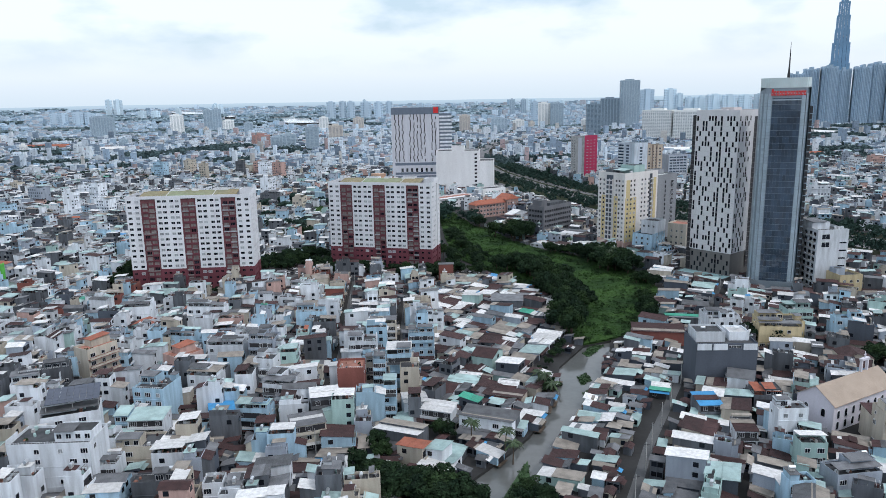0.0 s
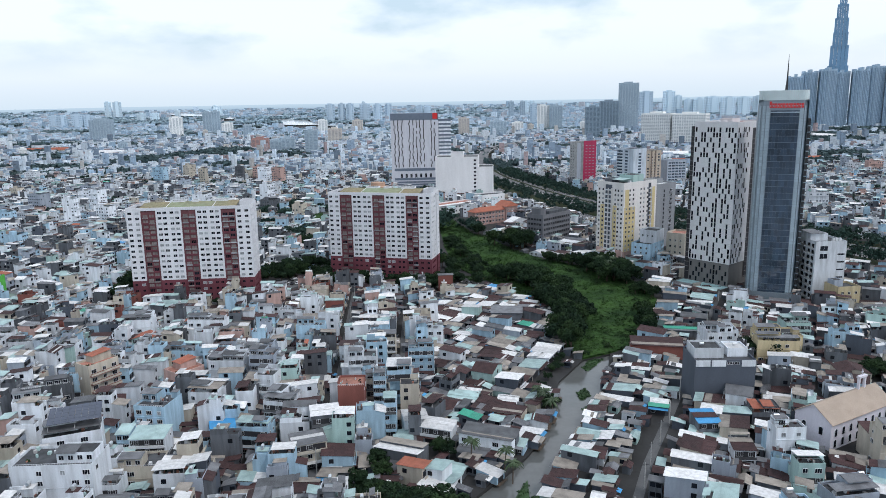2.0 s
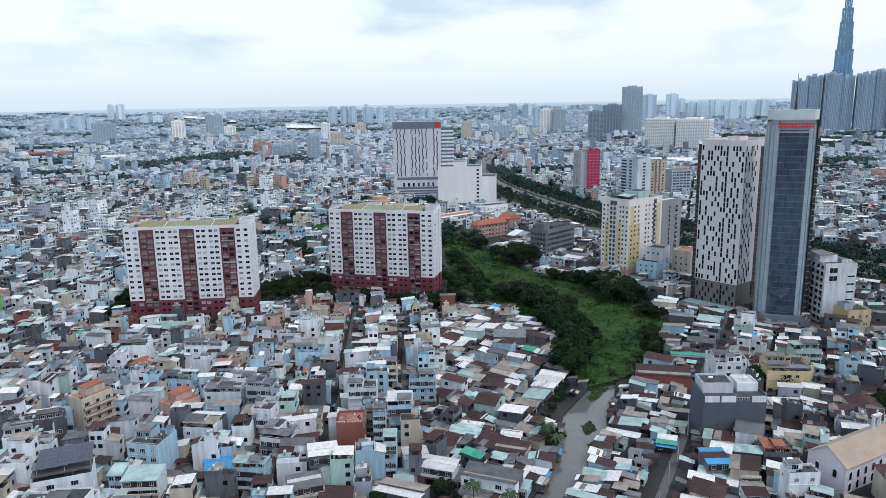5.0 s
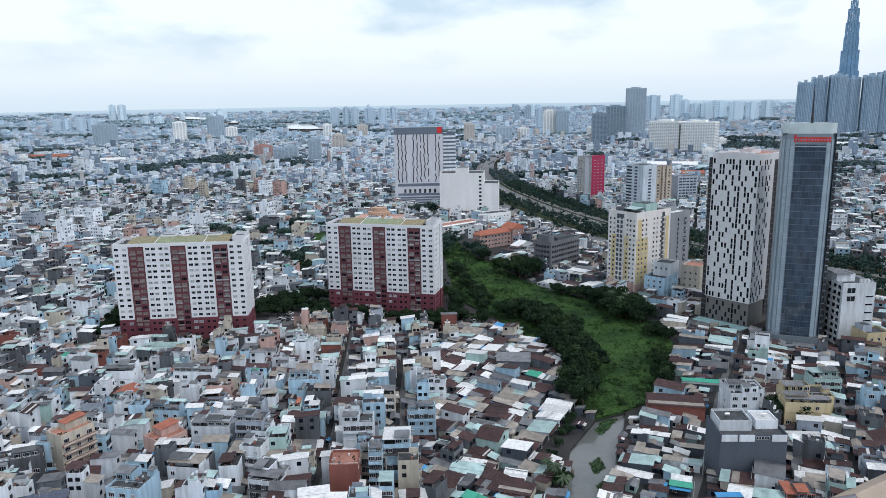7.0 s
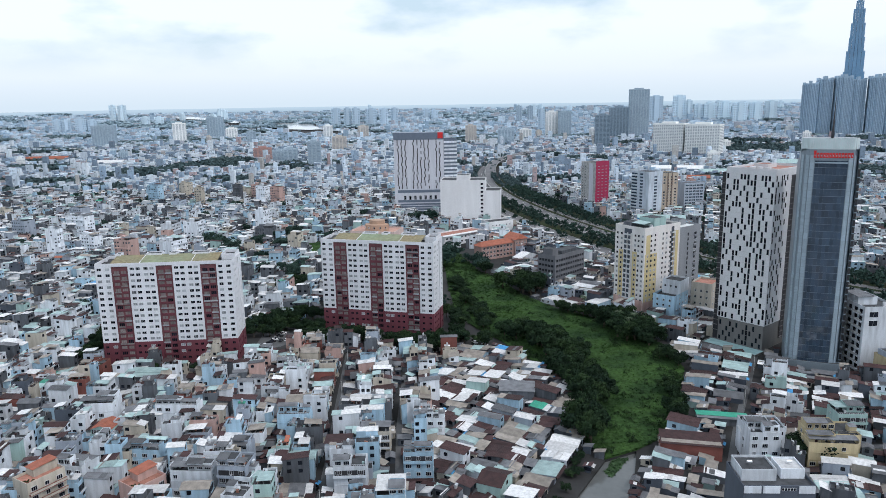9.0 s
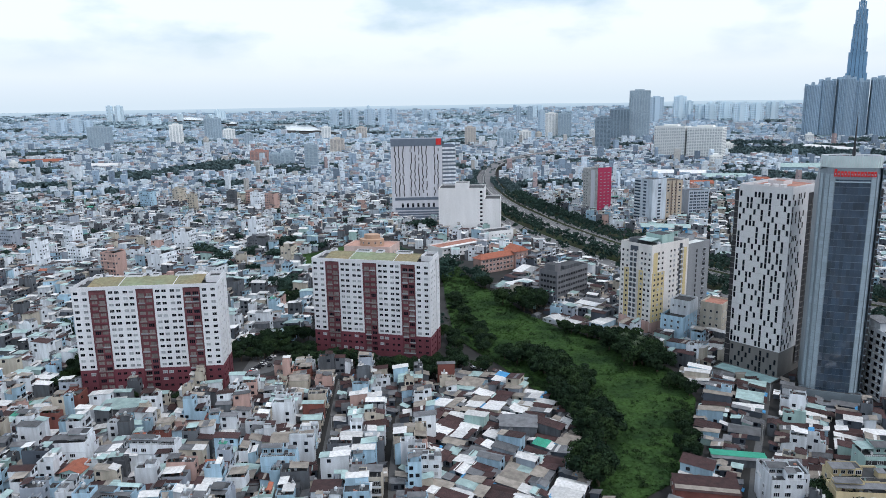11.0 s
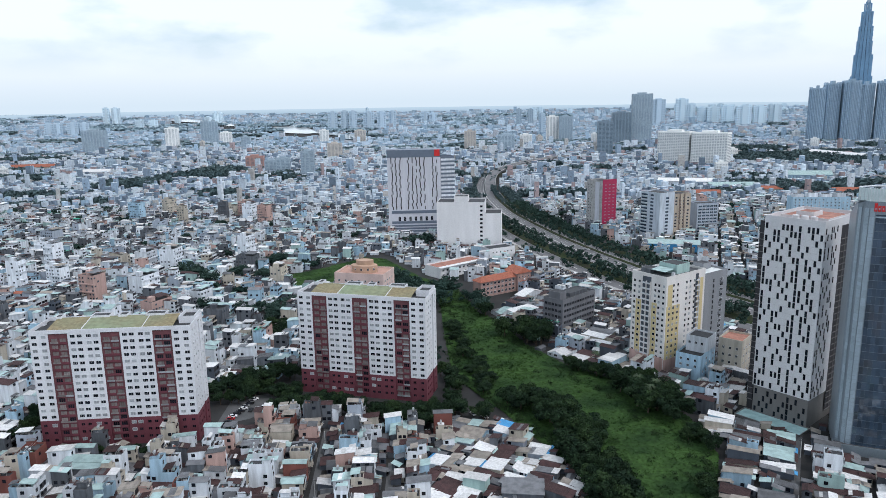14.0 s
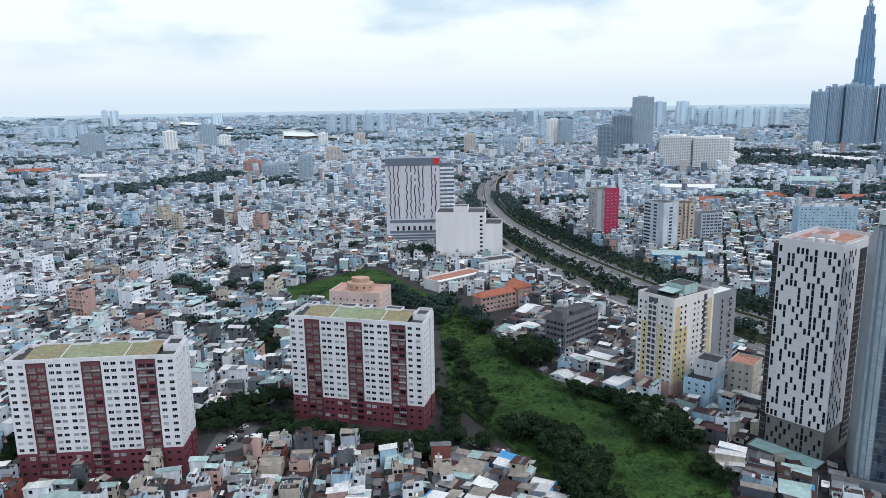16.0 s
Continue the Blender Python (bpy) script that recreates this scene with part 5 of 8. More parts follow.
def volume(P, x0, x1, y0, y1, n, wall, roof, rm, deck, rng, tanks):
    """One block of a house under its own roof."""
    k = [0]

    def S(name):
        k[0] += 1
        return P.setdefault(f"{name}#{len(P)}", Soup())

    w, d, h = x1 - x0, y1 - y0, (3.1 * n if n > 1 else 2.7) + 0.1
    if roof == "flat":
        S("wall").tray(x0, x1, y0, y1, 0, h + 0.8, 0.8, 0.16, wall, deck or DECK)
        covered = n > 1 and w < 12 and rng.random() < 0.36
        if covered:
            u0, u1 = (0.0, rng.uniform(0.6, 0.95)) if rng.random() < 0.5 else (rng.uniform(0.05, 0.4), 1.0)
            ya, yb = y0 + d * u0, y0 + d * u1
            dz = rng.uniform(-0.35, 0.35)
            S("canopy").sheet(x0 - 0.25, x1 + 0.25, ya - 0.2, yb + 0.2, h + 2.35 - dz, h + 2.35 + dz, 0.07, ROOFS[rng.choice(("light", "light", "grey", "teal", "tan", "rust"))])
            for cx in (x0 + 0.2, x1 - 0.2):
                for cy in (ya + 0.2, yb - 0.2):
                    S("canopy_post").box(cx - 0.05, cx + 0.05, cy - 0.05, cy + 0.05, h - 0.02, h + 2.1, CONCRETE)
        elif w > 2.4 and d > 4 and rng.random() < 0.75:
            sw, sd = min(w - 0.5, rng.uniform(1.9, 3.0)), rng.uniform(2.2, min(3.8, d - 0.6))
            sx, sy = rng.choice((x0 + 0.2, x1 - 0.2 - sw)), rng.uniform(y0 + 0.2, y1 - sd - 0.2)
            S("stair_head").box(sx, sx + sw, sy, sy + sd, h - 0.02, h + 2.3, wall)
            S("roof").sheet(sx - 0.2, sx + sw + 0.2, sy - 0.2, sy + sd + 0.2, h + 2.4, h + 2.6, 0.07, rm)
            if rng.random() < 0.7:
                tanks.append((sx + sw / 2, sy + sd / 2, h + 2.55))
        elif rng.random() < 0.7:
            tanks.append(((x0 + x1) / 2, y0 + d * 0.7, h + 0.02))
        q = S("roof_clutter")
        for _ in range(rng.randint(2, 6) + int(w * d / 40)):
            bx, by, bs = rng.uniform(x0 + 0.4, max(x0 + 0.5, x1 - 1.3)), rng.uniform(y0 + 0.4, max(y0 + 0.5, y1 - 1.5)), rng.uniform(0.4, 0.9)
            q.box(bx, bx + bs, by, by + bs * 1.2, h - 0.02, h + rng.uniform(0.4, 1.1), rng.choice((CONCRETE, DECK_RED, FRAME, FRAME, ROOFS["rust"], ROOFS["rust"], BLACK, ROOFS["teal"])))
        for _ in range(rng.randint(0, 3)):
            by = rng.uniform(y0 + 0.3, y1 - 0.3)
            q.box(x0 + 0.1, x1 - 0.1, by - 0.04, by + 0.04, h + 1.5, h + 1.58, rng.choice((CONCRETE, STEEL, BLACK)), True)
            for cx in (x0 + 0.1, x1 - 0.18):
                q.box(cx, cx + 0.08, by - 0.04, by + 0.04, h - 0.02, h + 1.52, CONCRETE)
        if rng.random() < 0.35:
            q.box(x0 + 0.02, x1 - 0.02, y0 + 0.03, y0 + 0.09, h + 1.25, h + 1.33, FRAME, True)
            for c in range(int(w / 0.7) + 1):
                cx = x0 + 0.06 + (w - 0.16) * c / max(1, int(w / 0.7))
                q.box(cx - 0.03, cx + 0.03, y0 + 0.03, y0 + 0.09, h + 0.78, h + 1.26, FRAME)
        if rng.random() < 0.3:
            bx, by = rng.uniform(x0 + 0.6, x1 - 0.6), rng.uniform(y0 + 0.6, y1 - 0.6)
            S("potted_plant").add(PLANTS[rng.randrange(3)], bx, by, h + 0.3, rng.uniform(0, 3))
        if not covered and rng.random() < 0.5:
            S("canopy").sheet(x0 + 0.05, x1 - 0.05, y0 + 0.1, y0 + d * rng.uniform(0.3, 0.55), h + 2.2, h + 2.55, 0.06, rm)
            for cx in (x0 + 0.2, x1 - 0.2):
                S("canopy_post").box(cx - 0.05, cx + 0.05, y0 + 0.15, y0 + 0.25, h, h + 2.15, CONCRETE)
    elif roof == "tin":
        za, zb = (h - 0.3, h + 0.45) if rng.random() < 0.5 else (h + 0.45, h - 0.3)
        wedge(S("wall"), x0, x1, y0, y1, (za, za, zb, zb), wall)
        g = (zb - za) / d
        q = S("roof")
        cuts = [0.0] + sorted(rng.uniform(0.2, 0.8) for _ in range(rng.choice((0, 0, 1, 1, 2)) if d > 5 else 0)) + [1.0]
        for sk, (ua, ub) in enumerate(zip(cuts, cuts[1:])):
            ya, yb = y0 + d * ua - (0.5 if not sk else 0.25), y0 + d * ub + (0.5 if ub == 1.0 else 0.0)
            up = 0.1 + 0.16 * (sk % 2) + rng.uniform(0, 0.08)
            sm = rm if rng.random() < 0.6 else ROOFS[rng.choice(("grey", "rust", "light", "teal", "tan"))]
            q.sheet(x0 - 0.15 - rng.uniform(0, 0.25), x1 + 0.15 + rng.uniform(0, 0.25), ya, yb, za + up + (ya - y0) * g, za + up + (yb - y0) * g, 0.06, sm)
        if rng.random() < 0.22:
            u = rng.uniform(0.1, 0.6)
            z0 = za + 0.13 + (y0 + d * u - y0) * g
            S("roof_patch").sheet(x0 + 0.2, x1 - 0.2, y0 + d * u, y0 + d * (u + 0.25), z0 + 0.05, z0 + 0.05 + 0.25 * d * g, 0.04, rng.choice((ROOFS["light"], ROOFS["grey"], ROOFS["tan"], rm)))
    else:
        rh = 0.14 * w + 0.2
        q = S("wall")
        wedge(q, x0, x1, y0, y1, (h - 0.4,) * 4, wall)
        xm = (x0 + x1) / 2
        for y, fl in ((y0, 1), (y1, 0)):
            t = [(x0, y, h - 0.4), (x1, y, h - 0.4), (xm, y, h - 0.4 + rh)]
            q.face(t if fl else t[::-1], wall)
        S("roof").sheet(x0 - 0.25, xm, y0 - 0.4, y1 + 0.4, h - 0.4, h - 0.32 + rh, 0.06, rm, "x")
        S("roof").sheet(xm, x1 + 0.25, y0 - 0.4, y1 + 0.4, h - 0.32 + rh, h - 0.4, 0.06, rm, "x")


def house(w, d, n, wall, roof, rng, roof_m=None, deck=None):
    """A narrow city house, front at y = 0, often with a lower rear wing: parts by name, then the places of its windows and tanks."""
    P, win, tanks = {}, [], []
    x0, x1 = -w / 2, w / 2
    rm = roof_m or ROOFS["grey"]
    d1 = d * rng.uniform(0.5, 0.75) if d > 6.5 and rng.random() < (0.65 if roof == "flat" else 0.3) else d
    blank = wall is WALLS["brick"]
    volume(P, x0, x1, 0, d1, n, wall, roof, rm, deck, rng, tanks)
    n2 = 0
    N = lambda name: P.setdefault(f"{name}#{len(P)}", Soup())
    for f in range(1, n):
        if not blank and rng.random() < 0.6:
            N("string_course").box(x0 + 0.02, x1 - 0.02, -0.13, 0, 3.1 * f - 0.1, 3.1 * f + 0.08, wall, True)
    if roof == "flat" and rng.random() < 0.4:
        xx = rng.choice((x0, x1 - 0.16))
        N("party_wall").box(xx, xx + 0.16, 0.2, d1 * rng.uniform(0.4, 0.8), 3.1 * n + 0.85, 3.1 * n + rng.uniform(1.9, 2.9), wall)
    if roof == "flat" and w > 8.5 and not blank:
        h, uw, ud = 3.1 * n + 0.1, w * rng.uniform(0.42, 0.62), d1 * rng.uniform(0.4, 0.62)
        ux, uy = rng.choice((x0 + 0.25, x1 - 0.25 - uw)), rng.uniform(0.3, d1 - ud - 0.3)
        N("roof_storey").tray(ux, ux + uw, uy, uy + ud, h - 0.02, h + 3.1, 0.35, 0.16, wall, DECK)
        N("roof_canopy").sheet(ux - 0.3, ux + uw * rng.uniform(0.5, 1.05), uy - 0.9, uy + ud * 0.6, h + 3.3, h + 3.9, 0.07, rm)
        for k in range(max(1, int(uw / 2.4))):
            win.append((ux + uw * (k + 0.5) / max(1, int(uw / 2.4)), uy, h + 1.6, 0, rng.choice((0, 3, 3))))
    if not blank and w < 12:
        a = rng.uniform(0.55, 0.85) * w
        # Thin black sheet paints the shade inside the shop front
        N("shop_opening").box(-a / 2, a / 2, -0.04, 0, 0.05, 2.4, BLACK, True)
        if rng.random() < 0.5:
            N("awning").sheet(x0 + 0.05, x1 - 0.05, -1.3, 0, 2.55, 2.95, 0.05, ROOFS[rng.choice(("light", "teal", "rust", "rust", "blue", "grey", "tan"))])
    if d1 < d:
        n2 = max(1, n - rng.choice((0, 1, 1, 2)))
        wall2 = wall if rng.random() < 0.6 else WALLS[rng.choice(("grey", "white", "blue", "cream"))]
        volume(P, x0 + rng.uniform(0, 0.4), x1 - rng.uniform(0, 0.4), d1, d, n2, wall2, rng.choice(("flat", "tin", "tin")) if n2 > 1 else "tin", ROOFS[rng.choice(("grey", "grey", "light", "light", "teal", "rust", "rust", "tan"))], None, rng, [])
    for f in range(n):
        z = 3.1 * f + 1.6
        k = max(2, int(w / 3.2)) if w > 4.0 else 1
        for i in range(k):
            if not blank and rng.random() < (0.3 if w > 12 else 0.85 if f else 0.5):
                win.append((x0 + w * (i + 0.5) / k, 0, z, 0, rng.choice((0, 1, 3, 3)) if w / k > 2.1 else 0))
        if f and not blank and w < 12 and rng.random() < 0.55:
            q = P.setdefault(f"balcony#{len(P)}", Soup())
            q.box(x0 + 0.05, x1 - 0.05, -0.95, 0, 3.1 * f - 0.12, 3.1 * f + 0.05, wall, True)
            q.box(x0 + 0.05, x1 - 0.05, -0.95, -0.85, 3.1 * f + 0.05, 3.1 * f + 0.95, rng.choice((wall, wall, FRAME, ROOFS["grey"])))
            # Black sheet on the wall paints the shade of the balcony opening
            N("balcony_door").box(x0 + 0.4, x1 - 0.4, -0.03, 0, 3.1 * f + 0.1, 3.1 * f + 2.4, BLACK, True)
        for y in (d1 * 0.25, d1 * 0.7):
            for x, r in ((x0, -90), (x1, 90)):
                if rng.random() < 0.3:
                    win.append((x, y, z, r, rng.choice((2, 2, 0))))
        if f < n2 and rng.random() < 0.5:
            win.append((rng.uniform(-0.2, 0.2) * w, d, z, 180, 2))
        elif f >= n2 and rng.random() < 0.6:
            win.append((rng.uniform(-0.2, 0.2) * w, d1, z, 180, rng.choice((0, 2))))
    return P, win, tanks


PALETTES = {
    # Medium tones instead of dark: haze painted into the farther gap sheds
    "plain": ("grey grey lilac blue cream white".split(), "grey grey grey tan rust teal light".split()),
    "lowmix": ((" white" * 9 + " grey grey grey blue blue cream cream cream pink pink lilac brick").split(), "grey grey rust rust rust tan tan light light light teal teal".split()),
    "strip": ("grey slate white blue cream mint slate".split(), "light light teal teal tan tan tan grey grey rust rust".split()),
    # Rusty and slate tones whose darkness also stands for shade in the gaps
    "dark": ("slate slate grey grey cream".split(), "rust rust rust rust grey grey grey tan".split()),
    "concrete": ((" white" * 12 + " grey" * 6 + " blue" * 6 + " lilac" * 3 + " cream cream cream mint slate pink").split(), "grey grey light light teal teal teal rust rust rust tan grey light grey light".split()),
    "mid": ((" white" * 12 + " grey" * 7 + " blue" * 6 + " lilac" * 3 + " cream mint slate slate pink").split(), "grey grey grey light light light light light light teal teal rust rust tan".split()),
    "tin": ("grey grey grey white white blue cream mint lilac slate".split(), "grey grey light light light teal rust rust rust rust tan tan".split()),
}
HOUSES = []


def rows(poly, deg, depth, gap, lot, floors, flat_share, palette, seed, cross=55):
    """Rows of lots back to back along lanes in the direction deg, inside a plan polygon."""
    rng = random.Random(seed)
    walls, roofs = PALETTES[palette]
    ca, sa = math.cos(radians(deg)), math.sin(radians(deg))
    loc = [(x * ca + y * sa, -x * sa + y * ca) for x, y in poly]
    a0, a1 = min(p[0] for p in loc), max(p[0] for p in loc)
    b0, b1 = min(p[1] for p in loc), max(p[1] for p in loc)
    b, side = b0, 0
    while b < b1:
        dep = depth * rng.uniform(0.85, 1.12)
        a = a0 + rng.uniform(0, 4)
        gaps = [a0 + cross * k + rng.uniform(-12, 12) for k in range(1, int((a1 - a0) / cross) + 2)]
        while a < a1:
            w = rng.uniform(*lot) * (1.7 if rng.random() < 0.07 else 1)
            if rng.random() < 0.05:
                a += rng.uniform(1, 4)
            if gaps and a > gaps[0]:
                gaps.pop(0)
                a += 2.6
                continue
            mx, my = (a + w / 2) * ca - (b + dep / 2) * sa, (a + w / 2) * sa + (b + dep / 2) * ca
            if inside(poly, mx, my):
                cut = rng.uniform(0, 2.6)
                jit = rng.uniform(-3, 3)
                d = dep - cut
                lo = b + (0 if side == 0 else cut)
                p = [(u * ca - v * sa, u * sa + v * ca) for u, v in ((a, lo), (a + w, lo), (a + w, lo + d), (a, lo + d))]
                if free(p):
                    if side == 0:
                        ox, oy, r = (a + w / 2) * ca - lo * sa, (a + w / 2) * sa + lo * ca, deg
                    else:
                        ox, oy, r = (a + w / 2) * ca - (lo + d) * sa, (a + w / 2) * sa + (lo + d) * ca, deg + 180
                    n = rng.choice(floors)
                    roof = "flat" if (rng.random() < flat_share and n > 1) else rng.choice(("tin", "tin", "gable"))
                    rn = rng.choice(roofs)
                    if rng.random() < 0.025:
                        rn = rng.choice(("blue", "green", "teal", "orange"))
                    if roof == "flat" and rng.random() < 0.03:
                        rn = "orange"
                    if roof != "flat" and n < 3 and rng.random() < 0.08:
                        rn = "rust"
                    HOUSES.append((ox, oy, r + jit, w - 0.06, d, n, rng.choice(walls), roof, rn))
            a += w
        b += dep + (gap if side == 0 else 0.25)
        side = 1 - side
        if side == 0:
            pass


NAMED = []
# houses that stand out: place, turn, width, depth, storeys, wall, roof
NAMED += [  # west street houses
    (-111.6, 182.4, 2, 23, 12, 5, 'white', 'flat', 'grey'),
    (-115.2, 201.7, 22, 16.3, 14, 5, 'white', 'flat', 'grey'),
    (-150.2, 243.4, 22, 16.3, 12, 3, 'white', 'flat', 'grey'),
    (-144.3, 260.2, 2, 7.8, 10, 4, 'blue', 'flat', 'grey'),
    (-133.8, 276.1, -10, 10.1, 10, 4, 'white', 'flat', 'grey'),
    (-119.5, 260.2, 2, 16.9, 8, 1, 'yellow', 'tin', 'tan'),
    (-102.7, 228.3, -10, 11.4, 12, 4, 'blue', 'flat', 'grey'),
    (-97.3, 212.3, 2, 11.4, 8, 3, 'white', 'tin', 'teal'),
    (-106.7, 215.9, 2, 4.3, 8, 3, 'blue', 'tin', 'teal'),
    (-90.3, 246.8, -8, 11.8, 12, 3, 'white', 'flat', 'grey'),
    (-95.6, 280.8, -5, 8.8, 10, 3, 'white', 'flat', 'grey'),
    (-99.6, 187.3, 5, 7.6, 8, 2, 'white', 'flat', 'grey'),
    (-81, 177.2, 2, 12.1, 8, 2, 'grey', 'flat', 'grey'),
]
NAMED += [  # west street houses
    (-62.4, 170.8, 5, 5.3, 8, 3, 'white', 'flat', 'grey'),
    (-79, 205.2, 2, 13.9, 8, 1, 'grey', 'tin', 'grey'),
    (-94.9, 197.8, 3, 13.4, 10, 2, 'cream', 'flat', 'grey'),
    (-123.4, 242.2, 22, 10.6, 16, 2, 'blue', 'tin', 'light'),
    (-148.9, 247.8, 22, 16.5, 12, 4, 'grey', 'flat', 'grey'),
]
NAMED += [  # brick tower quarter
    (-64.2, 217.2, -8, 10.9, 10, 3, 'blue', 'flat', 'grey'),
    (-60.5, 237.2, -14, 11, 12, 3, 'white', 'flat', 'grey'),
    (-33.6, 235.8, 2, 9.3, 10, 5, 'brick', 'flat', 'orange'),
    (-24.1, 244, 2, 4.6, 10, 5, 'blue', 'flat', 'grey'),
    (-17.2, 249.4, 2, 9.1, 11, 5, 'blue', 'flat', 'grey'),
    (-33.6, 273.3, 2, 11.5, 9, 4, 'white', 'flat', 'grey'),
    (-73.5, 268.6, -5, 10.1, 10, 5, 'lilac', 'flat', 'grey'),
    (-69.5, 255.2, -10, 7.9, 10, 4, 'white', 'flat', 'grey'),
    (-19.2, 227.4, 2, 4.3, 9, 4, 'blue', 'flat', 'grey'),
    (-10.2, 227.8, 10, 8.3, 10, 2, 'white', 'tin', 'light'),
    (-17.9, 201.6, -22, 14.9, 4.2, 1, 'grey', 'tin', 'grey'),
    (-16.2, 205.8, -22, 15.2, 4.4, 2, 'grey', 'tin', 'light'),
    (-14.4, 210.2, -22, 15.0, 4.4, 2, 'grey', 'tin', 'tan'),
    (-3.5, 222.2, -20, 11, 12, 2, 'white', 'tin', 'light'),
    (-43.4, 206.9, 20, 11, 13, 3, 'cream', 'tin', 'light'),
    (-40.1, 219.4, 12, 9.4, 10, 4, 'grey', 'tin', 'light'),
]
NAMED += [  # brick tower quarter
    (-25.2, 248.3, 2, 8.9, 9, 4, 'cream', 'flat', 'grey'),
    (-37, 196.8, -8, 5.9, 9, 1, 'mint', 'tin', 'teal'),
    (-43.8, 188.1, -4, 9.6, 9, 1, 'grey', 'tin', 'tan'),
    (-54.4, 171.8, 5, 9.6, 9, 2, 'white', 'flat', 'grey'),
]
NAMED += [  # canal side
    (12.6, 213.7, -22, 18.2, 4.3, 2, 'white', 'tin', 'tan'),
    (14.3, 217.9, -22, 18.6, 4.2, 2, 'grey', 'tin', 'grey'),
    (15.9, 222.0, -22, 16.0, 4.2, 1, 'grey', 'tin', 'light'),
    (23.0, 214.5, -22, 5.0, 5.0, 1, 'blue', 'tin', 'teal'),
    (7.9, 210.7, -22, 10.4, 9, 1, 'grey', 'tin', 'grey'),
    (5.8, 253.2, -18, 11.5, 10, 1, 'blue', 'tin', 'teal'),
    (21.8, 239.4, -20, 11.7, 9, 1, 'cream', 'tin', 'rust'),
    (23.1, 250.2, -18, 7.9, 7, 1, 'white', 'tin', 'light'),
]
NAMED += [  # east quarter
    (111, 227.3, -6, 9.1, 11, 2, 'grey', 'flat', 'orange'),
    (107.6, 203.3, 2, 9.6, 9, 4, 'white', 'flat', 'grey'),
    (138, 199, -4, 9, 14, 4, 'cream', 'flat', 'grey'),
    (105.8, 186.8, -4, 7.5, 9, 3, 'mint', 'flat', 'grey'),
    (92.3, 166.6, 2, 6.9, 8, 3, 'blue', 'flat', 'grey'),
    (112.6, 175.3, 8, 13.3, 12, 2, 'lilac', 'flat', 'grey'),
    (149.9, 298.4, -4, 18.6, 12, 3, 'yellow', 'flat', 'grey'),
    (121.2, 294.8, -2, 11.7, 12, 4, 'white', 'flat', 'grey'),
    (89.8, 222.6, 0, 7.8, 9, 2, 'grey', 'tin', 'blue'),
    (93.6, 203.2, -6, 6.8, 8, 2, 'white', 'tin', 'rust'),
    (163.1, 263.6, -10, 11.7, 10, 2, 'cream', 'gable', 'rust'),
    (136.9, 265.9, -5, 13.2, 16, 1, 'blue', 'tin', 'teal'),
]
NAMED += [  # middle rows
    (-75.4, 222.1, 20, 8.3, 9, 2, 'white', 'tin', 'blue'),
    (78.2, 242, -20, 7.1, 7, 1, 'grey', 'tin', 'green'),
    (118.5, 327.9, -12, 20.9, 8, 1, 'grey', 'tin', 'green'),
    (-140.9, 313.6, -4, 8.6, 9, 3, 'mint', 'gable', 'orange'),
    (95.2, 299.5, -12, 22.7, 10, 2, 'brick', 'tin', 'rust'),
    (-114.4, 293.2, -6, 12, 10, 3, 'blue', 'flat', 'grey'),
    (-62.6, 316.4, 2, 13.3, 10, 4, 'blue', 'flat', 'grey'),
    (-114.9, 327.2, -3, 18.3, 11, 4, 'white', 'flat', 'grey'),
    (-88.8, 271.5, -4, 14.9, 11, 4, 'white', 'flat', 'grey'),
    (-70.3, 267.1, -12, 7.3, 12, 4, 'white', 'flat', 'grey'),
    (-150.1, 329.4, 4, 14, 10, 4, 'white', 'flat', 'grey'),
    (-81.4, 293, -4, 12.4, 9, 3, 'lilac', 'flat', 'grey'),
    (-151.9, 377.2, -2, 19.9, 10, 2, 'grey', 'tin', 'teal'),
    (-27.9, 305.8, 0, 11.5, 9, 3, 'cream', 'flat', 'grey'),
    (-9.9, 282.8, 0, 10.9, 9, 4, 'blue', 'flat', 'grey'),
]
NAMED += [  # middle rows
    (-6.3, 317.5, 0, 12, 9, 3, 'white', 'flat', 'grey'),
    (-41.5, 297.2, 2, 10, 9, 3, 'white', 'tin', 'light'),
    (32.8, 353.8, -6, 16.1, 10, 2, 'grey', 'tin', 'grey'),
    (145.5, 291.6, -6, 17.8, 11, 3, 'yellow', 'flat', 'grey'),
    (123.1, 298.9, -4, 14.6, 11, 4, 'white', 'flat', 'grey'),
    (166.2, 316, -4, 11.5, 10, 3, 'mint', 'flat', 'grey'),
    (181.2, 301.8, -8, 12.2, 10, 3, 'blue', 'flat', 'grey'),
]
NAMED += [  # low sheds between the field and the boulevard
    (70.0, 516.0, -42, 12, 15, 1, 'white', 'gable', 'light'),
    (80.0, 506.0, -42, 10, 17, 1, 'cream', 'tin', 'light'),
    (88.0, 499.0, -42, 9, 15, 1, 'white', 'tin', 'tan'),
    (95.0, 493.5, -42, 9, 18, 2, 'blue', 'tin', 'light'),
    (102.0, 488.0, -42, 8, 15, 1, 'yellow', 'tin', 'tan'),
    (84.0, 533.0, -42, 14, 12, 2, 'white', 'tin', 'teal'),
    (97.0, 538.0, -42, 16, 16, 2, 'cream', 'tin', 'rust'),
    (50.0, 606.0, 38, 18, 11, 1, 'white', 'gable', 'teal'),
    (62.0, 596.0, 38, 22, 10, 2, 'white', 'tin', 'light'),
    (72.0, 640.0, 38, 24, 14, 2, 'white', 'gable', 'light'),
    (96.0, 634.0, 38, 20, 14, 2, 'lilac', 'flat', 'grey'),
    (116.0, 622.0, 38, 22, 14, 1, 'cream', 'gable', 'light'),
]
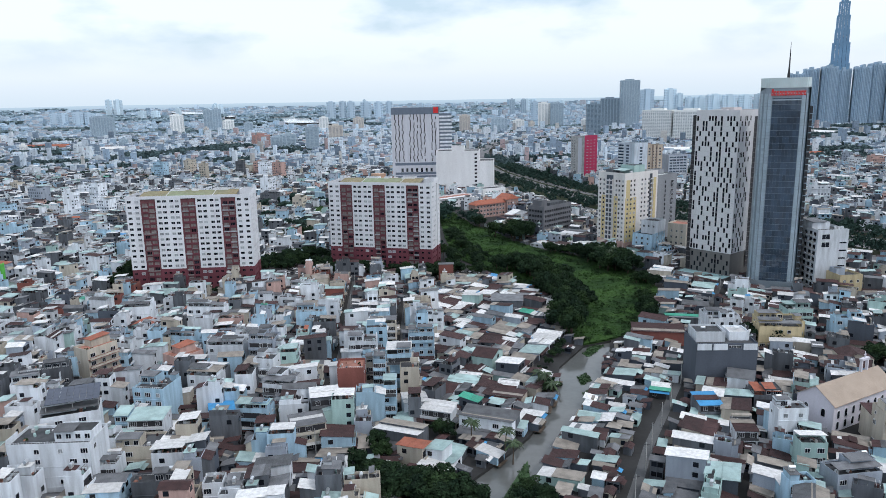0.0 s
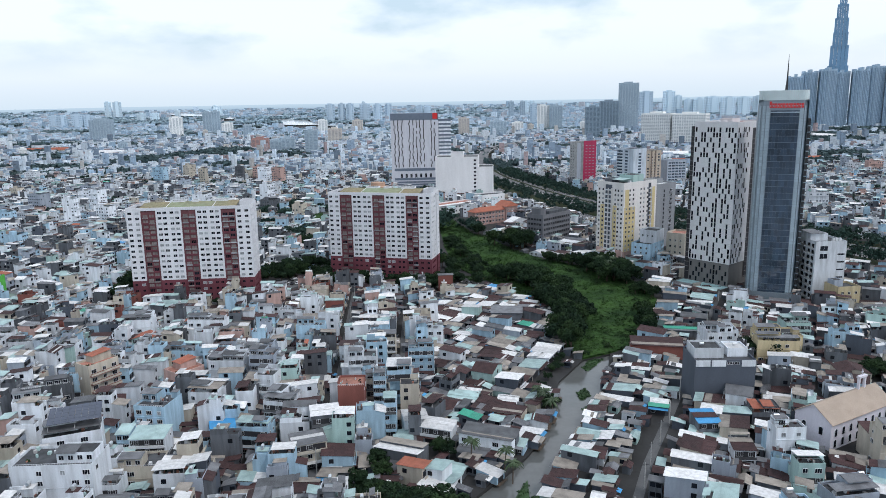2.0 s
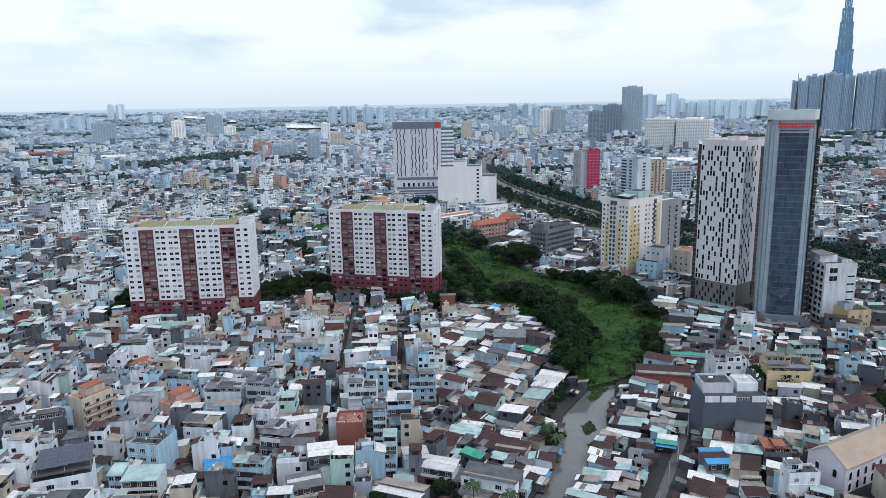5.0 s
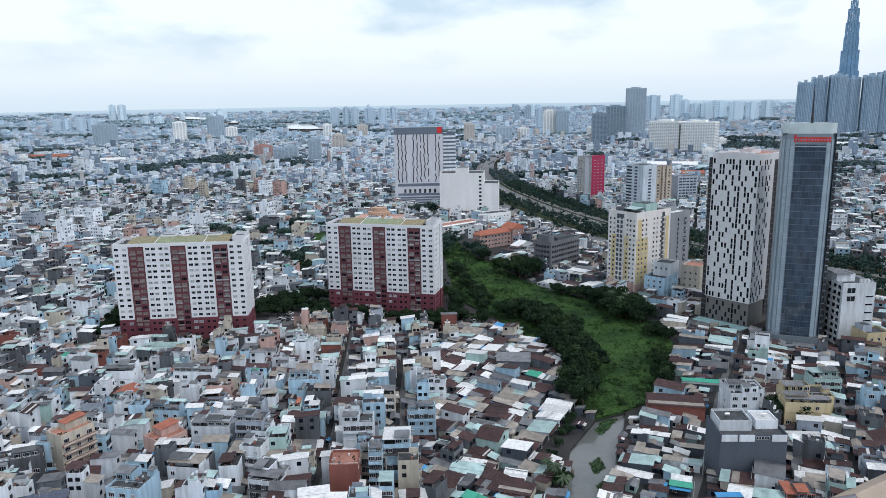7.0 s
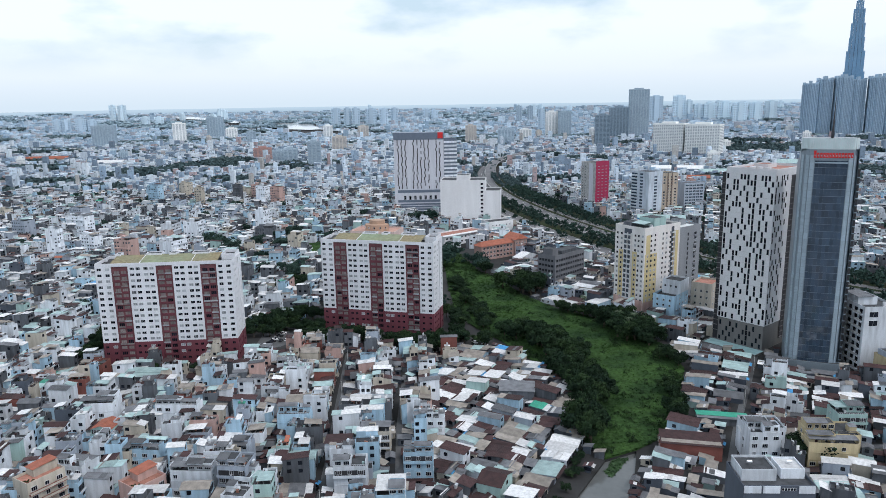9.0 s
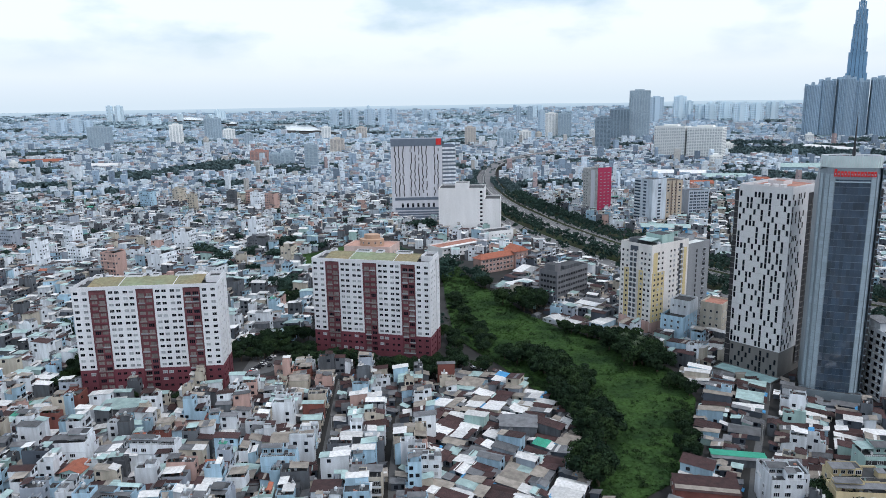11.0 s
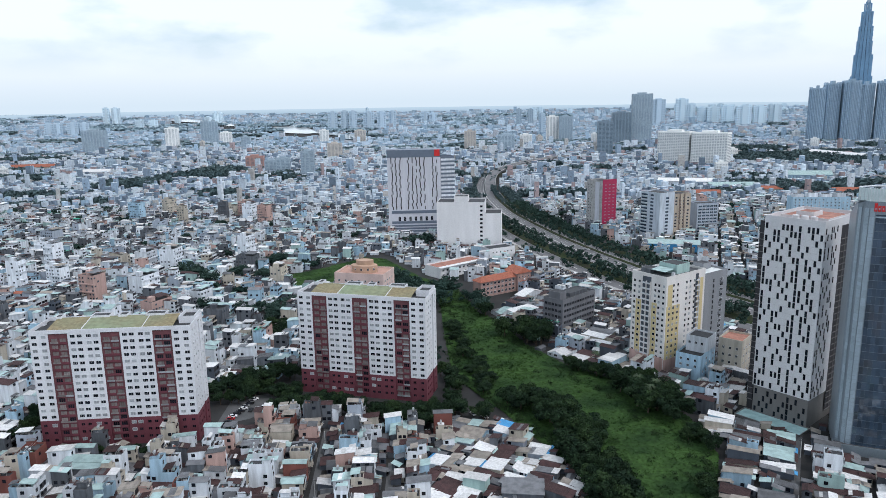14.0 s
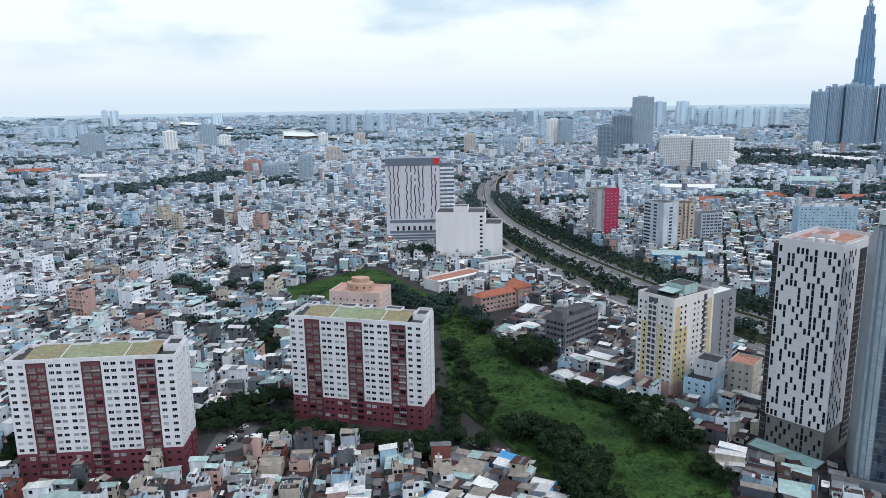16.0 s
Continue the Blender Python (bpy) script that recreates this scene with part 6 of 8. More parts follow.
for q in NAMED:
    block_poly(rect(q[0] - math.cos(radians(q[2])) * q[3] / 2, q[1] - math.sin(radians(q[2])) * q[3] / 2, q[3], q[4], q[2]))
block_poly(rect(93.5, 249, 23, 16, -2))
# shacks on stilts that lean out over both canal banks
STILTS = []
rng = random.Random(64)
for bank, side in (([(14, 196), (21, 205), (27, 214), (33, 226), (41, 251), (44, 263)], 1), ([(30, 190), (36, 204), (49, 230), (60, 255)], -1)):
    for (xa, ya), (xb, yb) in zip(bank, bank[1:]):
        run = math.hypot(xb - xa, yb - ya)
        nx, ny = side * (yb - ya) / run, -side * (xb - xa) / run
        u = 0.3
        while u < run - 3:
            w, d, out = rng.uniform(3.6, 5.6), rng.uniform(5.5, 8.5), rng.uniform(0.4, 2.2)
            k = (u + w / 2) / run
            x, y = xa + (xb - xa) * k + nx * out, ya + (yb - ya) * k + ny * out
            deg = math.degrees(math.atan2(nx, -ny)) + rng.uniform(-4, 4)
            c, sn = math.cos(radians(deg)), math.sin(radians(deg))
            spot = rect(x - c * w / 2 - sn * (out + 0.9), y - sn * w / 2 + c * (out + 0.9), w, d - out - 0.9, deg)
            if rng.random() < 0.82 and free(spot):
                STILTS.append((x, y, deg, w, d, 1, rng.choice("grey slate blue white cream mint".split()), "tin", rng.choice("grey light rust rust teal tan light".split())))
            u += w + rng.uniform(0.1, 1.2)
block_poly(rect(-144.3, 261.1, 10, 13, -30))
block_poly(rect(-113.7, 270.1, 11.5, 12, -35))
block_poly([(111, 214), (126, 208), (160, 226), (146, 243)])

# middling blocks and garden trees among the houses beyond the field
MIDS, GARDENS = [], []
rng = random.Random(55)
for _ in range(400):
    y = rng.uniform(480, 1140)
    x = rng.uniform(-0.62, 0.66) * y
    w, d, deg = rng.uniform(9, 20), rng.uniform(9, 15), rng.choice((-6, 84, -20, 70)) + rng.uniform(-4, 4)
    if x < -130 or x > 190 + 0.1 * y:
        if len(MIDS) < 56 and free(rect(x, y, w, d, deg)):
            MIDS.append((x, y, w, d, deg, rng.choice((4, 4, 5, 5, 6, 7, 8)), rng.choice(("white", "white", "white", "white", "blue", "lilac", "cream", "grey", "pink"))))
        elif len(GARDENS) < 60 and free(rect(x, y, w, d * 0.7, deg)):
            GARDENS.append((x + w / 2, y + d / 3, w * 0.45))


FL_A = [1, 2, 2, 2, 3, 3, 3, 4, 4]
FL_B = [1, 1, 1, 1, 1, 1, 2]
WEST = [(-260, 140), (-15, 140), (-10, 250), (-8, 300), (5, 432), (-58, 440), (-84, 434), (-102, 412), (-260, 402)]
WEST2 = [(-262, 345), (-120, 350), (-8, 330), (5, 432), (-58, 440), (-84, 434), (-102, 412), (-260, 402)]
BANK = [(-15, 150), (10, 178), (24, 214), (40, 252), (46, 282), (58, 300), (60, 372), (44, 404), (30, 426), (4, 436), (-8, 300), (-12, 230)]
EASTBANK = [(30, 160), (48, 185), (60, 208), (75, 236), (94, 272), (122, 331), (164, 408), (126, 430), (122, 392), (108, 352), (94, 320), (84, 304), (76, 288), (67, 262), (53, 230), (36, 200), (30, 180)]
EAST = [(34, 140), (60, 190), (82, 235), (102, 272), (130, 331), (170, 408), (330, 400), (330, 140)]
BELT = [(-700, 395), (-190, 395), (-186, 440), (-100, 480), (-80, 520), (-60, 690), (-150, 720), (-110, 780), (-60, 830), (-10, 730), (30, 700), (120, 740), (40, 1000), (30, 1150), (-700, 1150)]
STRIP = [(40, 600), (56, 545), (76, 508), (98, 484), (112, 466), (130, 430), (230, 420), (340, 420), (300, 500), (240, 585), (180, 690), (140, 790), (100, 760)]
BEYOND = [(360, 400), (800, 400), (800, 1150), (110, 1150), (130, 980), (200, 760), (270, 600)]


def fill(poly, deg, tries, floors, palette, seed, w_range=(2.6, 4.4), d_range=(3.0, 6.5)):
    """Small sheds and annexes in the gaps that the rows leave."""
    rng = random.Random(seed)
    walls, roofs = PALETTES[palette]
    xs, ys = [p[0] for p in poly], [p[1] for p in poly]
    for _ in range(tries):
        x, y = rng.uniform(min(xs), max(xs)), rng.uniform(min(ys), max(ys))
        if abs(x) > 0.75 * y + 20 or not inside(poly, x, y):
            continue
        i, j = int(x - OX), int(y - OY)
        if taken[min(max(i, 0), NX - 1), min(max(j, 0), NY - 1)]:
            continue
        w, d = rng.uniform(*w_range), rng.uniform(*d_range)
        r = deg + rng.choice((0, 0, 90)) + rng.uniform(-5, 5)
        if free(rect(x, y, w, d, r)):
            HOUSES.append((x + w / 2 * math.cos(radians(r)), y + w / 2 * math.sin(radians(r)), r, w, d, rng.choice(floors), rng.choice(walls), rng.choice(("tin", "tin", "gable")), rng.choice(roofs)))


# the west bank: taller plastered houses along lanes that run away from the canal bend
rows(WEST2, 93, 9.5, 2.0, (3.6, 5.8), [1, 1, 2, 2, 2, 3, 3, 4], 0.5, "lowmix", 19, 40)
rows(WEST, 93, 10.5, 2.4, (3.8, 6.0), FL_A, 0.62, "concrete", 11, 45)
# low sheet-roofed houses on the canal's west bank
rows(BANK, 62, 11, 1.2, (4.0, 7.2), FL_B, 0.1, "tin", 12, 30)
# long sheet-roofed rows between the canal and the east lane
rows(EASTBANK, 64, 14.0, 0.8, (3.2, 5.2), FL_B, 0.04, "strip", 13, 60)
# mixed houses east of the lane
rows(EAST, 64, 10.5, 1.6, (3.6, 6.0), [1, 1, 1, 1, 1, 1, 2, 2, 2, 3], 0.34, "tin", 14)
# the belt between the blocks, the field and the boulevard
rows(BELT, 84, 10.0, 1.8, (4.0, 7.4), [1, 1, 1, 2, 2, 2, 3, 4], 0.3, "mid", 15, 40)
rows(STRIP, 50, 11, 2.4, (4.5, 7), [1, 1, 2, 2, 3, 3], 0.35, "tin", 16)
rows(BEYOND, 70, 9.5, 2.2, (3.8, 6.2), [1, 1, 2, 2, 3, 3, 4], 0.38, "mid", 17, 40)
fill(WEST, 93, 9000, [1], "dark", 21)
fill(BANK, 62, 3000, [1], "dark", 22)
fill(EASTBANK, 64, 2500, [1], "strip", 23)
fill(EAST, 64, 5000, [1, 1, 1, 1, 2], "dark", 24)
fill(STRIP, 50, 4000, [1, 1, 2], "tin", 25, (3, 6), (4, 8))
fill([(-270, 130), (330, 130), (330, 425), (-270, 400)], 64, 9000, [1], "dark", 28, (2.2, 3.6), (2.6, 5.0))
fill(BELT, 84, 16000, [1, 1, 2], "plain", 26, (3, 6), (4, 8))
fill(BEYOND, 70, 8000, [1, 1, 2], "plain", 27, (3, 6), (4, 8))

# houses nearest to the camera are things with parts; the rest are joined
HOUSES.sort(key=lambda q: math.hypot(q[0], q[1] - 60))
HOUSES = NAMED + HOUSES
IN_VIEW = NAMED + [q for q in HOUSES[len(NAMED):] if abs(q[0]) < 0.72 * q[1] + 12]
LABELS = {"flat": "narrow {} plastered house with flat roof terrace and water tank", "tin": "narrow {} house with a sloping {} roof", "gable": "small {} house with a gabled {} roof"}
ROOFN = {"grey": "grey sheet", "light": "pale sheet", "teal": "teal sheet", "rust": "rusty brown sheet", "tan": "tan sheet", "blue": "blue sheet", "orange": "orange tile", "green": "green sheet"}
tank_me, stand_me = TANK.mesh("water_tank"), STAND.mesh("stand")


def house_thing(x, y, deg, w, d, n, wall, roof, rn, seed, label=""):
    rng = random.Random(seed)
    t = thing("house", label or LABELS[roof].format(wall, ROOFN[rn]), "house", at_xy(x, y, deg), "city houses")
    P, win, tanks = house(w, d, n, WALLS[wall], roof, rng, ROOFS[rn], DECK_RED if rn == "orange" and roof == "flat" else None)
    for k, sp in P.items():
        if sp.f:
            ob = part(k.split("#")[0], sp, t)
            if k.startswith("roof_clutter"):
                tagged(ob, kind="stuff")
    for a, b, z, r, k in win:
        part("window", HWIN[k], t, "", pose(a, b, z, 0, 0, r))
    for a, b, z in tanks:
        tk = part("water_tank", tank_me, t, "stainless steel water tank", pose(a, b, z, 0, 0, rng.choice((0, 90))))
        part("stand", stand_me, tk)
    return t


for i, q in enumerate(STILTS):
    t = house_thing(*q, seed=900 + i, label=f"shack on stilts over the canal with {ROOFN[q[8]]} roof")
    for a in (-0.42, 0.0, 0.42):
        for b in (0.25, 2.2):
            s = Soup()
            s.tube((q[3] * a, b, -1.6), (q[3] * a, b, 0.1), 0.11, 0.09, BARK, 6)
            part("stilt", s, t)
    s = Soup()
    s.box(-q[3] / 2 - 0.2, q[3] / 2 + 0.2, -1.0, 3.0, -0.12, 0.0, BARK, True)
    part("platform", s, t)
for i, q in enumerate(IN_VIEW[:166]):
    house_thing(*q, seed=i)
near = set(IN_VIEW[:166])
BODY, ROOFSOUP, WINS, TANKS = Soup(), Soup(), Soup(), Soup()
FWIN = Soup()
FWIN.face([(-0.85, -0.05, -0.7), (0.85, -0.05, -0.7), (0.85, -0.05, 0.8), (-0.85, -0.05, 0.8)], GLASS)
for i, q in enumerate(HOUSES):
    if q in near or abs(q[0]) > 0.75 * q[1] + 40:
        continue
    x, y, deg, w, d, n, wall, roof, rn = q
    P, win, tanks = house(w, d, n, WALLS[wall], roof, random.Random(i), ROOFS[rn], DECK_RED if rn == "orange" else None)
    r, c, sn = radians(deg), math.cos(radians(deg)), math.sin(radians(deg))
    for k, sp in P.items():
        (ROOFSOUP if k.startswith(("roof", "canopy")) else BODY).add(sp, x, y, 0, r)
    for a, b, z, rr, k in win:
        WINS.add(FWIN if y > 420 else PWIN, x + c * a - sn * b, y + sn * a + c * b, z, r + radians(rr))
    if y < 700:
        for a, b, z in tanks:
            TANKS.add(STAND, x + c * a - sn * b, y + sn * a + c * b, z, r)
            TANKS.add(TANK, x + c * a - sn * b, y + sn * a + c * b, z, r)
stuff("house_walls", BODY, "packed rows of plastered city houses", "houses")
stuff("house_roofs", ROOFSOUP, "corrugated sheet roofs of the packed houses", "roofs")
stuff("house_windows", WINS, "dark windows of the packed houses", "windows")
stuff("roof_tanks", TANKS, "steel water tanks on the packed houses", "water tanks")

# Window glass lifted bluish: a little haze painted into its colour
MWIN = Soup()
MWIN.box(-0.8, 0.8, -0.06, 0.0, -0.6, 0.75, mat("shaded_window", (0.07, 0.085, 0.105), rough=0.25, stain=0.3, bump=0.0, vary=0.5), True)
for x, y, w, d, deg, n, wall in MIDS:
    t = thing("apartment_house", f"{wall} plastered apartment house of {n} storeys among low houses", "apartment house", at_xy(x, y, deg), "apartment houses")
    q = Soup()
    q.tray(0, w, 0, d, 0, 3.3 * n + 1, 1.0, 0.25, WALLS[wall], DECK)
    part("wall", q, t)
    q = Soup()
    q.box(w * 0.2, w * 0.2 + 4, d * 0.4, d * 0.4 + 4, 3.3 * n, 3.3 * n + 3.4, WALLS[wall])
    part("stair_head", q, t)
    q = Soup()
    q.sheet(w * 0.45, w - 0.3, d * 0.15, d - 0.5, 3.3 * n + 2.6, 3.3 * n + 3.2, 0.1, ROOFS[rng.choice(("light", "grey", "teal", "rust", "tan"))])
    part("canopy", q, t)
    for f in range(1, n):
        if n > 4 and f % 2:
            q = Soup()
            q.box(0.3, w - 0.3, -0.8, 0, 3.3 * f - 0.1, 3.3 * f + 0.9, WALLS[wall], True)
            part("balcony", q, t)
    q = Soup()
    for f in range(n):
        for c in range(int(w / 2.6)):
            if rng.random() < 0.6:
                q.add(MWIN, (c + 0.5) * w / int(w / 2.6), 0, 3.3 * f + 1.8, 0)
        for c in range(int(d / 3)):
            for xx, rr in ((0, -90), (w, 90)):
                if rng.random() < 0.32:
                    q.add(MWIN, xx, (c + 0.5) * d / int(d / 3), 3.3 * f + 1.8, radians(rr))
    tagged(part("window_grid", q, t), kind="stuff")

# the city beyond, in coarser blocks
# Haze is painted into wall and roof colours, strongest in the distant set
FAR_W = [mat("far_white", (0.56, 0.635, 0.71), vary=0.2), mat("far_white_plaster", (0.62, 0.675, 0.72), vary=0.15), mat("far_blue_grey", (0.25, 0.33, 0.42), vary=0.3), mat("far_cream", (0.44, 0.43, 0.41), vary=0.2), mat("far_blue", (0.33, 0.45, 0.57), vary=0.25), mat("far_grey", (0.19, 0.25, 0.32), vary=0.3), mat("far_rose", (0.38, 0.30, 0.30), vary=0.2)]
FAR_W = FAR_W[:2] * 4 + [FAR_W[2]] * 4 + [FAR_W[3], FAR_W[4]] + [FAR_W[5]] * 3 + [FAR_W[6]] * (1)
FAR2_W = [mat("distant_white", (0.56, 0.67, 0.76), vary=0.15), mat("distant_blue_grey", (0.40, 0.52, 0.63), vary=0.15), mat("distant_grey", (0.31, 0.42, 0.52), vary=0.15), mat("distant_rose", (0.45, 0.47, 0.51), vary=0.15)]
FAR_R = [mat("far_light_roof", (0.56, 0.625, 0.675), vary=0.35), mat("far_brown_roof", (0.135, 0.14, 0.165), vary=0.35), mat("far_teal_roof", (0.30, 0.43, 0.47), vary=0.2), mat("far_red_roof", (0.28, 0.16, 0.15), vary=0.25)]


def hut(s, x, y, w, d, h, r, wall, top):
    z = far_rise(x, y)
    c, n = math.cos(r), math.sin(r)
    q = [(x + c * a - n * b, y + n * a + c * b) for a, b in ((-w / 2, -d / 2), (w / 2, -d / 2), (w / 2, d / 2), (-w / 2, d / 2))]
    k = len(s.v)
    s.v.extend([(a, b, z - 2 if z else 0) for a, b in q] + [(a, b, z + h) for a, b in q])
    for f in ((0, 1, 5, 4), (1, 2, 6, 5), (2, 3, 7, 6), (3, 0, 4, 7), (4, 5, 6, 7)):
        s.f.append(tuple(k + i for i in f))
        s.uv.extend([(0, 0)] * 4)
    s.m.extend([wall] * 4 + [top])


FARS, FARS2, FWINS = Soup(), Soup(), Soup()
rng = random.Random(77)
parks = []
for _ in range(95):
    y = rng.uniform(1150, 4400)
    parks.append((rng.uniform(-0.68, 0.7) * y, y, rng.uniform(20, 80) * y / 1500, rng.uniform(8, 22) * y / 1500))


parks += [(830, 1860, 150, 120), (905, 1735, 130, 60), (850, 2150, 120, 90), (545, 1320, 50, 30), (610, 1255, 70, 30), (650, 1165, 55, 14), (440, 1212, 30, 14), (720, 1290, 60, 40),
          (-505, 1690, 50, 80), (-560, 1200, 34, 20), (-600, 1480, 60, 36), (-540, 1585, 60, 50), (-700, 1300, 50, 24), (-380, 1300, 40, 22), (-950, 3420, 200, 60), (-450, 3420, 120, 80), (-700, 3990, 200, 70)]
for k in range(18):
    GARDENS.append((-600 + 9 * k - (k % 3) * 30, 1096 + 22 * (k % 3), 8))
HALLS = [(378, 1352, 92, 18, 11, -14, "white", "light"), (446, 1290, 74, 18, 9, -4, "mint", "teal"), (386, 1200, 42, 16, 9, -8, "cream", "orange"), (512, 1250, 34, 14, 8, -14, "cream", "orange"),
         (604, 1196, 40, 18, 9, -4, "cream", "orange"), (-1100, 1880, 110, 22, 8, 8, "cream", "orange"), (936, 1939, 172, 18, 14, -76, "white", "light"), (640, 1430, 80, 24, 10, -10, "blue", "teal"), (-820, 1700, 60, 20, 10, 5, "white", "light")]
CLEAR = [(x + w / 2 * math.cos(radians(g)), y + w / 2 * math.sin(radians(g)), w * 0.62 if abs(g) < 45 else w * 0.25, d * 1.1 if abs(g) < 45 else w * 0.55) for x, y, w, d, h, g, _, _ in HALLS]


def in_park(x, y):
    if any(((x - a) / c) ** 2 + ((y - b) / d) ** 2 < 1 for a, b, c, d in CLEAR):
        return True
    return any(((x - a) / c) ** 2 + ((y - b) / d) ** 2 < 1 for a, b, c, d in parks)


# Window colour greyed with painted haze instead of dark glass
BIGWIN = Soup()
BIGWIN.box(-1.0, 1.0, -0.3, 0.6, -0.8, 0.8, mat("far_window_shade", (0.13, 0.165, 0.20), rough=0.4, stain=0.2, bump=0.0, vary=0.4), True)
y = 1150.0
while y < 4780:
    step = 7.0 + (y - 1150) * 0.0062
    x = -0.72 * y
    street = noise.noise((0, y * 0.02, 5)) > 0.42
    while x < 0.74 * y:
        w = step * rng.uniform(0.5, 1.4)
        ok = not street and near_line(ROAD, x, y) > (48 if y < 1330 else 27) and not any(inside(b, x * k, y * k) for b in (RIVER, RIVER_WEST) for k in (1, 1.02, 1.04, 1.06)) and not in_park(x, y)
        if ok and math.hypot(x, y) < 4820 and rng.random() < 0.9:
            h = rng.choice((3.5, 4, 4, 5, 5, 6, 7, 8, 10, 13, 15)) * (1 + 0.25 * noise.noise((x * 0.004, y * 0.004, 1)))
            if rng.random() < 0.009:
                h = rng.uniform(20, 34)
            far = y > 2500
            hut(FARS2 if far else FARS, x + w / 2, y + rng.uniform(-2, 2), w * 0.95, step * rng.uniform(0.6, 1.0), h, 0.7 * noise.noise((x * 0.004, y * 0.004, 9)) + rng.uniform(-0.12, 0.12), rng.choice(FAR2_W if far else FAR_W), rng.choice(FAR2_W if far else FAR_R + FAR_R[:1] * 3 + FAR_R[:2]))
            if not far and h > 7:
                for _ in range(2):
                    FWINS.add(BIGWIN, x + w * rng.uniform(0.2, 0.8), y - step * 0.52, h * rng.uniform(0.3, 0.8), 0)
        x += w + (0.6 if rng.random() < 0.86 else 6)
    y += step * 1.18
# the city goes on behind and beside the camera
BACK = Soup()
rng = random.Random(78)
for i in range(-80, 81):
    for j in range(-62, 64):
        x, y = 10 * i + rng.uniform(-2, 2), 150 + 10 * j + rng.uniform(-2, 2)
        if (y > 100 and abs(x) < 0.85 * y + 30) or math.hypot(x, y - 150) > 640 or rng.random() < 0.06 or (i + 40) % 7 == 0:
            continue
        if near_line(ROAD, x, y) > 60 and near_line([(-4, 130), (-60, 40), (-90, -120), (-60, -300), (-140, -480)], x, y) > 16:
            hut(BACK, x, y, rng.uniform(5, 9), rng.uniform(6, 9.5), rng.choice((4, 5, 6, 7, 8, 10, 13)), rng.uniform(-0.1, 0.1), rng.choice(FAR_W), rng.choice(FAR_R + FAR_R[:2]))
stuff("houses_around", BACK, "low packed city houses around the flight path", "houses")
stuff("far_houses", FARS, "hazy sea of low city houses far off", "houses")
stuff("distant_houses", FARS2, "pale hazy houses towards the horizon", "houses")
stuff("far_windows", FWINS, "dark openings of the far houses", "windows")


# ---- trees ----
def crown_mesh(seed, blobs, size, count, leaf, m, name="crown"):
    v = leaf_crown(seed, blobs, size, count, leaf)
    me = bpy.data.meshes.new(name)
    me.from_pydata([tuple(a) for a in v], [], [(4 * i, 4 * i + 1, 4 * i + 2, 4 * i + 3) for i in range(len(v) // 4)])
    me.materials.append(m)
    return me


def trunk_mesh(seed, height, spread):
    rng = random.Random(seed)
    s = Soup()
    s.tube((0, 0, 0), (0.1, 0, height * 0.55), 0.3, 0.2, BARK, 7)
    for i in range(5):
        a = 2 * math.pi * i / 5 + rng.uniform(-0.4, 0.4)
        s.tube((0.1, 0, height * rng.uniform(0.4, 0.55)), (spread * 0.55 * math.cos(a), spread * 0.55 * math.sin(a), height * rng.uniform(0.8, 1.0)), 0.15, 0.04, BARK, 5)
    return s.mesh("trunk")


CROWNS = [crown_mesh(k, 15 + 3 * (k % 4), 5.0, 3400, 0.27, LEAF_LIGHT if k % 4 == 3 else LEAF) for k in range(9)]
TRUNKS = [trunk_mesh(k, 6.5, 5.0) for k in range(9)]


def tree(x, y, r, h, k, label="broad dark green leafy tree", group="trees"):
    """r: crown radius, h: height of the tree."""
    t = thing("tree", label, "tree", at_xy(x, y, (k * 67) % 360), group)
    fz = h / 9.5
    part("trunk", TRUNKS[k % 9], t, "", Matrix.Diagonal((r / 5, r / 5, fz, 1)))
    part("crown", CROWNS[k % 9], t, "", pose(0, 0, 6.2 * fz) @ Matrix.Diagonal((r / 5, r / 5, fz * 0.95, 1)))
    return t


def palm_mesh(seed):
    rng, s = random.Random(seed), Soup()
    for i in range(22):
        a, tilt = 2 * math.pi * i / 22 + rng.uniform(-0.2, 0.2), rng.uniform(-0.2, 0.9)
        L = rng.uniform(2.6, 3.6)
        pts = []
        for j in range(6):
            u = j / 5
            rr, z = L * u * math.cos(tilt * 0.6), L * (math.sin(tilt) * u - 0.75 * u * u)
            pts.append((rr * math.cos(a), rr * math.sin(a), z, 0.42 * math.sin(math.pi * (0.12 + 0.86 * u))))
        for p, q in zip(pts, pts[1:]):
            nx, ny = -math.sin(a), math.cos(a)
            for sg in (-1, 1):
                s.face([(p[0], p[1], p[2]), (q[0], q[1], q[2]), (q[0] + sg * nx * q[3], q[1] + sg * ny * q[3], q[2] - 0.25), (p[0] + sg * nx * p[3], p[1] + sg * ny * p[3], p[2] - 0.25)], PALM)
    return s.mesh("fronds")


def palm(x, y, h, k):
    t = thing("palm_tree", "coconut palm with drooping green fronds by the canal", "palm", at_xy(x, y, k * 50), "palms")
    s = Soup()
    s.tube((0, 0, 0), (0.5, 0.2, h * 0.6), 0.24, 0.17, BARK, 6)
    s.tube((0.5, 0.2, h * 0.6), (0.6, 0.4, h), 0.17, 0.13, BARK, 6)
    part("trunk", s, t)
    part("fronds", FRONDS[k % 2], t, "", pose(0.6, 0.4, h))


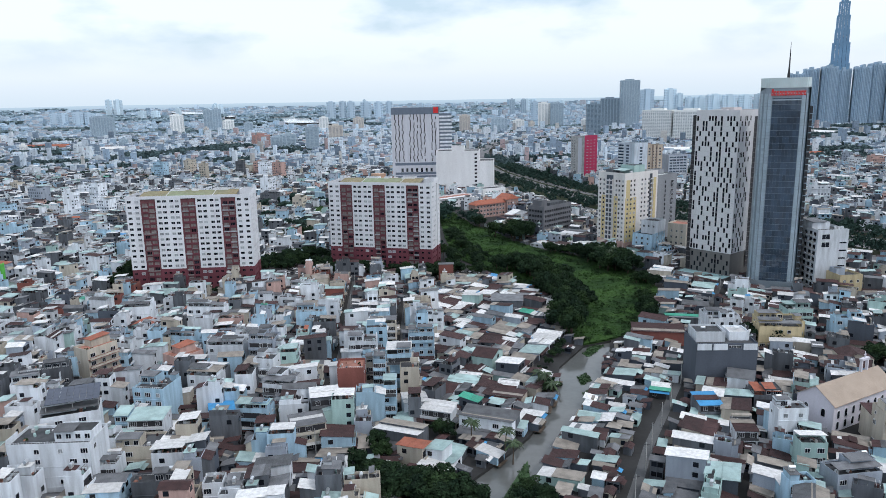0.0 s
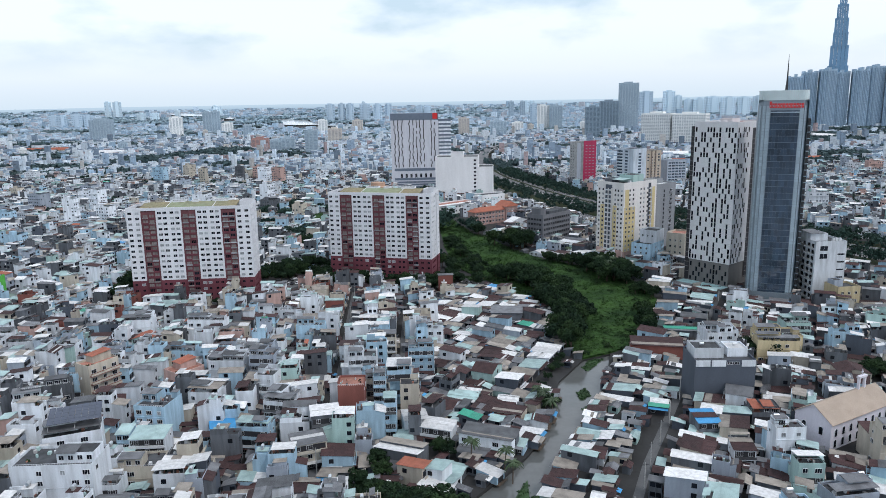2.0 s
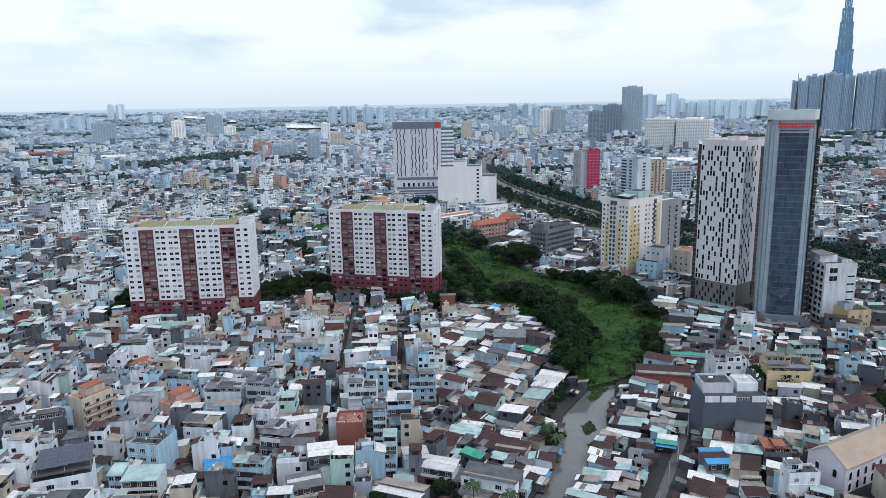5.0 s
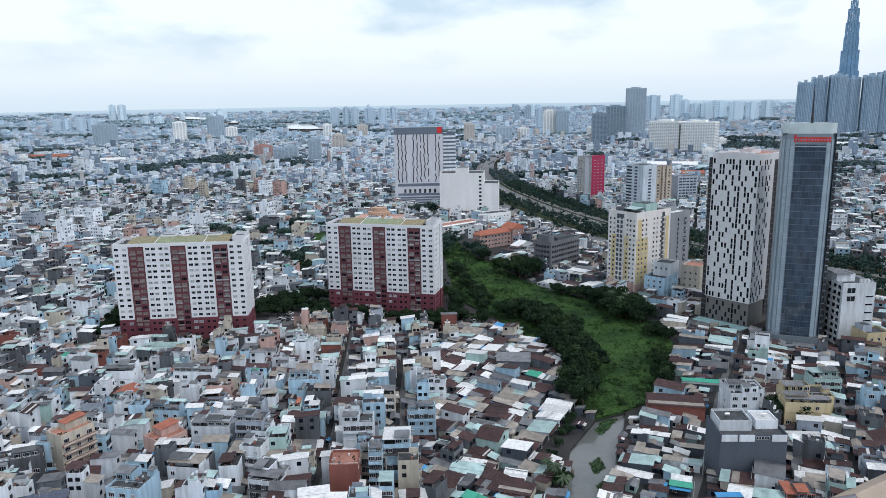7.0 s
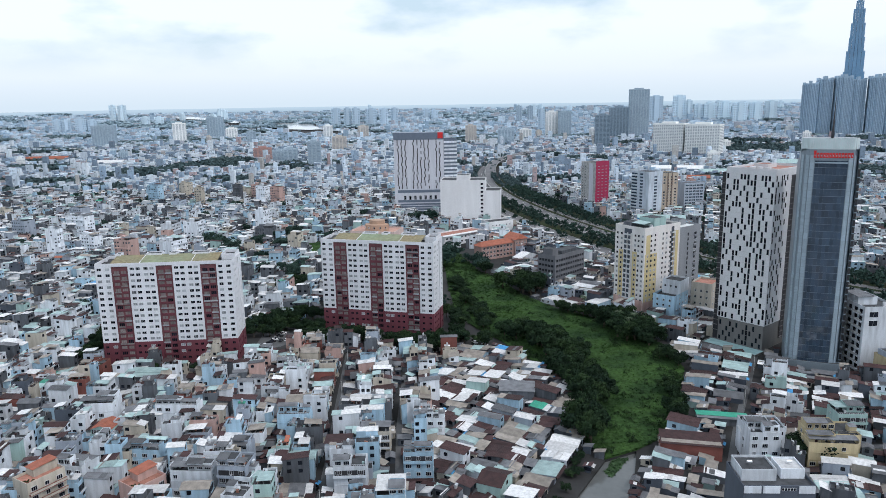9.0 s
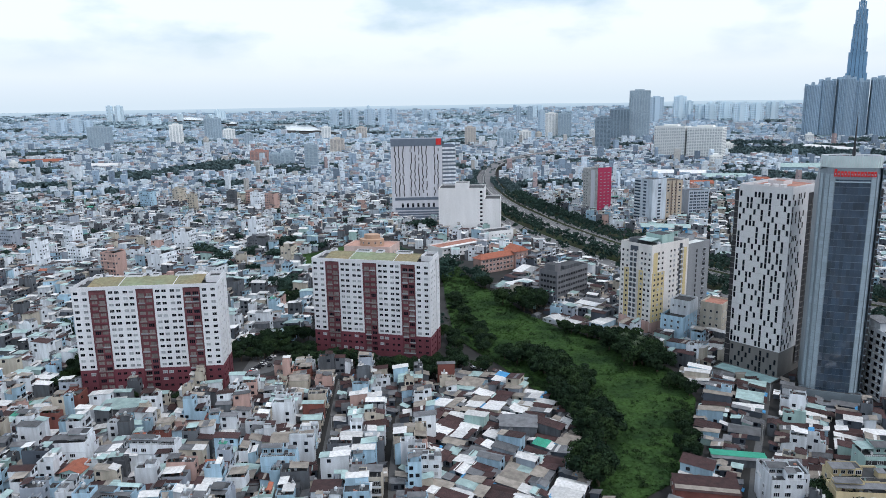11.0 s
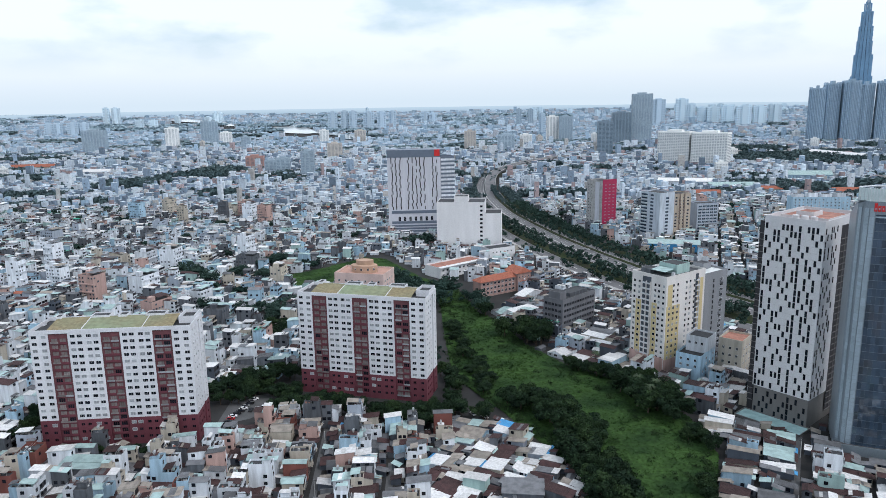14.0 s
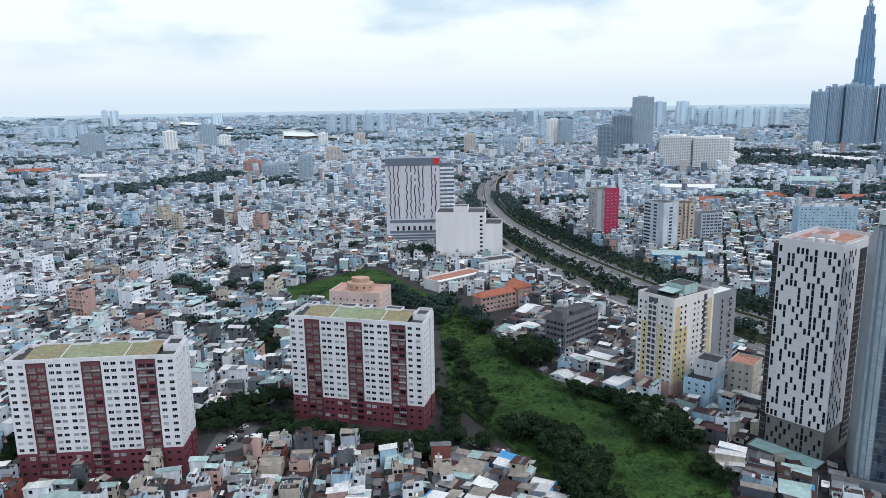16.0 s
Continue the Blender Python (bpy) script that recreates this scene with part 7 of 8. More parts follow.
FRONDS = [palm_mesh(1), palm_mesh(2)]
n = 0
rng = random.Random(3)
grove_trees, joined_trees = [], []
for line, half, count, radii, heights in GROVES:
    for i in range(count):
        u = (len(line) - 1) * (i + rng.random()) / count
        (xa, ya), (xb, yb) = line[min(int(u), len(line) - 2)], line[min(int(u), len(line) - 2) + 1]
        f = u - min(int(u), len(line) - 2)
        n += 1
        grove_trees.append((xa + (xb - xa) * f + rng.uniform(-half, half), ya + (yb - ya) * f + rng.uniform(-half, half), rng.uniform(*radii), rng.uniform(*heights), n))
grove_trees.sort(key=lambda q: math.hypot(q[0], q[1] - 60))
for k, q in enumerate(grove_trees):
    if k < 292:
        tree(*q)
    else:
        joined_trees.append(q)
for k, (x, y, h) in enumerate([(18, 203, 8), (20, 196, 7), (38, 250, 7), (40, 244, 6), (36, 256, 6), (8, 210, 8), (110, 446, 14), (90, 498, 10), (106, 440, 13), (104, 454, 13)]):
    palm(x, y, h, k)
# rows along the boulevard
road_far = []
rng = random.Random(31)
for i in range(2, len(ROADS) - 24, 1):
    (x, y), (x2, y2) = ROADS[i], ROADS[i + 1]
    d = math.hypot(x2 - x, y2 - y)
    nx, ny = (y2 - y) / d, -(x2 - x) / d
    for off, share in ((-49, 0.6), (-30.5, 1.2), (-24, 0.9), (-16.5, 1.25), (16.5, 1.25), (30, 1.2), (36, 1.2), (42, 1.2)):
        for u in (0.0, 0.5):
            if rng.random() < share * 0.8:
                n += 1
                o = off + rng.uniform(-1.2, 1.2)
                if y > 1330 and not -25 < off < 20:
                    continue
                px, py = x + (x2 - x) * u + nx * o, y + (y2 - y) * u + ny * o
                road_far.append((px, py, rng.uniform(2.6, 4.6)))
# far woods and gardens
v = []
r = np.random.RandomState(5)
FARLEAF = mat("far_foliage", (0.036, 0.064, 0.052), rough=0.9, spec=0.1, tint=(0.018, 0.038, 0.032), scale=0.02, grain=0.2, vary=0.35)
wood = Soup()
vs = []
for a, b, c, d in parks:
    k = int(min(300, c * d / 9)) if b < 2300 else int(min(130, c * d / 30))
    for _ in range(k):
        q, w = r.uniform(0, 2 * math.pi), math.sqrt(r.uniform(0, 1))
        sz = 5.5 + 3.5 * r.rand() + b / 800
        lv = leaf_crown(r.randint(1 << 30), 6, sz, 46, sz * 0.26) if b < 2300 else leaf_crown(r.randint(1 << 30), 6, sz * 1.25, 26, sz * 0.42) * np.array([1.3, 1, 0.6])
        vs.append(lv + np.array([a + c * w * math.cos(q), b + d * w * math.sin(q), sz * 0.75 + far_rise(a, b)]))
for gx_, gy_, gr in GARDENS:
    for _ in range(int(gr * 1.2) + 2):
        sz = r.uniform(2.5, 4.5)
        lv = leaf_crown(r.randint(1 << 30), 6, sz * 1.2, 150, sz * 0.17)
        vs.append(lv + np.array([gx_ + r.uniform(-gr, gr), gy_ + r.uniform(-gr, gr) * 0.7, sz * 1.5]))
for x, y, cr, h, k in joined_trees:
    lv = leaf_crown(k, 14, cr, 700, cr * 0.075)
    vs.append(lv * np.array([1, 1, h / (2.0 * cr)]) + np.array([x, y, h * 0.62]))
for px, py, sz in road_far:
    lv = leaf_crown(r.randint(1 << 30), 6, sz * 1.25, 150, sz * 0.17)
    vs.append(lv + np.array([px, py, sz * 1.5]))
for _ in range(1500):
    y = r.uniform(480, 3200)
    x = r.uniform(-0.7, 0.72) * y
    if y < 1200:
        i, j = int(x - OX), int(y - OY)
        if not (0 <= i < NX and 0 <= j < NY) or taken[i, j]:
            continue
    sz = 3 + 2 * r.rand() + y / 1200
    lv = leaf_crown(r.randint(1 << 30), 5, sz, 60, sz * 0.24)
    vs.append(lv + np.array([x, y, sz * 0.9 + (4 if y > 1200 else 0) + far_rise(x, y)]))
# Leaf colours with haze painted in, bluer and paler band by band
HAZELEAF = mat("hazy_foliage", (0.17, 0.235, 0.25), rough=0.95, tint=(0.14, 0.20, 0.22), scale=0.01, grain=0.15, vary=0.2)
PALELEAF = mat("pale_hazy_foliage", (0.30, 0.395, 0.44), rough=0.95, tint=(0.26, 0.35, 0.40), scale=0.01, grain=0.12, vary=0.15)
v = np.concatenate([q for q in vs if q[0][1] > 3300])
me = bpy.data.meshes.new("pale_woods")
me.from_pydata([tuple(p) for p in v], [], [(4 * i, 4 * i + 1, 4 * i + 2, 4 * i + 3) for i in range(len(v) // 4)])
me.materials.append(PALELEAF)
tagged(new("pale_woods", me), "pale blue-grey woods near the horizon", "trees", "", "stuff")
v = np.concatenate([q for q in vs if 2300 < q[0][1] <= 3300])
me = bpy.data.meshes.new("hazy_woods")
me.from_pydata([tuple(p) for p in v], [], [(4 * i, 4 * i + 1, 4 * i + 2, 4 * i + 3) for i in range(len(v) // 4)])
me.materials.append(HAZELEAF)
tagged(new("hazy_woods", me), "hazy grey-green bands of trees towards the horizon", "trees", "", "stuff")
# nearer band, less haze in its leaf colour
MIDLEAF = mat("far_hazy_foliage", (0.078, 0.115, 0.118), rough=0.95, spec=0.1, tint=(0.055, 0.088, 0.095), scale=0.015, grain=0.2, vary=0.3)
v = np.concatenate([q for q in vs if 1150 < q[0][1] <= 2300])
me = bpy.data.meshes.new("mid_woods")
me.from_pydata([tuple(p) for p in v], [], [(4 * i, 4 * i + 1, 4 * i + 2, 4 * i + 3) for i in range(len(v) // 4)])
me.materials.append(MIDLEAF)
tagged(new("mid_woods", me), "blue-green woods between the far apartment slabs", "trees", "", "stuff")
v = np.concatenate([q for q in vs if q[0][1] <= 1150])
me = bpy.data.meshes.new("far_woods")
me.from_pydata([tuple(p) for p in v], [], [(4 * i, 4 * i + 1, 4 * i + 2, 4 * i + 3) for i in range(len(v) // 4)])
me.materials.append(FARLEAF)
tagged(new("far_woods", me), "clumps of dark green trees among the far houses", "trees", "", "stuff")

# rough grass on the field
r = np.random.RandomState(9)
xs, ys = [p[0] for p in FIELD], [p[1] for p in FIELD]
pts = []
while len(pts) < 9000:
    x, y = r.uniform(min(xs), max(xs)), r.uniform(min(ys), max(ys))
    if inside(FIELD, x, y) and (y < 640 or r.rand() < 0.5):
        pts.append((x, y))
vs = []
for x, y in pts:
    s0 = r.uniform(0.3, 0.7) * (1 + 0.8 * max(0, noise.noise((x * 0.06, y * 0.06, 2))))
    big_one = noise.noise((x * 0.035, y * 0.035, 12)) > 0.08 and r.rand() < 0.2
    if big_one:
        s0 *= 2.6
    lv = leaf_crown(r.randint(1 << 30), 4, s0 * 1.3, 60 if big_one else 10, s0 * (0.16 if big_one else 0.36))
    lv[:, 2] *= 0.6
    vs.append(lv + np.array([x, y, max(0.1, hump(x, y)) + 0.05]))
v = np.concatenate(vs)
me = bpy.data.meshes.new("field_grass")
me.from_pydata([tuple(p) for p in v], [], [(4 * i, 4 * i + 1, 4 * i + 2, 4 * i + 3) for i in range(len(v) // 4)])
me.materials.append(TUFT)
tagged(new("field_grass", me), "uneven tussocks of tall green grass and low scrub", "grass", "", "stuff")

# scrub between the grass and the groves
vs = []
r = np.random.RandomState(19)
n = 0
while n < 620:
    x, y = r.uniform(-60, 122), r.uniform(300, 690)
    if not inside(FIELD, x, y):
        continue
    edge = min(near_line(FIELD, x, y), 30)
    if r.rand() > math.exp(-edge / 9.0) + (0.22 if noise.noise((x * 0.04, y * 0.04, 21)) > 0.1 else 0.02):
        continue
    n += 1
    s0 = r.uniform(0.7, 2.3)
    lv = leaf_crown(r.randint(1 << 30), 6, s0 * 1.3, 120, s0 * 0.12)
    vs.append(lv * np.array([1, 1, 0.75]) + np.array([x, y, hump(x, y) + s0 * 0.35]))
v = np.concatenate(vs)
me = bpy.data.meshes.new("field_scrub")
me.from_pydata([tuple(p) for p in v], [], [(4 * i, 4 * i + 1, 4 * i + 2, 4 * i + 3) for i in range(len(v) // 4)])
me.materials.append(LEAF_LIGHT)
tagged(new("field_scrub", me), "dark green bushes scattered over the overgrown field", "bushes", "", "stuff")

# ---- towers far off ----
# Painted haze lifts the grey and dark colours; mist and haze go paler
FT = {
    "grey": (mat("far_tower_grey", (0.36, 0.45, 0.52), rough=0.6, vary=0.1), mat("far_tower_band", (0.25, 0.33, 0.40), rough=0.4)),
    "white": (mat("far_tower_white", (0.78, 0.79, 0.77), rough=0.7, stain=0.1, grain=0.04, vary=0.1), mat("far_tower_window", (0.43, 0.46, 0.48), rough=0.5)),
    "dark": (mat("far_tower_dark", (0.21, 0.28, 0.34), rough=0.5, vary=0.1), mat("far_tower_dark_band", (0.11, 0.16, 0.21), rough=0.4)),
    "rose": (mat("far_tower_rose", (0.42, 0.25, 0.22), rough=0.7, vary=0.1), mat("far_tower_rose_band", (0.25, 0.2, 0.2), rough=0.5)),
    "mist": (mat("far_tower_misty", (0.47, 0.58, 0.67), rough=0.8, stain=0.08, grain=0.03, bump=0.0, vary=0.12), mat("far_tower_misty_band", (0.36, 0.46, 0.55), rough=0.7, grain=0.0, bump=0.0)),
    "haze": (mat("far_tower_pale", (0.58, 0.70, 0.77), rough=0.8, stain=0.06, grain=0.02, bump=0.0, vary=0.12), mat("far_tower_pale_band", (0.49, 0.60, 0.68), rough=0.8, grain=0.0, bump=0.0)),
    "beige": (mat("far_tower_beige", (0.55, 0.51, 0.46), rough=0.7, vary=0.1), mat("far_tower_beige_band", (0.33, 0.33, 0.33), rough=0.5)),
}


def far_tower(x, y, w, d, h, style, deg=0.0, cols=5, label="", name="high_rise"):
    wall, band = FT[style]
    t = thing(name, label or {"grey": "grey high-rise tower far across the city", "white": "white apartment tower far across the city", "dark": "dark glass office tower far across the city", "mist": "blue-grey apartment tower in the haze far off", "haze": "pale high-rise on the hazy horizon", "beige": "beige apartment tower far across the city", "rose": "brick-red block far across the city"}[style], "high-rise", at_xy(x, y, deg), "far high-rises")
    s = Soup()
    s.tray(-w / 2, w / 2, -d / 2, d / 2, 0, h, 1.5, 0.6, wall, wall)
    part("wall", s, t)
    s = Soup()
    s.box(-w / 4, w / 5, -d / 4, d / 4, h - 1.5, h + 4, wall)
    part("roof_housing", s, t)
    if style in ("haze", "mist"):
        # a projecting middle bay breaks the slab into narrower strips
        s = Soup()
        s.box(-w * 0.16, w * 0.2, -d / 2 - 5, -d / 2, 0, h + 3, wall)
        part("middle_bay", s, t)
    if style != "haze" or w > 30:
        n = max(4, int(h / (3.6 if style not in ("haze", "mist") else 8)))
        s = Soup()
        for c in range(cols):
            u0, u1 = -w / 2 + w * (c + 0.18) / cols, -w / 2 + w * (c + 0.82) / cols
            for r_ in range(n):
                z = 3 + (h - 5) * r_ / n
                s.box(u0, u1, -d / 2 - 0.25, -d / 2, z, z + (h - 5) / n * 0.55, band, True)
            v0, v1 = -d / 2 + d * (c + 0.2) / cols, -d / 2 + d * (c + 0.8) / cols
            for r_ in range(n):
                z = 3 + (h - 5) * r_ / n
                s.box(w / 2, w / 2 + 0.25, v0, v1, z, z + (h - 5) / n * 0.55, band, True)
                s.box(-w / 2 - 0.25, -w / 2, v0, v1, z, z + (h - 5) / n * 0.55, band, True)
        tagged(part("window_grid", s, t), kind="stuff")
    return t


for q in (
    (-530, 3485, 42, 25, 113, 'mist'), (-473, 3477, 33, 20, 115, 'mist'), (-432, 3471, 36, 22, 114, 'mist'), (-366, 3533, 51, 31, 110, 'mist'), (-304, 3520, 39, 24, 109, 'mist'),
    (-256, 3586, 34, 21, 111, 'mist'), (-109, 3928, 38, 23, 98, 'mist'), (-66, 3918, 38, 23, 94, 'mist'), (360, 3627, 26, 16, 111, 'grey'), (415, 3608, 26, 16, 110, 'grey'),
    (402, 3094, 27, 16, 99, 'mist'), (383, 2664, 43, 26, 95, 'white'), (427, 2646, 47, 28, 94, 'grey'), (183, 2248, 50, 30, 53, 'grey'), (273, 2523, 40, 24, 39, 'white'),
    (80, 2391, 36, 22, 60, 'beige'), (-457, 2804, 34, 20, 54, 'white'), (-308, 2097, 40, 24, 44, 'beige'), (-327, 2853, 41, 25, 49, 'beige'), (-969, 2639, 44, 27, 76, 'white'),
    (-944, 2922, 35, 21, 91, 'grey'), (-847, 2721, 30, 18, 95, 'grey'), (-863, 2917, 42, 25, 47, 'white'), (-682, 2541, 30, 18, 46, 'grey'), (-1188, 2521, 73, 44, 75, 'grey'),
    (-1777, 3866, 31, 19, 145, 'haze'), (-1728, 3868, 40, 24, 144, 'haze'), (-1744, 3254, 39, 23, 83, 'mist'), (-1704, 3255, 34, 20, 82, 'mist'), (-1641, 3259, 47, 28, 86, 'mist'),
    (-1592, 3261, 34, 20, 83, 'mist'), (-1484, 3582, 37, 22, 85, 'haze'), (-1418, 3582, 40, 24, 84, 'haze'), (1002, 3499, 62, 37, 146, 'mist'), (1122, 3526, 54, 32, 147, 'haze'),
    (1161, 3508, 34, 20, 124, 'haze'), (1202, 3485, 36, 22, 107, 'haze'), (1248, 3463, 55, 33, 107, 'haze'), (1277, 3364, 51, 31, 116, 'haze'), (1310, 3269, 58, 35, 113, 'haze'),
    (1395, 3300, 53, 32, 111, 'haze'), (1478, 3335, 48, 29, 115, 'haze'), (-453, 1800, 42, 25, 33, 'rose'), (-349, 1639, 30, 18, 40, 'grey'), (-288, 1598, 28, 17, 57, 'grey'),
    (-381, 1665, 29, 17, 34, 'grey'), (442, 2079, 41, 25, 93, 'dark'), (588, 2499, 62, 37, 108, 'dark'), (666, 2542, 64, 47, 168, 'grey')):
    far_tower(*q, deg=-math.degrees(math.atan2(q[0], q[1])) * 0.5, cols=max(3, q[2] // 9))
slab_a = far_tower(534, 1752, 74, 34, 78, "white", -40, 14, "long white apartment slab with rows of windows", "apartment_slab")
slab_b = far_tower(596, 1701, 78, 34, 77, "white", -36, 14, "long white apartment slab with rows of windows", "apartment_slab")
for t, w in ((slab_a, 74), (slab_b, 78)):
    q = Soup()
    q.box(-w / 2 - 1.5, w / 2 + 1.5, -19, 19, 0, 11, mat("brown_podium_render", (0.16, 0.13, 0.14), rough=0.8, vary=0.1))
    part("podium", q, t, "dark brown podium")
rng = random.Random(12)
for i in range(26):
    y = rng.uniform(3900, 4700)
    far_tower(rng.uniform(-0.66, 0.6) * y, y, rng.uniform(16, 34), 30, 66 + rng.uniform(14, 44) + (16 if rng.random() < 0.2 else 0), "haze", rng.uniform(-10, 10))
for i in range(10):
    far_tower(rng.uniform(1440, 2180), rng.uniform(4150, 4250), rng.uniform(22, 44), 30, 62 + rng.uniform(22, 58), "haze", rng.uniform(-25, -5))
for i in range(26):
    y = rng.uniform(1500, 3600)
    x = rng.uniform(-0.66, 0.66) * y
    if near_line(ROAD, x, y) > 60 and not inside(RIVER, x, y):
        far_tower(x, y, rng.uniform(12, 24), rng.uniform(12, 20), rng.uniform(22, 42), rng.choice(("white", "grey", "beige", "white")), rng.uniform(-20, 20), 4)
# long halls and tiled roofs across the boulevard
for x, y, w, d, h, deg, wall, rn in HALLS:
    t = thing("long_hall", f"long {wall} hall with {ROOFN[rn]} gable roof among trees", "hall", at_xy(x, y, deg), "far halls")
    s = Soup()
    s.box(0, w, 0, d, 0, h, WALLS[wall])
    part("wall", s, t)
    for k in range(2):
        s = Soup()
        if k:
            s.sheet(-1, w + 1, d / 2, d + 1, h + 0.28 * d, h - 0.2, 0.3, ROOFS[rn])
        else:
            s.sheet(-1, w + 1, -1, d / 2, h - 0.2, h + 0.28 * d, 0.3, ROOFS[rn])
        part("roof", s, t)
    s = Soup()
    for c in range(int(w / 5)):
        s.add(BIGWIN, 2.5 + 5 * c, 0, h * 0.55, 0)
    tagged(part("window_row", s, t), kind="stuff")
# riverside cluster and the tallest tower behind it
# Wall and strip colours are lightened blue with painted haze
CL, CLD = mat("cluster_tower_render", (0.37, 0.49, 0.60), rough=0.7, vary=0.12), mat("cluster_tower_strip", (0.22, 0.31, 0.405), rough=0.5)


def cluster_tower(x, y, w, h, deg):
    t = thing("cluster_tower", "tall grey apartment tower in a dense riverside cluster", "high-rise", at_xy(x, y, deg), "riverside cluster")
    for j in range(5):
        a = -w / 2 + w * j / 5
        out = (0, 5, 8, 5, 0)[j]
        s = Soup()
        s.box(a, a + w / 5, -w / 2 - out, w / 2 + out, 0, h - (0 if j == 2 else 5 + 3 * (j % 2)), CL)
        part("bay", s, t)
        s = Soup()
        for c in (0.28, 0.72):
            s.box(a + w / 5 * c - 1.1, a + w / 5 * c + 1.1, -w / 2 - out - 0.4, -w / 2 - out, 6, h - 12, CLD, True)
        tagged(part("window_strip", s, t), kind="stuff")
    for j in range(5):
        s = Soup()
        a = -w / 2 + w * (j + 0.5) / 5
        s.box(-w / 2 - 0.5, -w / 2, a - 2, a + 2, 6, h - 14, CLD, True)
        part("side_strip", s, t)


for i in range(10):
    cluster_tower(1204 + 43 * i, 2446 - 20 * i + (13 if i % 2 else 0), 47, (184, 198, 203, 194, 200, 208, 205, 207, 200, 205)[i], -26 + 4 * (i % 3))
t = thing("tallest_tower", "very tall slender stepped blue glass tower with a pointed top", "skyscraper", at_xy(1428, 2602, -28))
TG = mat("sky_blue_glass", (0.17, 0.31, 0.46), rough=0.25, stain=0.15, scale=0.02)
for k, (w, z0, z1) in enumerate(((66, 0, 215), (58, 215, 285), (48, 285, 330), (44, 330, 378), (36, 378, 425), (24, 425, 452), (12, 452, 475))):
    s = Soup()
    for j in range(5):
        a = -w / 2 + w * j / 5
        hh = z1 + (j % 2) * 6
        s.box(a + 0.4, a + w / 5 - 0.4, -w / 2 + abs(j - 2) * 2.0, w / 2 - abs(j - 2) * 2.0, max(0, z0 - 4), hh, TG)
    part("tier", s, t)
s = Soup()
s.tube((0, 0, 470), (0, 0, 500), 2, 0.4, TG, 6)
part("spire", s, t)


# ---- church ----
t = thing("church", "lilac-white church with a tan sheet gable roof and arched windows", "church", at_xy(125.5, 212.5, 29))
CHW = mat("church_plaster", (0.62, 0.60, 0.66), streak=6, stain=0.15)
TANR = mat("tan_ribbed_roof", (0.36, 0.29, 0.23), rough=0.7, ribs=0.8, stain=0.15, scale=0.2)
s = Soup()
cw, cl, ch = 13.0, 34.0, 9.5
s.grid([(0, 0, 0), (cl, 0, 0), (cl, cw, 0), (0, cw, 0), (0, 0, ch), (cl, 0, ch), (cl, cw, ch), (0, cw, ch), (0, cw / 2, ch + 4.6), (cl, cw / 2, ch + 4.6)],
       [(0, 1, 5, 4), (1, 2, 6, 9, 5), (2, 3, 7, 6), (3, 0, 4, 8, 7)], CHW)
part("wall", s, t)
for sg in (0, 1):
    s = Soup()
    if sg:
        s.sheet(-0.6, cl + 0.6, cw / 2, cw + 0.7, ch + 4.8, ch - 0.2, 0.15, TANR)
    else:
        s.sheet(-0.6, cl + 0.6, -0.7, cw / 2, ch - 0.2, ch + 4.8, 0.15, TANR)
    part("roof", s, t, "tan ribbed sheet roof")


def arched(w, h):
    s, n = Soup(), 8
    pts = [(-w / 2, 0), (w / 2, 0)] + [(w / 2 * math.cos(math.pi * i / n), h + w / 2 * math.sin(math.pi * i / n)) for i in range(n + 1)]
    s.face([(x, -0.1, z) for x, z in pts], GLASS)
    for (xa, za), (xb, zb) in zip(pts, pts[1:] + pts[:1]):
        s.face([(xa, -0.1, za), (xa * 1.22, -0.16, za * 1.03), (xb * 1.22, -0.16, zb * 1.03), (xb, -0.1, zb)], FRAME)
        s.face([(xa * 1.22, -0.16, za * 1.03), (xa * 1.22, 0.0, za * 1.03), (xb * 1.22, 0.0, zb * 1.03), (xb * 1.22, -0.16, zb * 1.03)], FRAME)
    return s.mesh("arched_window")


aw = arched(1.3, 2.0)
for i in range(8):
    part("arched_window", aw, t, "", pose(2.6 + 4.1 * i, 0, 4.6))
    part("arched_window", aw, t, "", pose(2.6 + 4.1 * i, 0, 0.8))
for y in (3.5, 9.5):
    part("arched_window", aw, t, "", pose(0, y, 4.6, 0, 0, -90))
for i in range(2):
    s = Soup()
    s.box(24 + 3.4 * i, 24.7 + 3.4 * i, cw / 2 - 0.4, cw / 2 + 0.4, ch + 4, ch + 8.6, CHW)
    part("bell_post", s, t)
s = Soup()
s.box(23.8, 28.3, cw / 2 - 0.6, cw / 2 + 0.6, ch + 8.6, ch + 9.3, CHW, True)
part("bell_beam", s, t)
s = Soup()
s.box(25.95, 26.15, cw / 2 - 0.1, cw / 2 + 0.1, ch + 9.3, ch + 11.6, CHW, True)
s.box(25.4, 26.7, cw / 2 - 0.1, cw / 2 + 0.1, ch + 10.4, ch + 10.65, CHW, True)
part("cross", s, t)

# ---- solar panels over the big white house ----
SOLAR = mat("solar_cell_glass", (0.05, 0.06, 0.09), rough=0.25, stain=0.2)
t = thing("solar_array", "dark blue solar panels on a steel frame over a roof terrace", "solar panels", at_xy(-121.5, 199.5, 22, 17.6))
for i in range(8):
    for j in range(5):
        s = Soup()
        s.sheet(0.03, 1.87, 0.03, 2.2, 2.6 + 0.2 * j, 2.8 + 0.2 * j, 0.05, SOLAR)
        part("solar_panel", s, t, "", pose(1.9 * i, 2.25 * j, 0))
for x in (0.3, 7.6, 14.8):
    for y in (0.3, 5.5, 11.0):
        s = Soup()
        s.box(x - 0.05, x + 0.05, y - 0.05, y + 0.05, 0, 2.55 + 0.09 * y, CONCRETE)
        part("post", s, t)

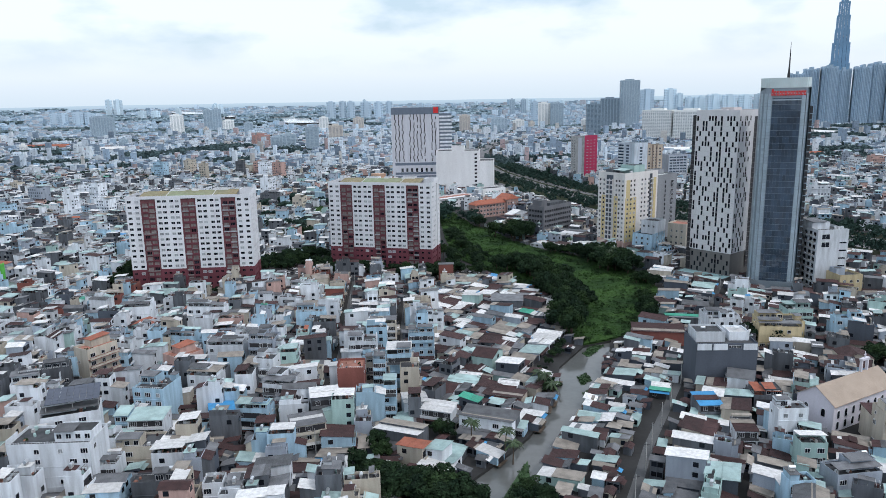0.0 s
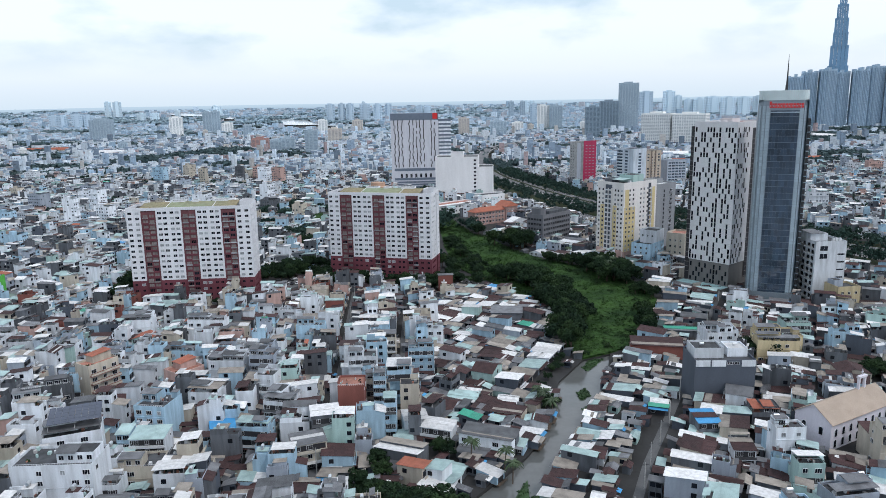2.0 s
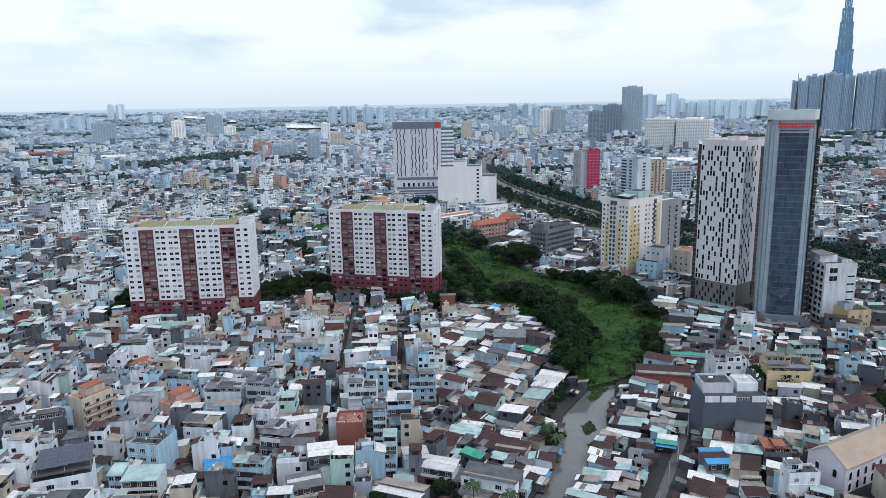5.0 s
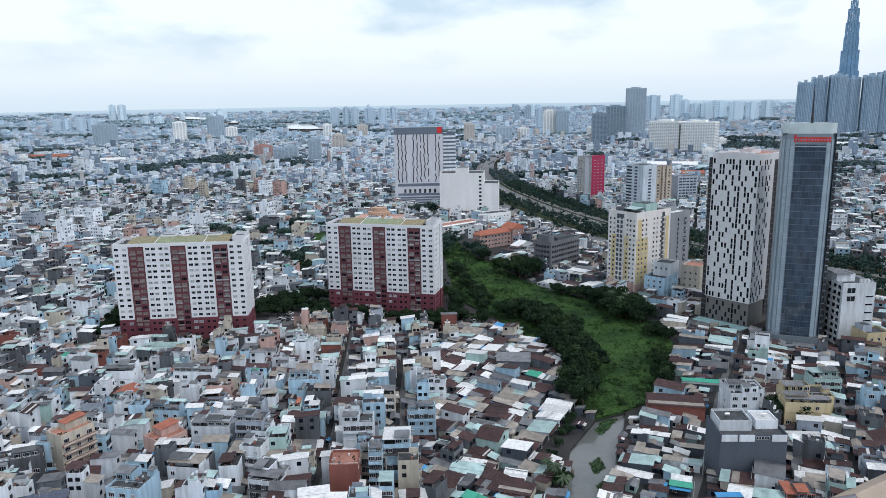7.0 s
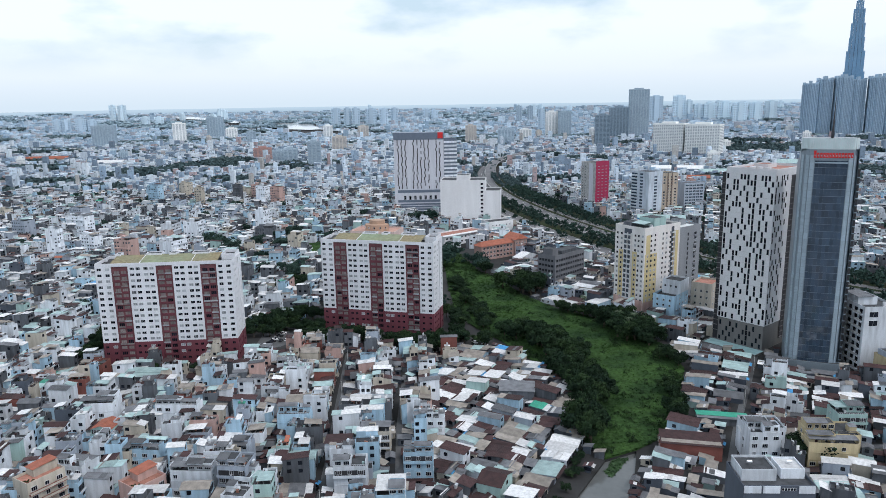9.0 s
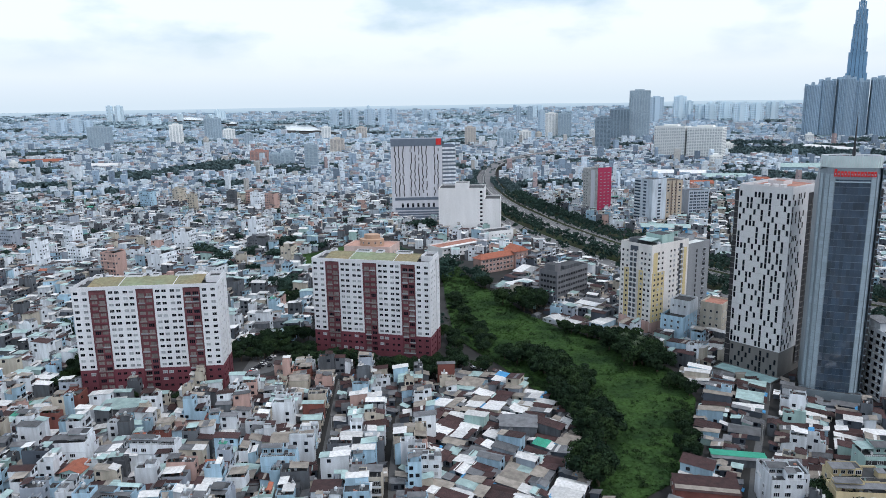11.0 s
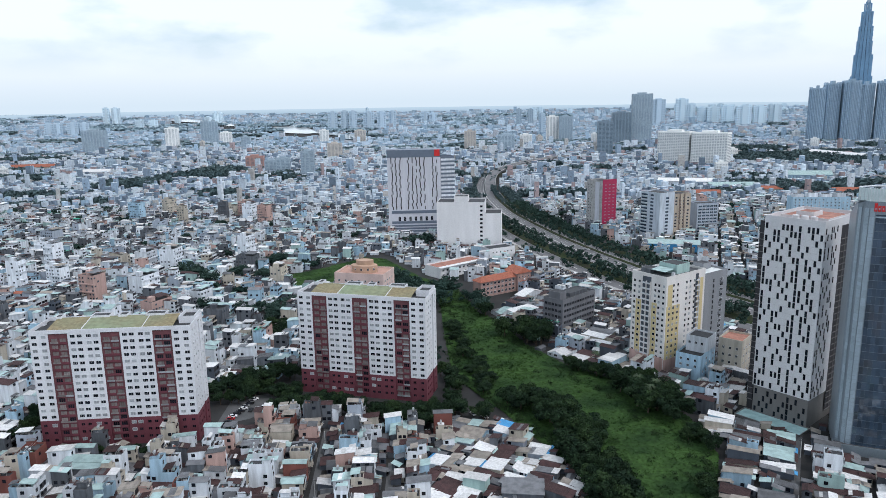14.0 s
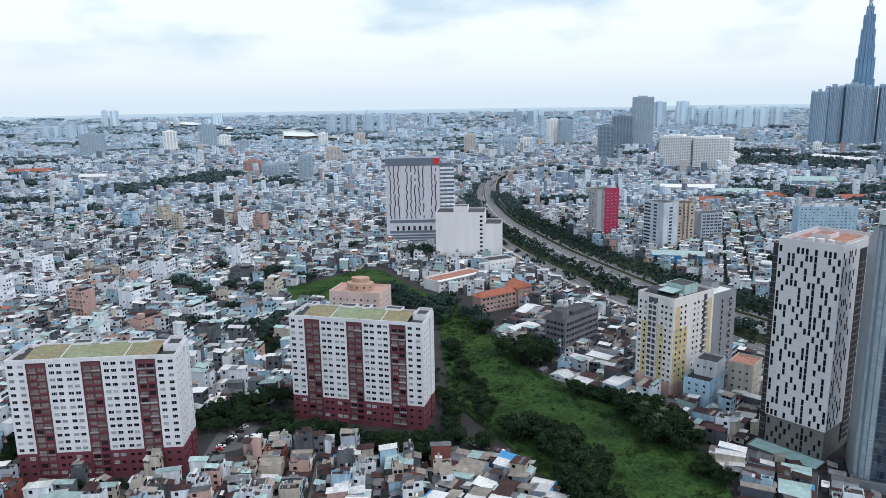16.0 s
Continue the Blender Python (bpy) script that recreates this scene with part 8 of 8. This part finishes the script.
# ---- canal edge: stilts, weed and planks ----
rng = random.Random(6)
r = np.random.RandomState(4)
WEEDS = [[(10, 160), (20, 158), (24, 182), (25, 200), (22, 194), (15, 178)], [(40, 262), (46, 276), (60, 299), (52, 302), (40, 285)], [(53, 258), (58, 263), (57, 270), (53, 266)], [(52, 243), (57, 248), (56, 254), (52, 250)], [(62, 288), (72, 303), (66, 303), (60, 292)]]
for poly in WEEDS:
    tagged(new("water_weed", flat(poly, -0.93, WATERWEED)), "mat of floating green water weed", "water weed", "", "structure")
vs = []
for poly in WEEDS:
    xs, ys = [p[0] for p in poly], [p[1] for p in poly]
    for _ in range(260):
        x, y = r.uniform(min(xs), max(xs)), r.uniform(min(ys), max(ys))
        if inside(poly, x, y):
            vs.append(leaf_crown(r.randint(1 << 30), 3, 0.7, 7, 0.3) * np.array([1, 1, 0.6]) + np.array([x, y, -0.8]))
v = np.concatenate(vs)
me = bpy.data.meshes.new("weed_leaves")
me.from_pydata([tuple(p) for p in v], [], [(4 * i, 4 * i + 1, 4 * i + 2, 4 * i + 3) for i in range(len(v) // 4)])
me.materials.append(WATERWEED)
tagged(new("weed_leaves", me), "green leaves of the floating weed", "water weed", "", "stuff")

# ---- cars ----
CARP = [mat("car_paint_white", (0.75, 0.75, 0.76), rough=0.25, stain=0.05), mat("car_paint_black", (0.02, 0.02, 0.022), rough=0.2, stain=0.05), mat("car_paint_silver", (0.40, 0.41, 0.42), rough=0.25, metal=0.5, stain=0.05), mat("car_paint_red", (0.40, 0.02, 0.02), rough=0.25, stain=0.05)]
TYRE = mat("tyre_rubber", (0.02, 0.02, 0.02), rough=0.9)


def car_meshes(paint):
    b, c = Soup(), Soup()
    prof = [(-2.15, 0.35), (2.15, 0.35), (2.2, 0.75), (1.2, 0.95), (-1.9, 0.98), (-2.2, 0.8)]
    for y, fl in ((-0.88, 0), (0.88, 1)):
        q = [(x, y, z) for x, z in prof]
        b.face(q[::-1] if fl else q, paint)
    for (xa, za), (xb, zb) in zip(prof, prof[1:] + prof[:1]):
        b.face([(xa, -0.88, za), (xa, 0.88, za), (xb, 0.88, zb), (xb, -0.88, zb)], paint)
    lo, hi = [(-1.8, 0.82), (1.15, 0.82)], [(-1.3, 0.7), (0.35, 0.7)]
    p = [(lo[0][0], -0.82, 0.97), (lo[1][0], -0.82, 0.96), (lo[1][0], 0.82, 0.96), (lo[0][0], 0.82, 0.97), (hi[0][0], -0.7, 1.48), (hi[1][0], -0.7, 1.48), (hi[1][0], 0.7, 1.48), (hi[0][0], 0.7, 1.48)]
    c.grid(p, [(0, 1, 5, 4), (1, 2, 6, 5), (2, 3, 7, 6), (3, 0, 4, 7)], GLASS)
    top = Soup()
    top.box(-1.32, 0.37, -0.71, 0.71, 1.47, 1.53, paint, True)
    return b.mesh("body"), c.mesh("cabin"), top.mesh("car_roof")


wh = Soup()
wh.tube((0, -0.1, 0), (0, 0.1, 0), 0.33, 0.33, TYRE, 10)
wh = wh.mesh("wheel")
CARM = [car_meshes(p) for p in CARP]
CNAME = ["white", "black", "silver", "red"]


def car(x, y, deg, k, where="parked between the apartment blocks", z=0.04):
    t = thing("car", f"{CNAME[k]} car {where}", "car", at_xy(x, y, deg, z), "cars")
    for nm, me in zip(("body", "cabin", "car_roof"), CARM[k]):
        part(nm, me, t)
    for a in (-1.35, 1.35):
        for b in (-0.8, 0.8):
            part("wheel", wh, t, "", pose(a, b, 0.33))


rng = random.Random(41)
for i in range(11):
    car(-107 + 0.75 * i + rng.uniform(-0.4, 0.4), 429 + 3.0 * i, 22 + rng.uniform(-9, 9), rng.choice((0, 1, 1, 2, 3)))
for i in range(6):
    car(-98 + 2.8 * i, 446 + 1.4 * i + rng.uniform(-0.8, 0.8), 100 + rng.uniform(-14, 14), rng.choice((0, 1, 1, 2)))
for i in range(7):
    car(6 + 2.7 * i - 3 * (i % 2), 455 - 3.5 * i, 120 + rng.uniform(-8, 8), rng.choice((0, 1, 1, 3)))
for i in range(24):
    j = rng.randrange(4, len(ROADS) - 34)
    (x, y), (x2, y2) = ROADS[j], ROADS[j + 1]
    d = math.hypot(x2 - x, y2 - y)
    o = rng.choice((-11, -7, -3, 3, 7, 11, -37, -43))
    car(x + (y2 - y) / d * o, y - (x2 - x) / d * o, math.degrees(math.atan2(y2 - y, x2 - x)) + (180 if o < 0 else 0), rng.choice((0, 1, 2, 2, 0)), "driving on the boulevard", 0.08)

# green-netted house under construction at the edge of the west quarter
t = thing("netted_house", "house under construction wrapped in bright green safety net", "house", at_xy(-270, 398, 8))
NET = mat("green_safety_net", (0.10, 0.45, 0.06), rough=0.7, stain=0.25, scale=0.3)
s = Soup()
s.tray(0, 9, 0, 12, 0, 17, 0.6, 0.3, WALLS["grey"], DECK)
part("wall", s, t)
s = Soup()
s.box(-0.6, 9.6, -0.7, -0.5, 1, 18.5, NET, True)
part("net", s, t)
s = Soup()
s.box(9.45, 9.65, -0.5, 12.4, 1, 18.5, NET, True)
part("net", s, t)

# dark blank building with a white roof storey by the east lane
t = thing("dark_blank_building", "tall blank dark grey building with white roof parapets", "building", at_xy(93.5, 249, -2))
DB = mat("blue_grey_render", (0.078, 0.092, 0.118), streak=6, stain=0.15, scale=0.2)
DH = 18.5
s = Soup()
s.tray(0, 22.5, 0, 15, 0, DH, 1.0, 0.25, DB, DECK)
part("wall", s, t)
s = Soup()
s.tray(1.0, 12.0, 4.5, 14.0, DH - 1, DH + 3.0, 0.8, 0.25, WALLS["white"], DECK)
part("roof_storey", s, t, "white roof storey")
s = Soup()
s.tray(14.0, 21.5, 6.0, 14.0, DH - 1, DH + 2.4, 0.6, 0.25, WALLS["white"], ROOFS["light"])
part("roof_storey", s, t, "white roof storey")
for x0, x1 in ((0.3, 5.6), (6.2, 11.4), (17.2, 22.2)):
    s = Soup()
    s.box(x0, x1, -0.25, 0.1, DH - 2.6, DH - 0.2, WALLS["white"], True)
    part("white_panel", s, t)
for i in range(5):
    part("vent_window", HWIN[2], t, "", pose(12.3 + 0.9 * i, 0, DH - 1.3))
for r in range(4):
    part("side_window", HWIN[2], t, "", pose(22.5, 4 + 2.5 * (r % 2), 3.5 + 3.6 * r, 0, 0, 90))
part("water_tank", tank_me, t, "stainless steel water tank", pose(5, 9, DH + 2.3))
part("water_tank", tank_me, t, "stainless steel water tank", pose(18, 10, DH + 1.8))

# poles along the lanes
rng = random.Random(9)
for al, n_ in ((ALLEYS[0], 7), (ALLEYS[2], 11)):
    for i in range(n_):
        u = (len(al) - 1) * (i + 0.5) / n_
        k = min(int(u), len(al) - 2)
        x, y = [al[k][c] + (al[k + 1][c] - al[k][c]) * (u - k) for c in (0, 1)]
        t = thing("utility_pole", "grey concrete utility pole with a steel crossarm beside a lane", "pole", at_xy(x + 1.2, y, rng.uniform(0, 60)), "utility poles")
        s = Soup()
        s.tube((0, 0, 0), (0, 0, 9.0), 0.17, 0.11, CONCRETE, 8)
        part("pole", s, t)
        s = Soup()
        s.box(-1.1, 1.1, -0.06, 0.06, 8.2, 8.35, BLACK, True)
        part("crossarm", s, t)


# ---- houses with a stack of balconies on their street side ----
def balcony_house(x, y, deg, w, d, n, wall, trim, label):
    t = thing("balcony_house", label, "house", at_xy(x, y, deg), "balcony houses")
    h = 3.3 * n
    s = Soup()
    s.tray(0, w, 0, d, 0, h + 0.9, 0.9, 0.2, WALLS[wall], DECK_RED)
    part("wall", s, t)
    s = Soup()
    s.box(0.4, w * 0.55, d * 0.35, d - 0.4, h - 0.02, h + 2.8, WALLS[wall])
    part("roof_room", s, t)
    s = Soup()
    s.sheet(0.1, w * 0.55 + 0.4, d * 0.35 - 0.4, d - 0.1, h + 2.9, h + 3.5, 0.1, ROOFS["orange"])
    part("roof", s, t, "red tile roof over the roof room")
    for f in range(n):
        z = 3.3 * f
        if f:
            s = Soup()
            s.box(w, w + 1.3, 0.2, d - 0.2, z - 0.2, z, trim, True)
            part("balcony_slab", s, t)
            s = Soup()
            s.box(w + 1.18, w + 1.3, 0.2, d - 0.2, z, z + 0.95, WALLS[wall])
            s.box(w + 1.12, w + 1.36, 0.15, d - 0.15, z + 0.95, z + 1.08, trim, True)
            part("balcony_rail", s, t)
        for k in range(3):
            part("window", HWIN[(3, 0, 3)[k]], t, "", pose(w, d * (k + 0.5) / 3, z + 1.5, 0, 0, 90))
        if f % 2:
            part("window", HWIN[2], t, "", pose(w * 0.35, 0, z + 1.7))
    for k in range(3):
        part("potted_plant", PLANTS[k].mesh("potted_plant"), t, "", pose(w * 0.65 + 0.8 * k, 1.0 + 0.9 * k, h + 0.33))


balcony_house(-144.3, 261.1, -30, 8.5, 13, 5, "cream", WALLS["brick"], "cream five-storey house with red-edged balconies and red roof")
balcony_house(-113.7, 270.1, -35, 10, 12, 3, "pink", WALLS["cream"], "pink three-storey house with a stack of balconies")
